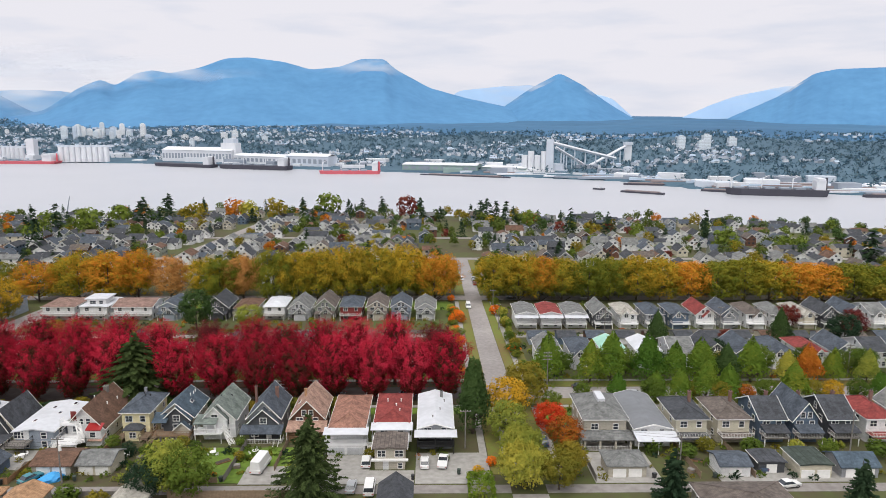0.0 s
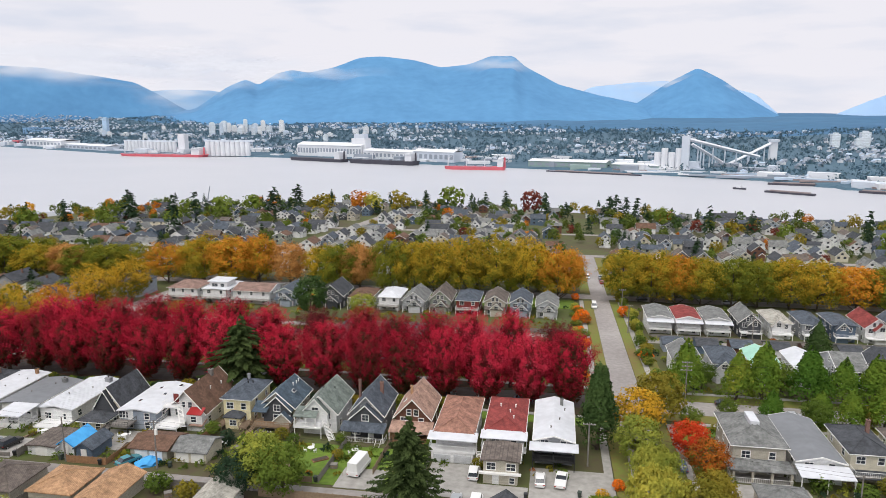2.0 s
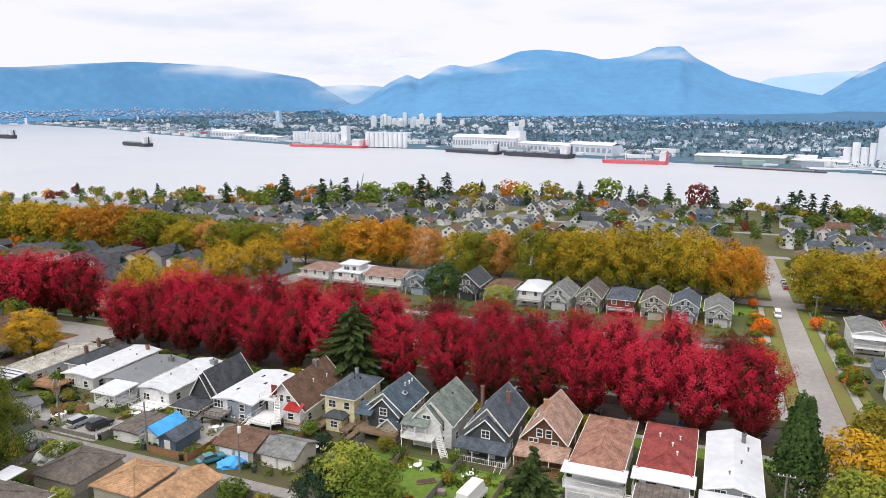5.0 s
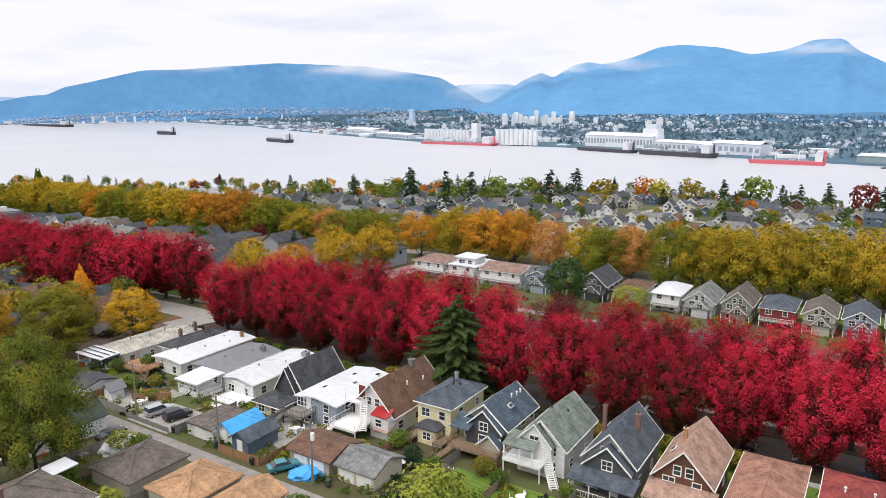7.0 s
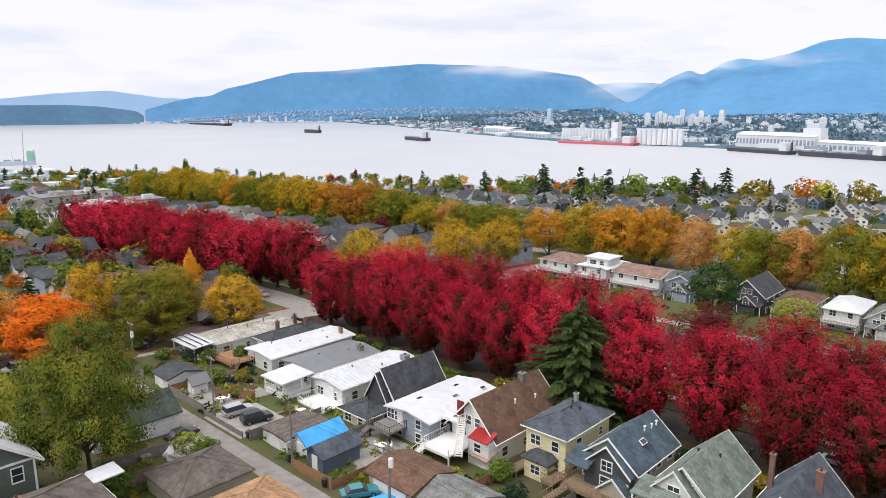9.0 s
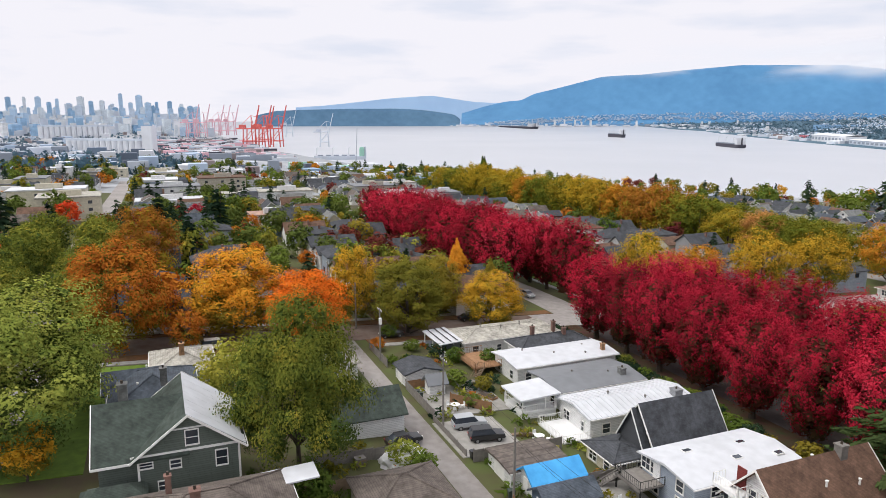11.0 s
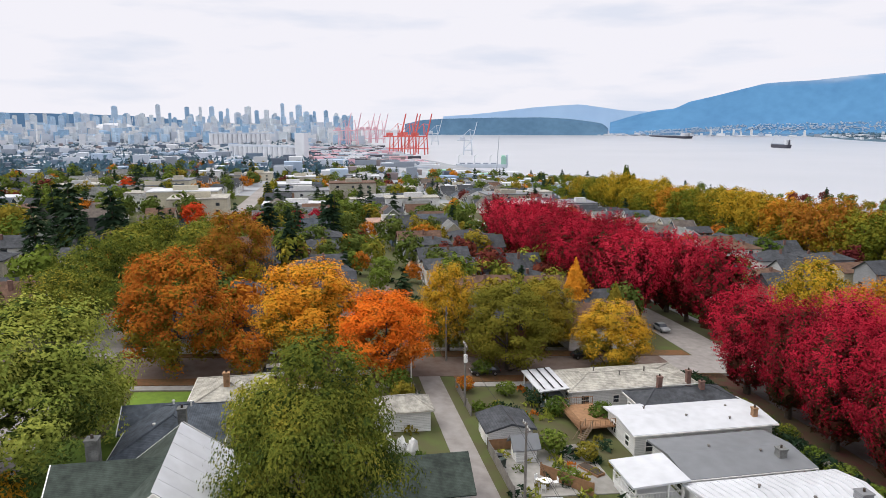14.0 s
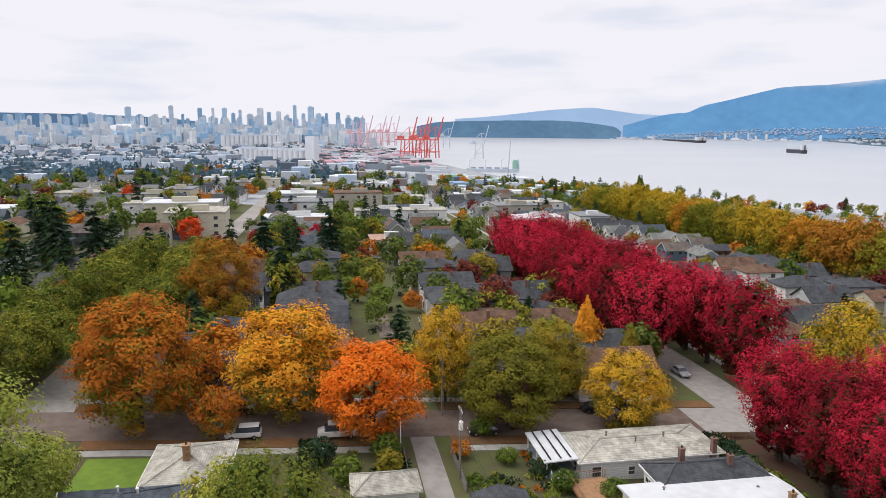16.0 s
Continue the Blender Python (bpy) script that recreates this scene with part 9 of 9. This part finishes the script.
def patio_set(x, y, label):
    ob = root("patio_table", pose(x, y, gz(x, y) + 0.12), label, "table")
    bm = bmesh.new()
    tube(bm, (0, 0, 0.7), (0, 0, 0.75), 0.65, 0.65, 16)
    part("tabletop", bm, M["trim"], ob)
    bm = bmesh.new()
    tube(bm, (0, 0, 0), (0, 0, 0.7), 0.06, 0.05, 8)
    part("stem", bm, M["trim"], ob)
    for i in range(3):
        a = 2 * math.pi * i / 3 + x
        c = root("patio_chair", pose(x + 1.1 * math.cos(a), y + 1.1 * math.sin(a), gz(x, y) + 0.12, 0, 0, math.degrees(a) + 90), "white plastic patio chair in a back yard", "chair", "patio chairs")
        bm = bmesh.new()
        box(bm, -0.24, 0.24, -0.24, 0.24, 0.4, 0.45)
        part("seat", bm, M["white"], c)
        bm = bmesh.new()
        box(bm, -0.24, 0.24, -0.28, -0.23, 0.42, 0.9)
        part("backrest", bm, M["white"], c)
        for sx in (-1, 1):
            for sy in (-1, 1):
                bm = bmesh.new()
                tube(bm, (sx * 0.21, sy * 0.21, 0), (sx * 0.21, sy * 0.21, 0.41), 0.025, 0.025, 5)
                part("leg", bm, M["white"], c)


for x, y in ((-82.6, 132.4), (-62.5, 132.5), (-36, 134), (-44.5, 133.4), (-111.5, 125.2), (-99.5, 131.5), (-26, 137)):
    patio_set(x, y, "round white patio table in a back yard")
small = garage(-119.6, -116.6, 123.6, 126.0, 1.9, "gy", 0.9, "w_white", "membrane_grey", "small white garden playhouse with a grey roof", "s")

# yard clutter along the lane
def clutter(x, y, kind, rng):
    z = gz(x, y) + 0.02
    turn = rng.uniform(0, 180)
    if kind == "crate":
        ob = root("crate", pose(x, y, z, 0, 0, turn), "weathered wooden crate in a back yard", "crate")
        for i in range(4):
            bm = bmesh.new()
            box(bm, -0.6, 0.6, -0.5, 0.5, i * 0.22, i * 0.22 + 0.19)
            part("board", bm, M["greywood" if i % 2 else "timber"], ob)
    elif kind == "planks":
        ob = root("plank_stack", pose(x, y, z, 0, 0, turn), "stack of old timber planks in a back yard", "planks")
        for i in range(5):
            bm = bmesh.new()
            box(bm, -1.6 + rng.uniform(-0.2, 0.2), 1.6 + rng.uniform(-0.2, 0.2), -0.3 + 0.05 * (i % 3), -0.02 + 0.3 * (i % 2), i * 0.09, i * 0.09 + 0.07)
            part("plank", bm, M["timber"], ob)
    else:
        ob = root("planter_box", pose(x, y, z, 0, 0, turn), "raised timber vegetable bed in a back yard", "planter")
        bm = bmesh.new()
        box(bm, -1.5, 1.5, -0.6, 0.6, -0.2, 0.34)
        part("frame", bm, M["cedar"], ob)
        bm = bmesh.new()
        box(bm, -1.4, 1.4, -0.5, 0.5, 0.34, 0.38)
        part("soil", bm, M["bark"], ob)


yard_rng = random.Random(31)
for x, y, kind in ((-117, 129, "planks"), (-114.5, 131.5, "planter"), (-119, 131, "crate"), (-112.8, 128.4, "planter"), (-101.5, 130.5, "planks"), (-97.8, 132.6, "crate"), (-79.5, 126.2, "crate"), (-79.8, 128.6, "planter"), (-66, 134, "planter"), (-58.4, 131.4, "crate"), (-56.5, 126, "planter"), (-53, 128, "planter"), (-47, 127, "planks"), (-41.5, 130, "planter"),
                   (-38, 127.4, "crate"), (-27, 128.5, "planks"), (-24.6, 132.2, "planter"), (-100, 108.5, "crate"), (-97.5, 113.2, "planks"), (-61.5, 112.4, "crate"), (46.5, 126.5, "planks"), (50.5, 124.6, "crate"), (53.4, 130.0, "planter")):
    clutter(x, y, kind, yard_rng)

# low planting scattered through the gardens
plant_rng = np.random.default_rng(17)
chunks, marks = [], []
kinds = ["green_leaf", "olive_leaf", "lime_leaf", "fir_leaf", "rust_leaf"]
BEDS = [(-140, 6, 121.5, 136, 270), (-140, 6, 156.5, 160, 70), (-140, 6, 182, 191, 90), (-140, 6, 205, 225, 130), (-140, 6, 231, 252, 170), (-140, 6, 266, 282, 110), (-140, -60, 96, 115, 90), (-60, 10, 90, 115, 60), (27, 130, 121.5, 137, 90), (27, 130, 153, 160, 50), (27, 160, 181, 190, 60), (27, 160, 206, 236, 120), (27, 160, 255, 282, 90), (-290, -158, 74, 164, 230), (-290, -158, 182, 280, 200), (23, 25, 124, 284, 30), (11, 13, 124, 284, 30)]
for x0, x1, y0, y1, n in BEDS:
    for _ in range(n):
        x, y = plant_rng.uniform(x0, x1), plant_rng.uniform(y0, y1)
        if any(a - 1 < x < b + 1 and c - 1 < y < d + 1 for a, b, c, d in CLEAR) or (120 < y < 130 and (-109 < x < -97 or -21 < x < 8 or -36 < x < -28)):
            continue
        k, s = 40, plant_rng.uniform(0.5, 1.3)
        u = plant_rng.normal(size=(k, 3))
        u /= np.linalg.norm(u, axis=1)[:, None]
        u[:, 2] = np.abs(u[:, 2])
        p = np.array([x, y, gz(x, y)]) + u * [s, s, s * 1.1] * plant_rng.uniform(0.6, 1.05, (k, 1))
        a, b = plant_rng.normal(size=(k, 3)) * 0.2 * s, plant_rng.normal(size=(k, 3)) * 0.16 * s
        chunks.append(sprays(p, a, b))
        marks.append(np.full(k, plant_rng.choice(5, p=[0.4, 0.22, 0.16, 0.14, 0.08]), dtype=np.int32))
me = leaf_mesh("garden_plants", np.concatenate(chunks), None)
for leaf in kinds:
    me.materials.append(M[leaf])
me.polygons.foreach_set("material_index", np.concatenate(marks))
tagged(new("garden_plants", me), "low green and russet planting in the gardens", "plants", kind="stuff")
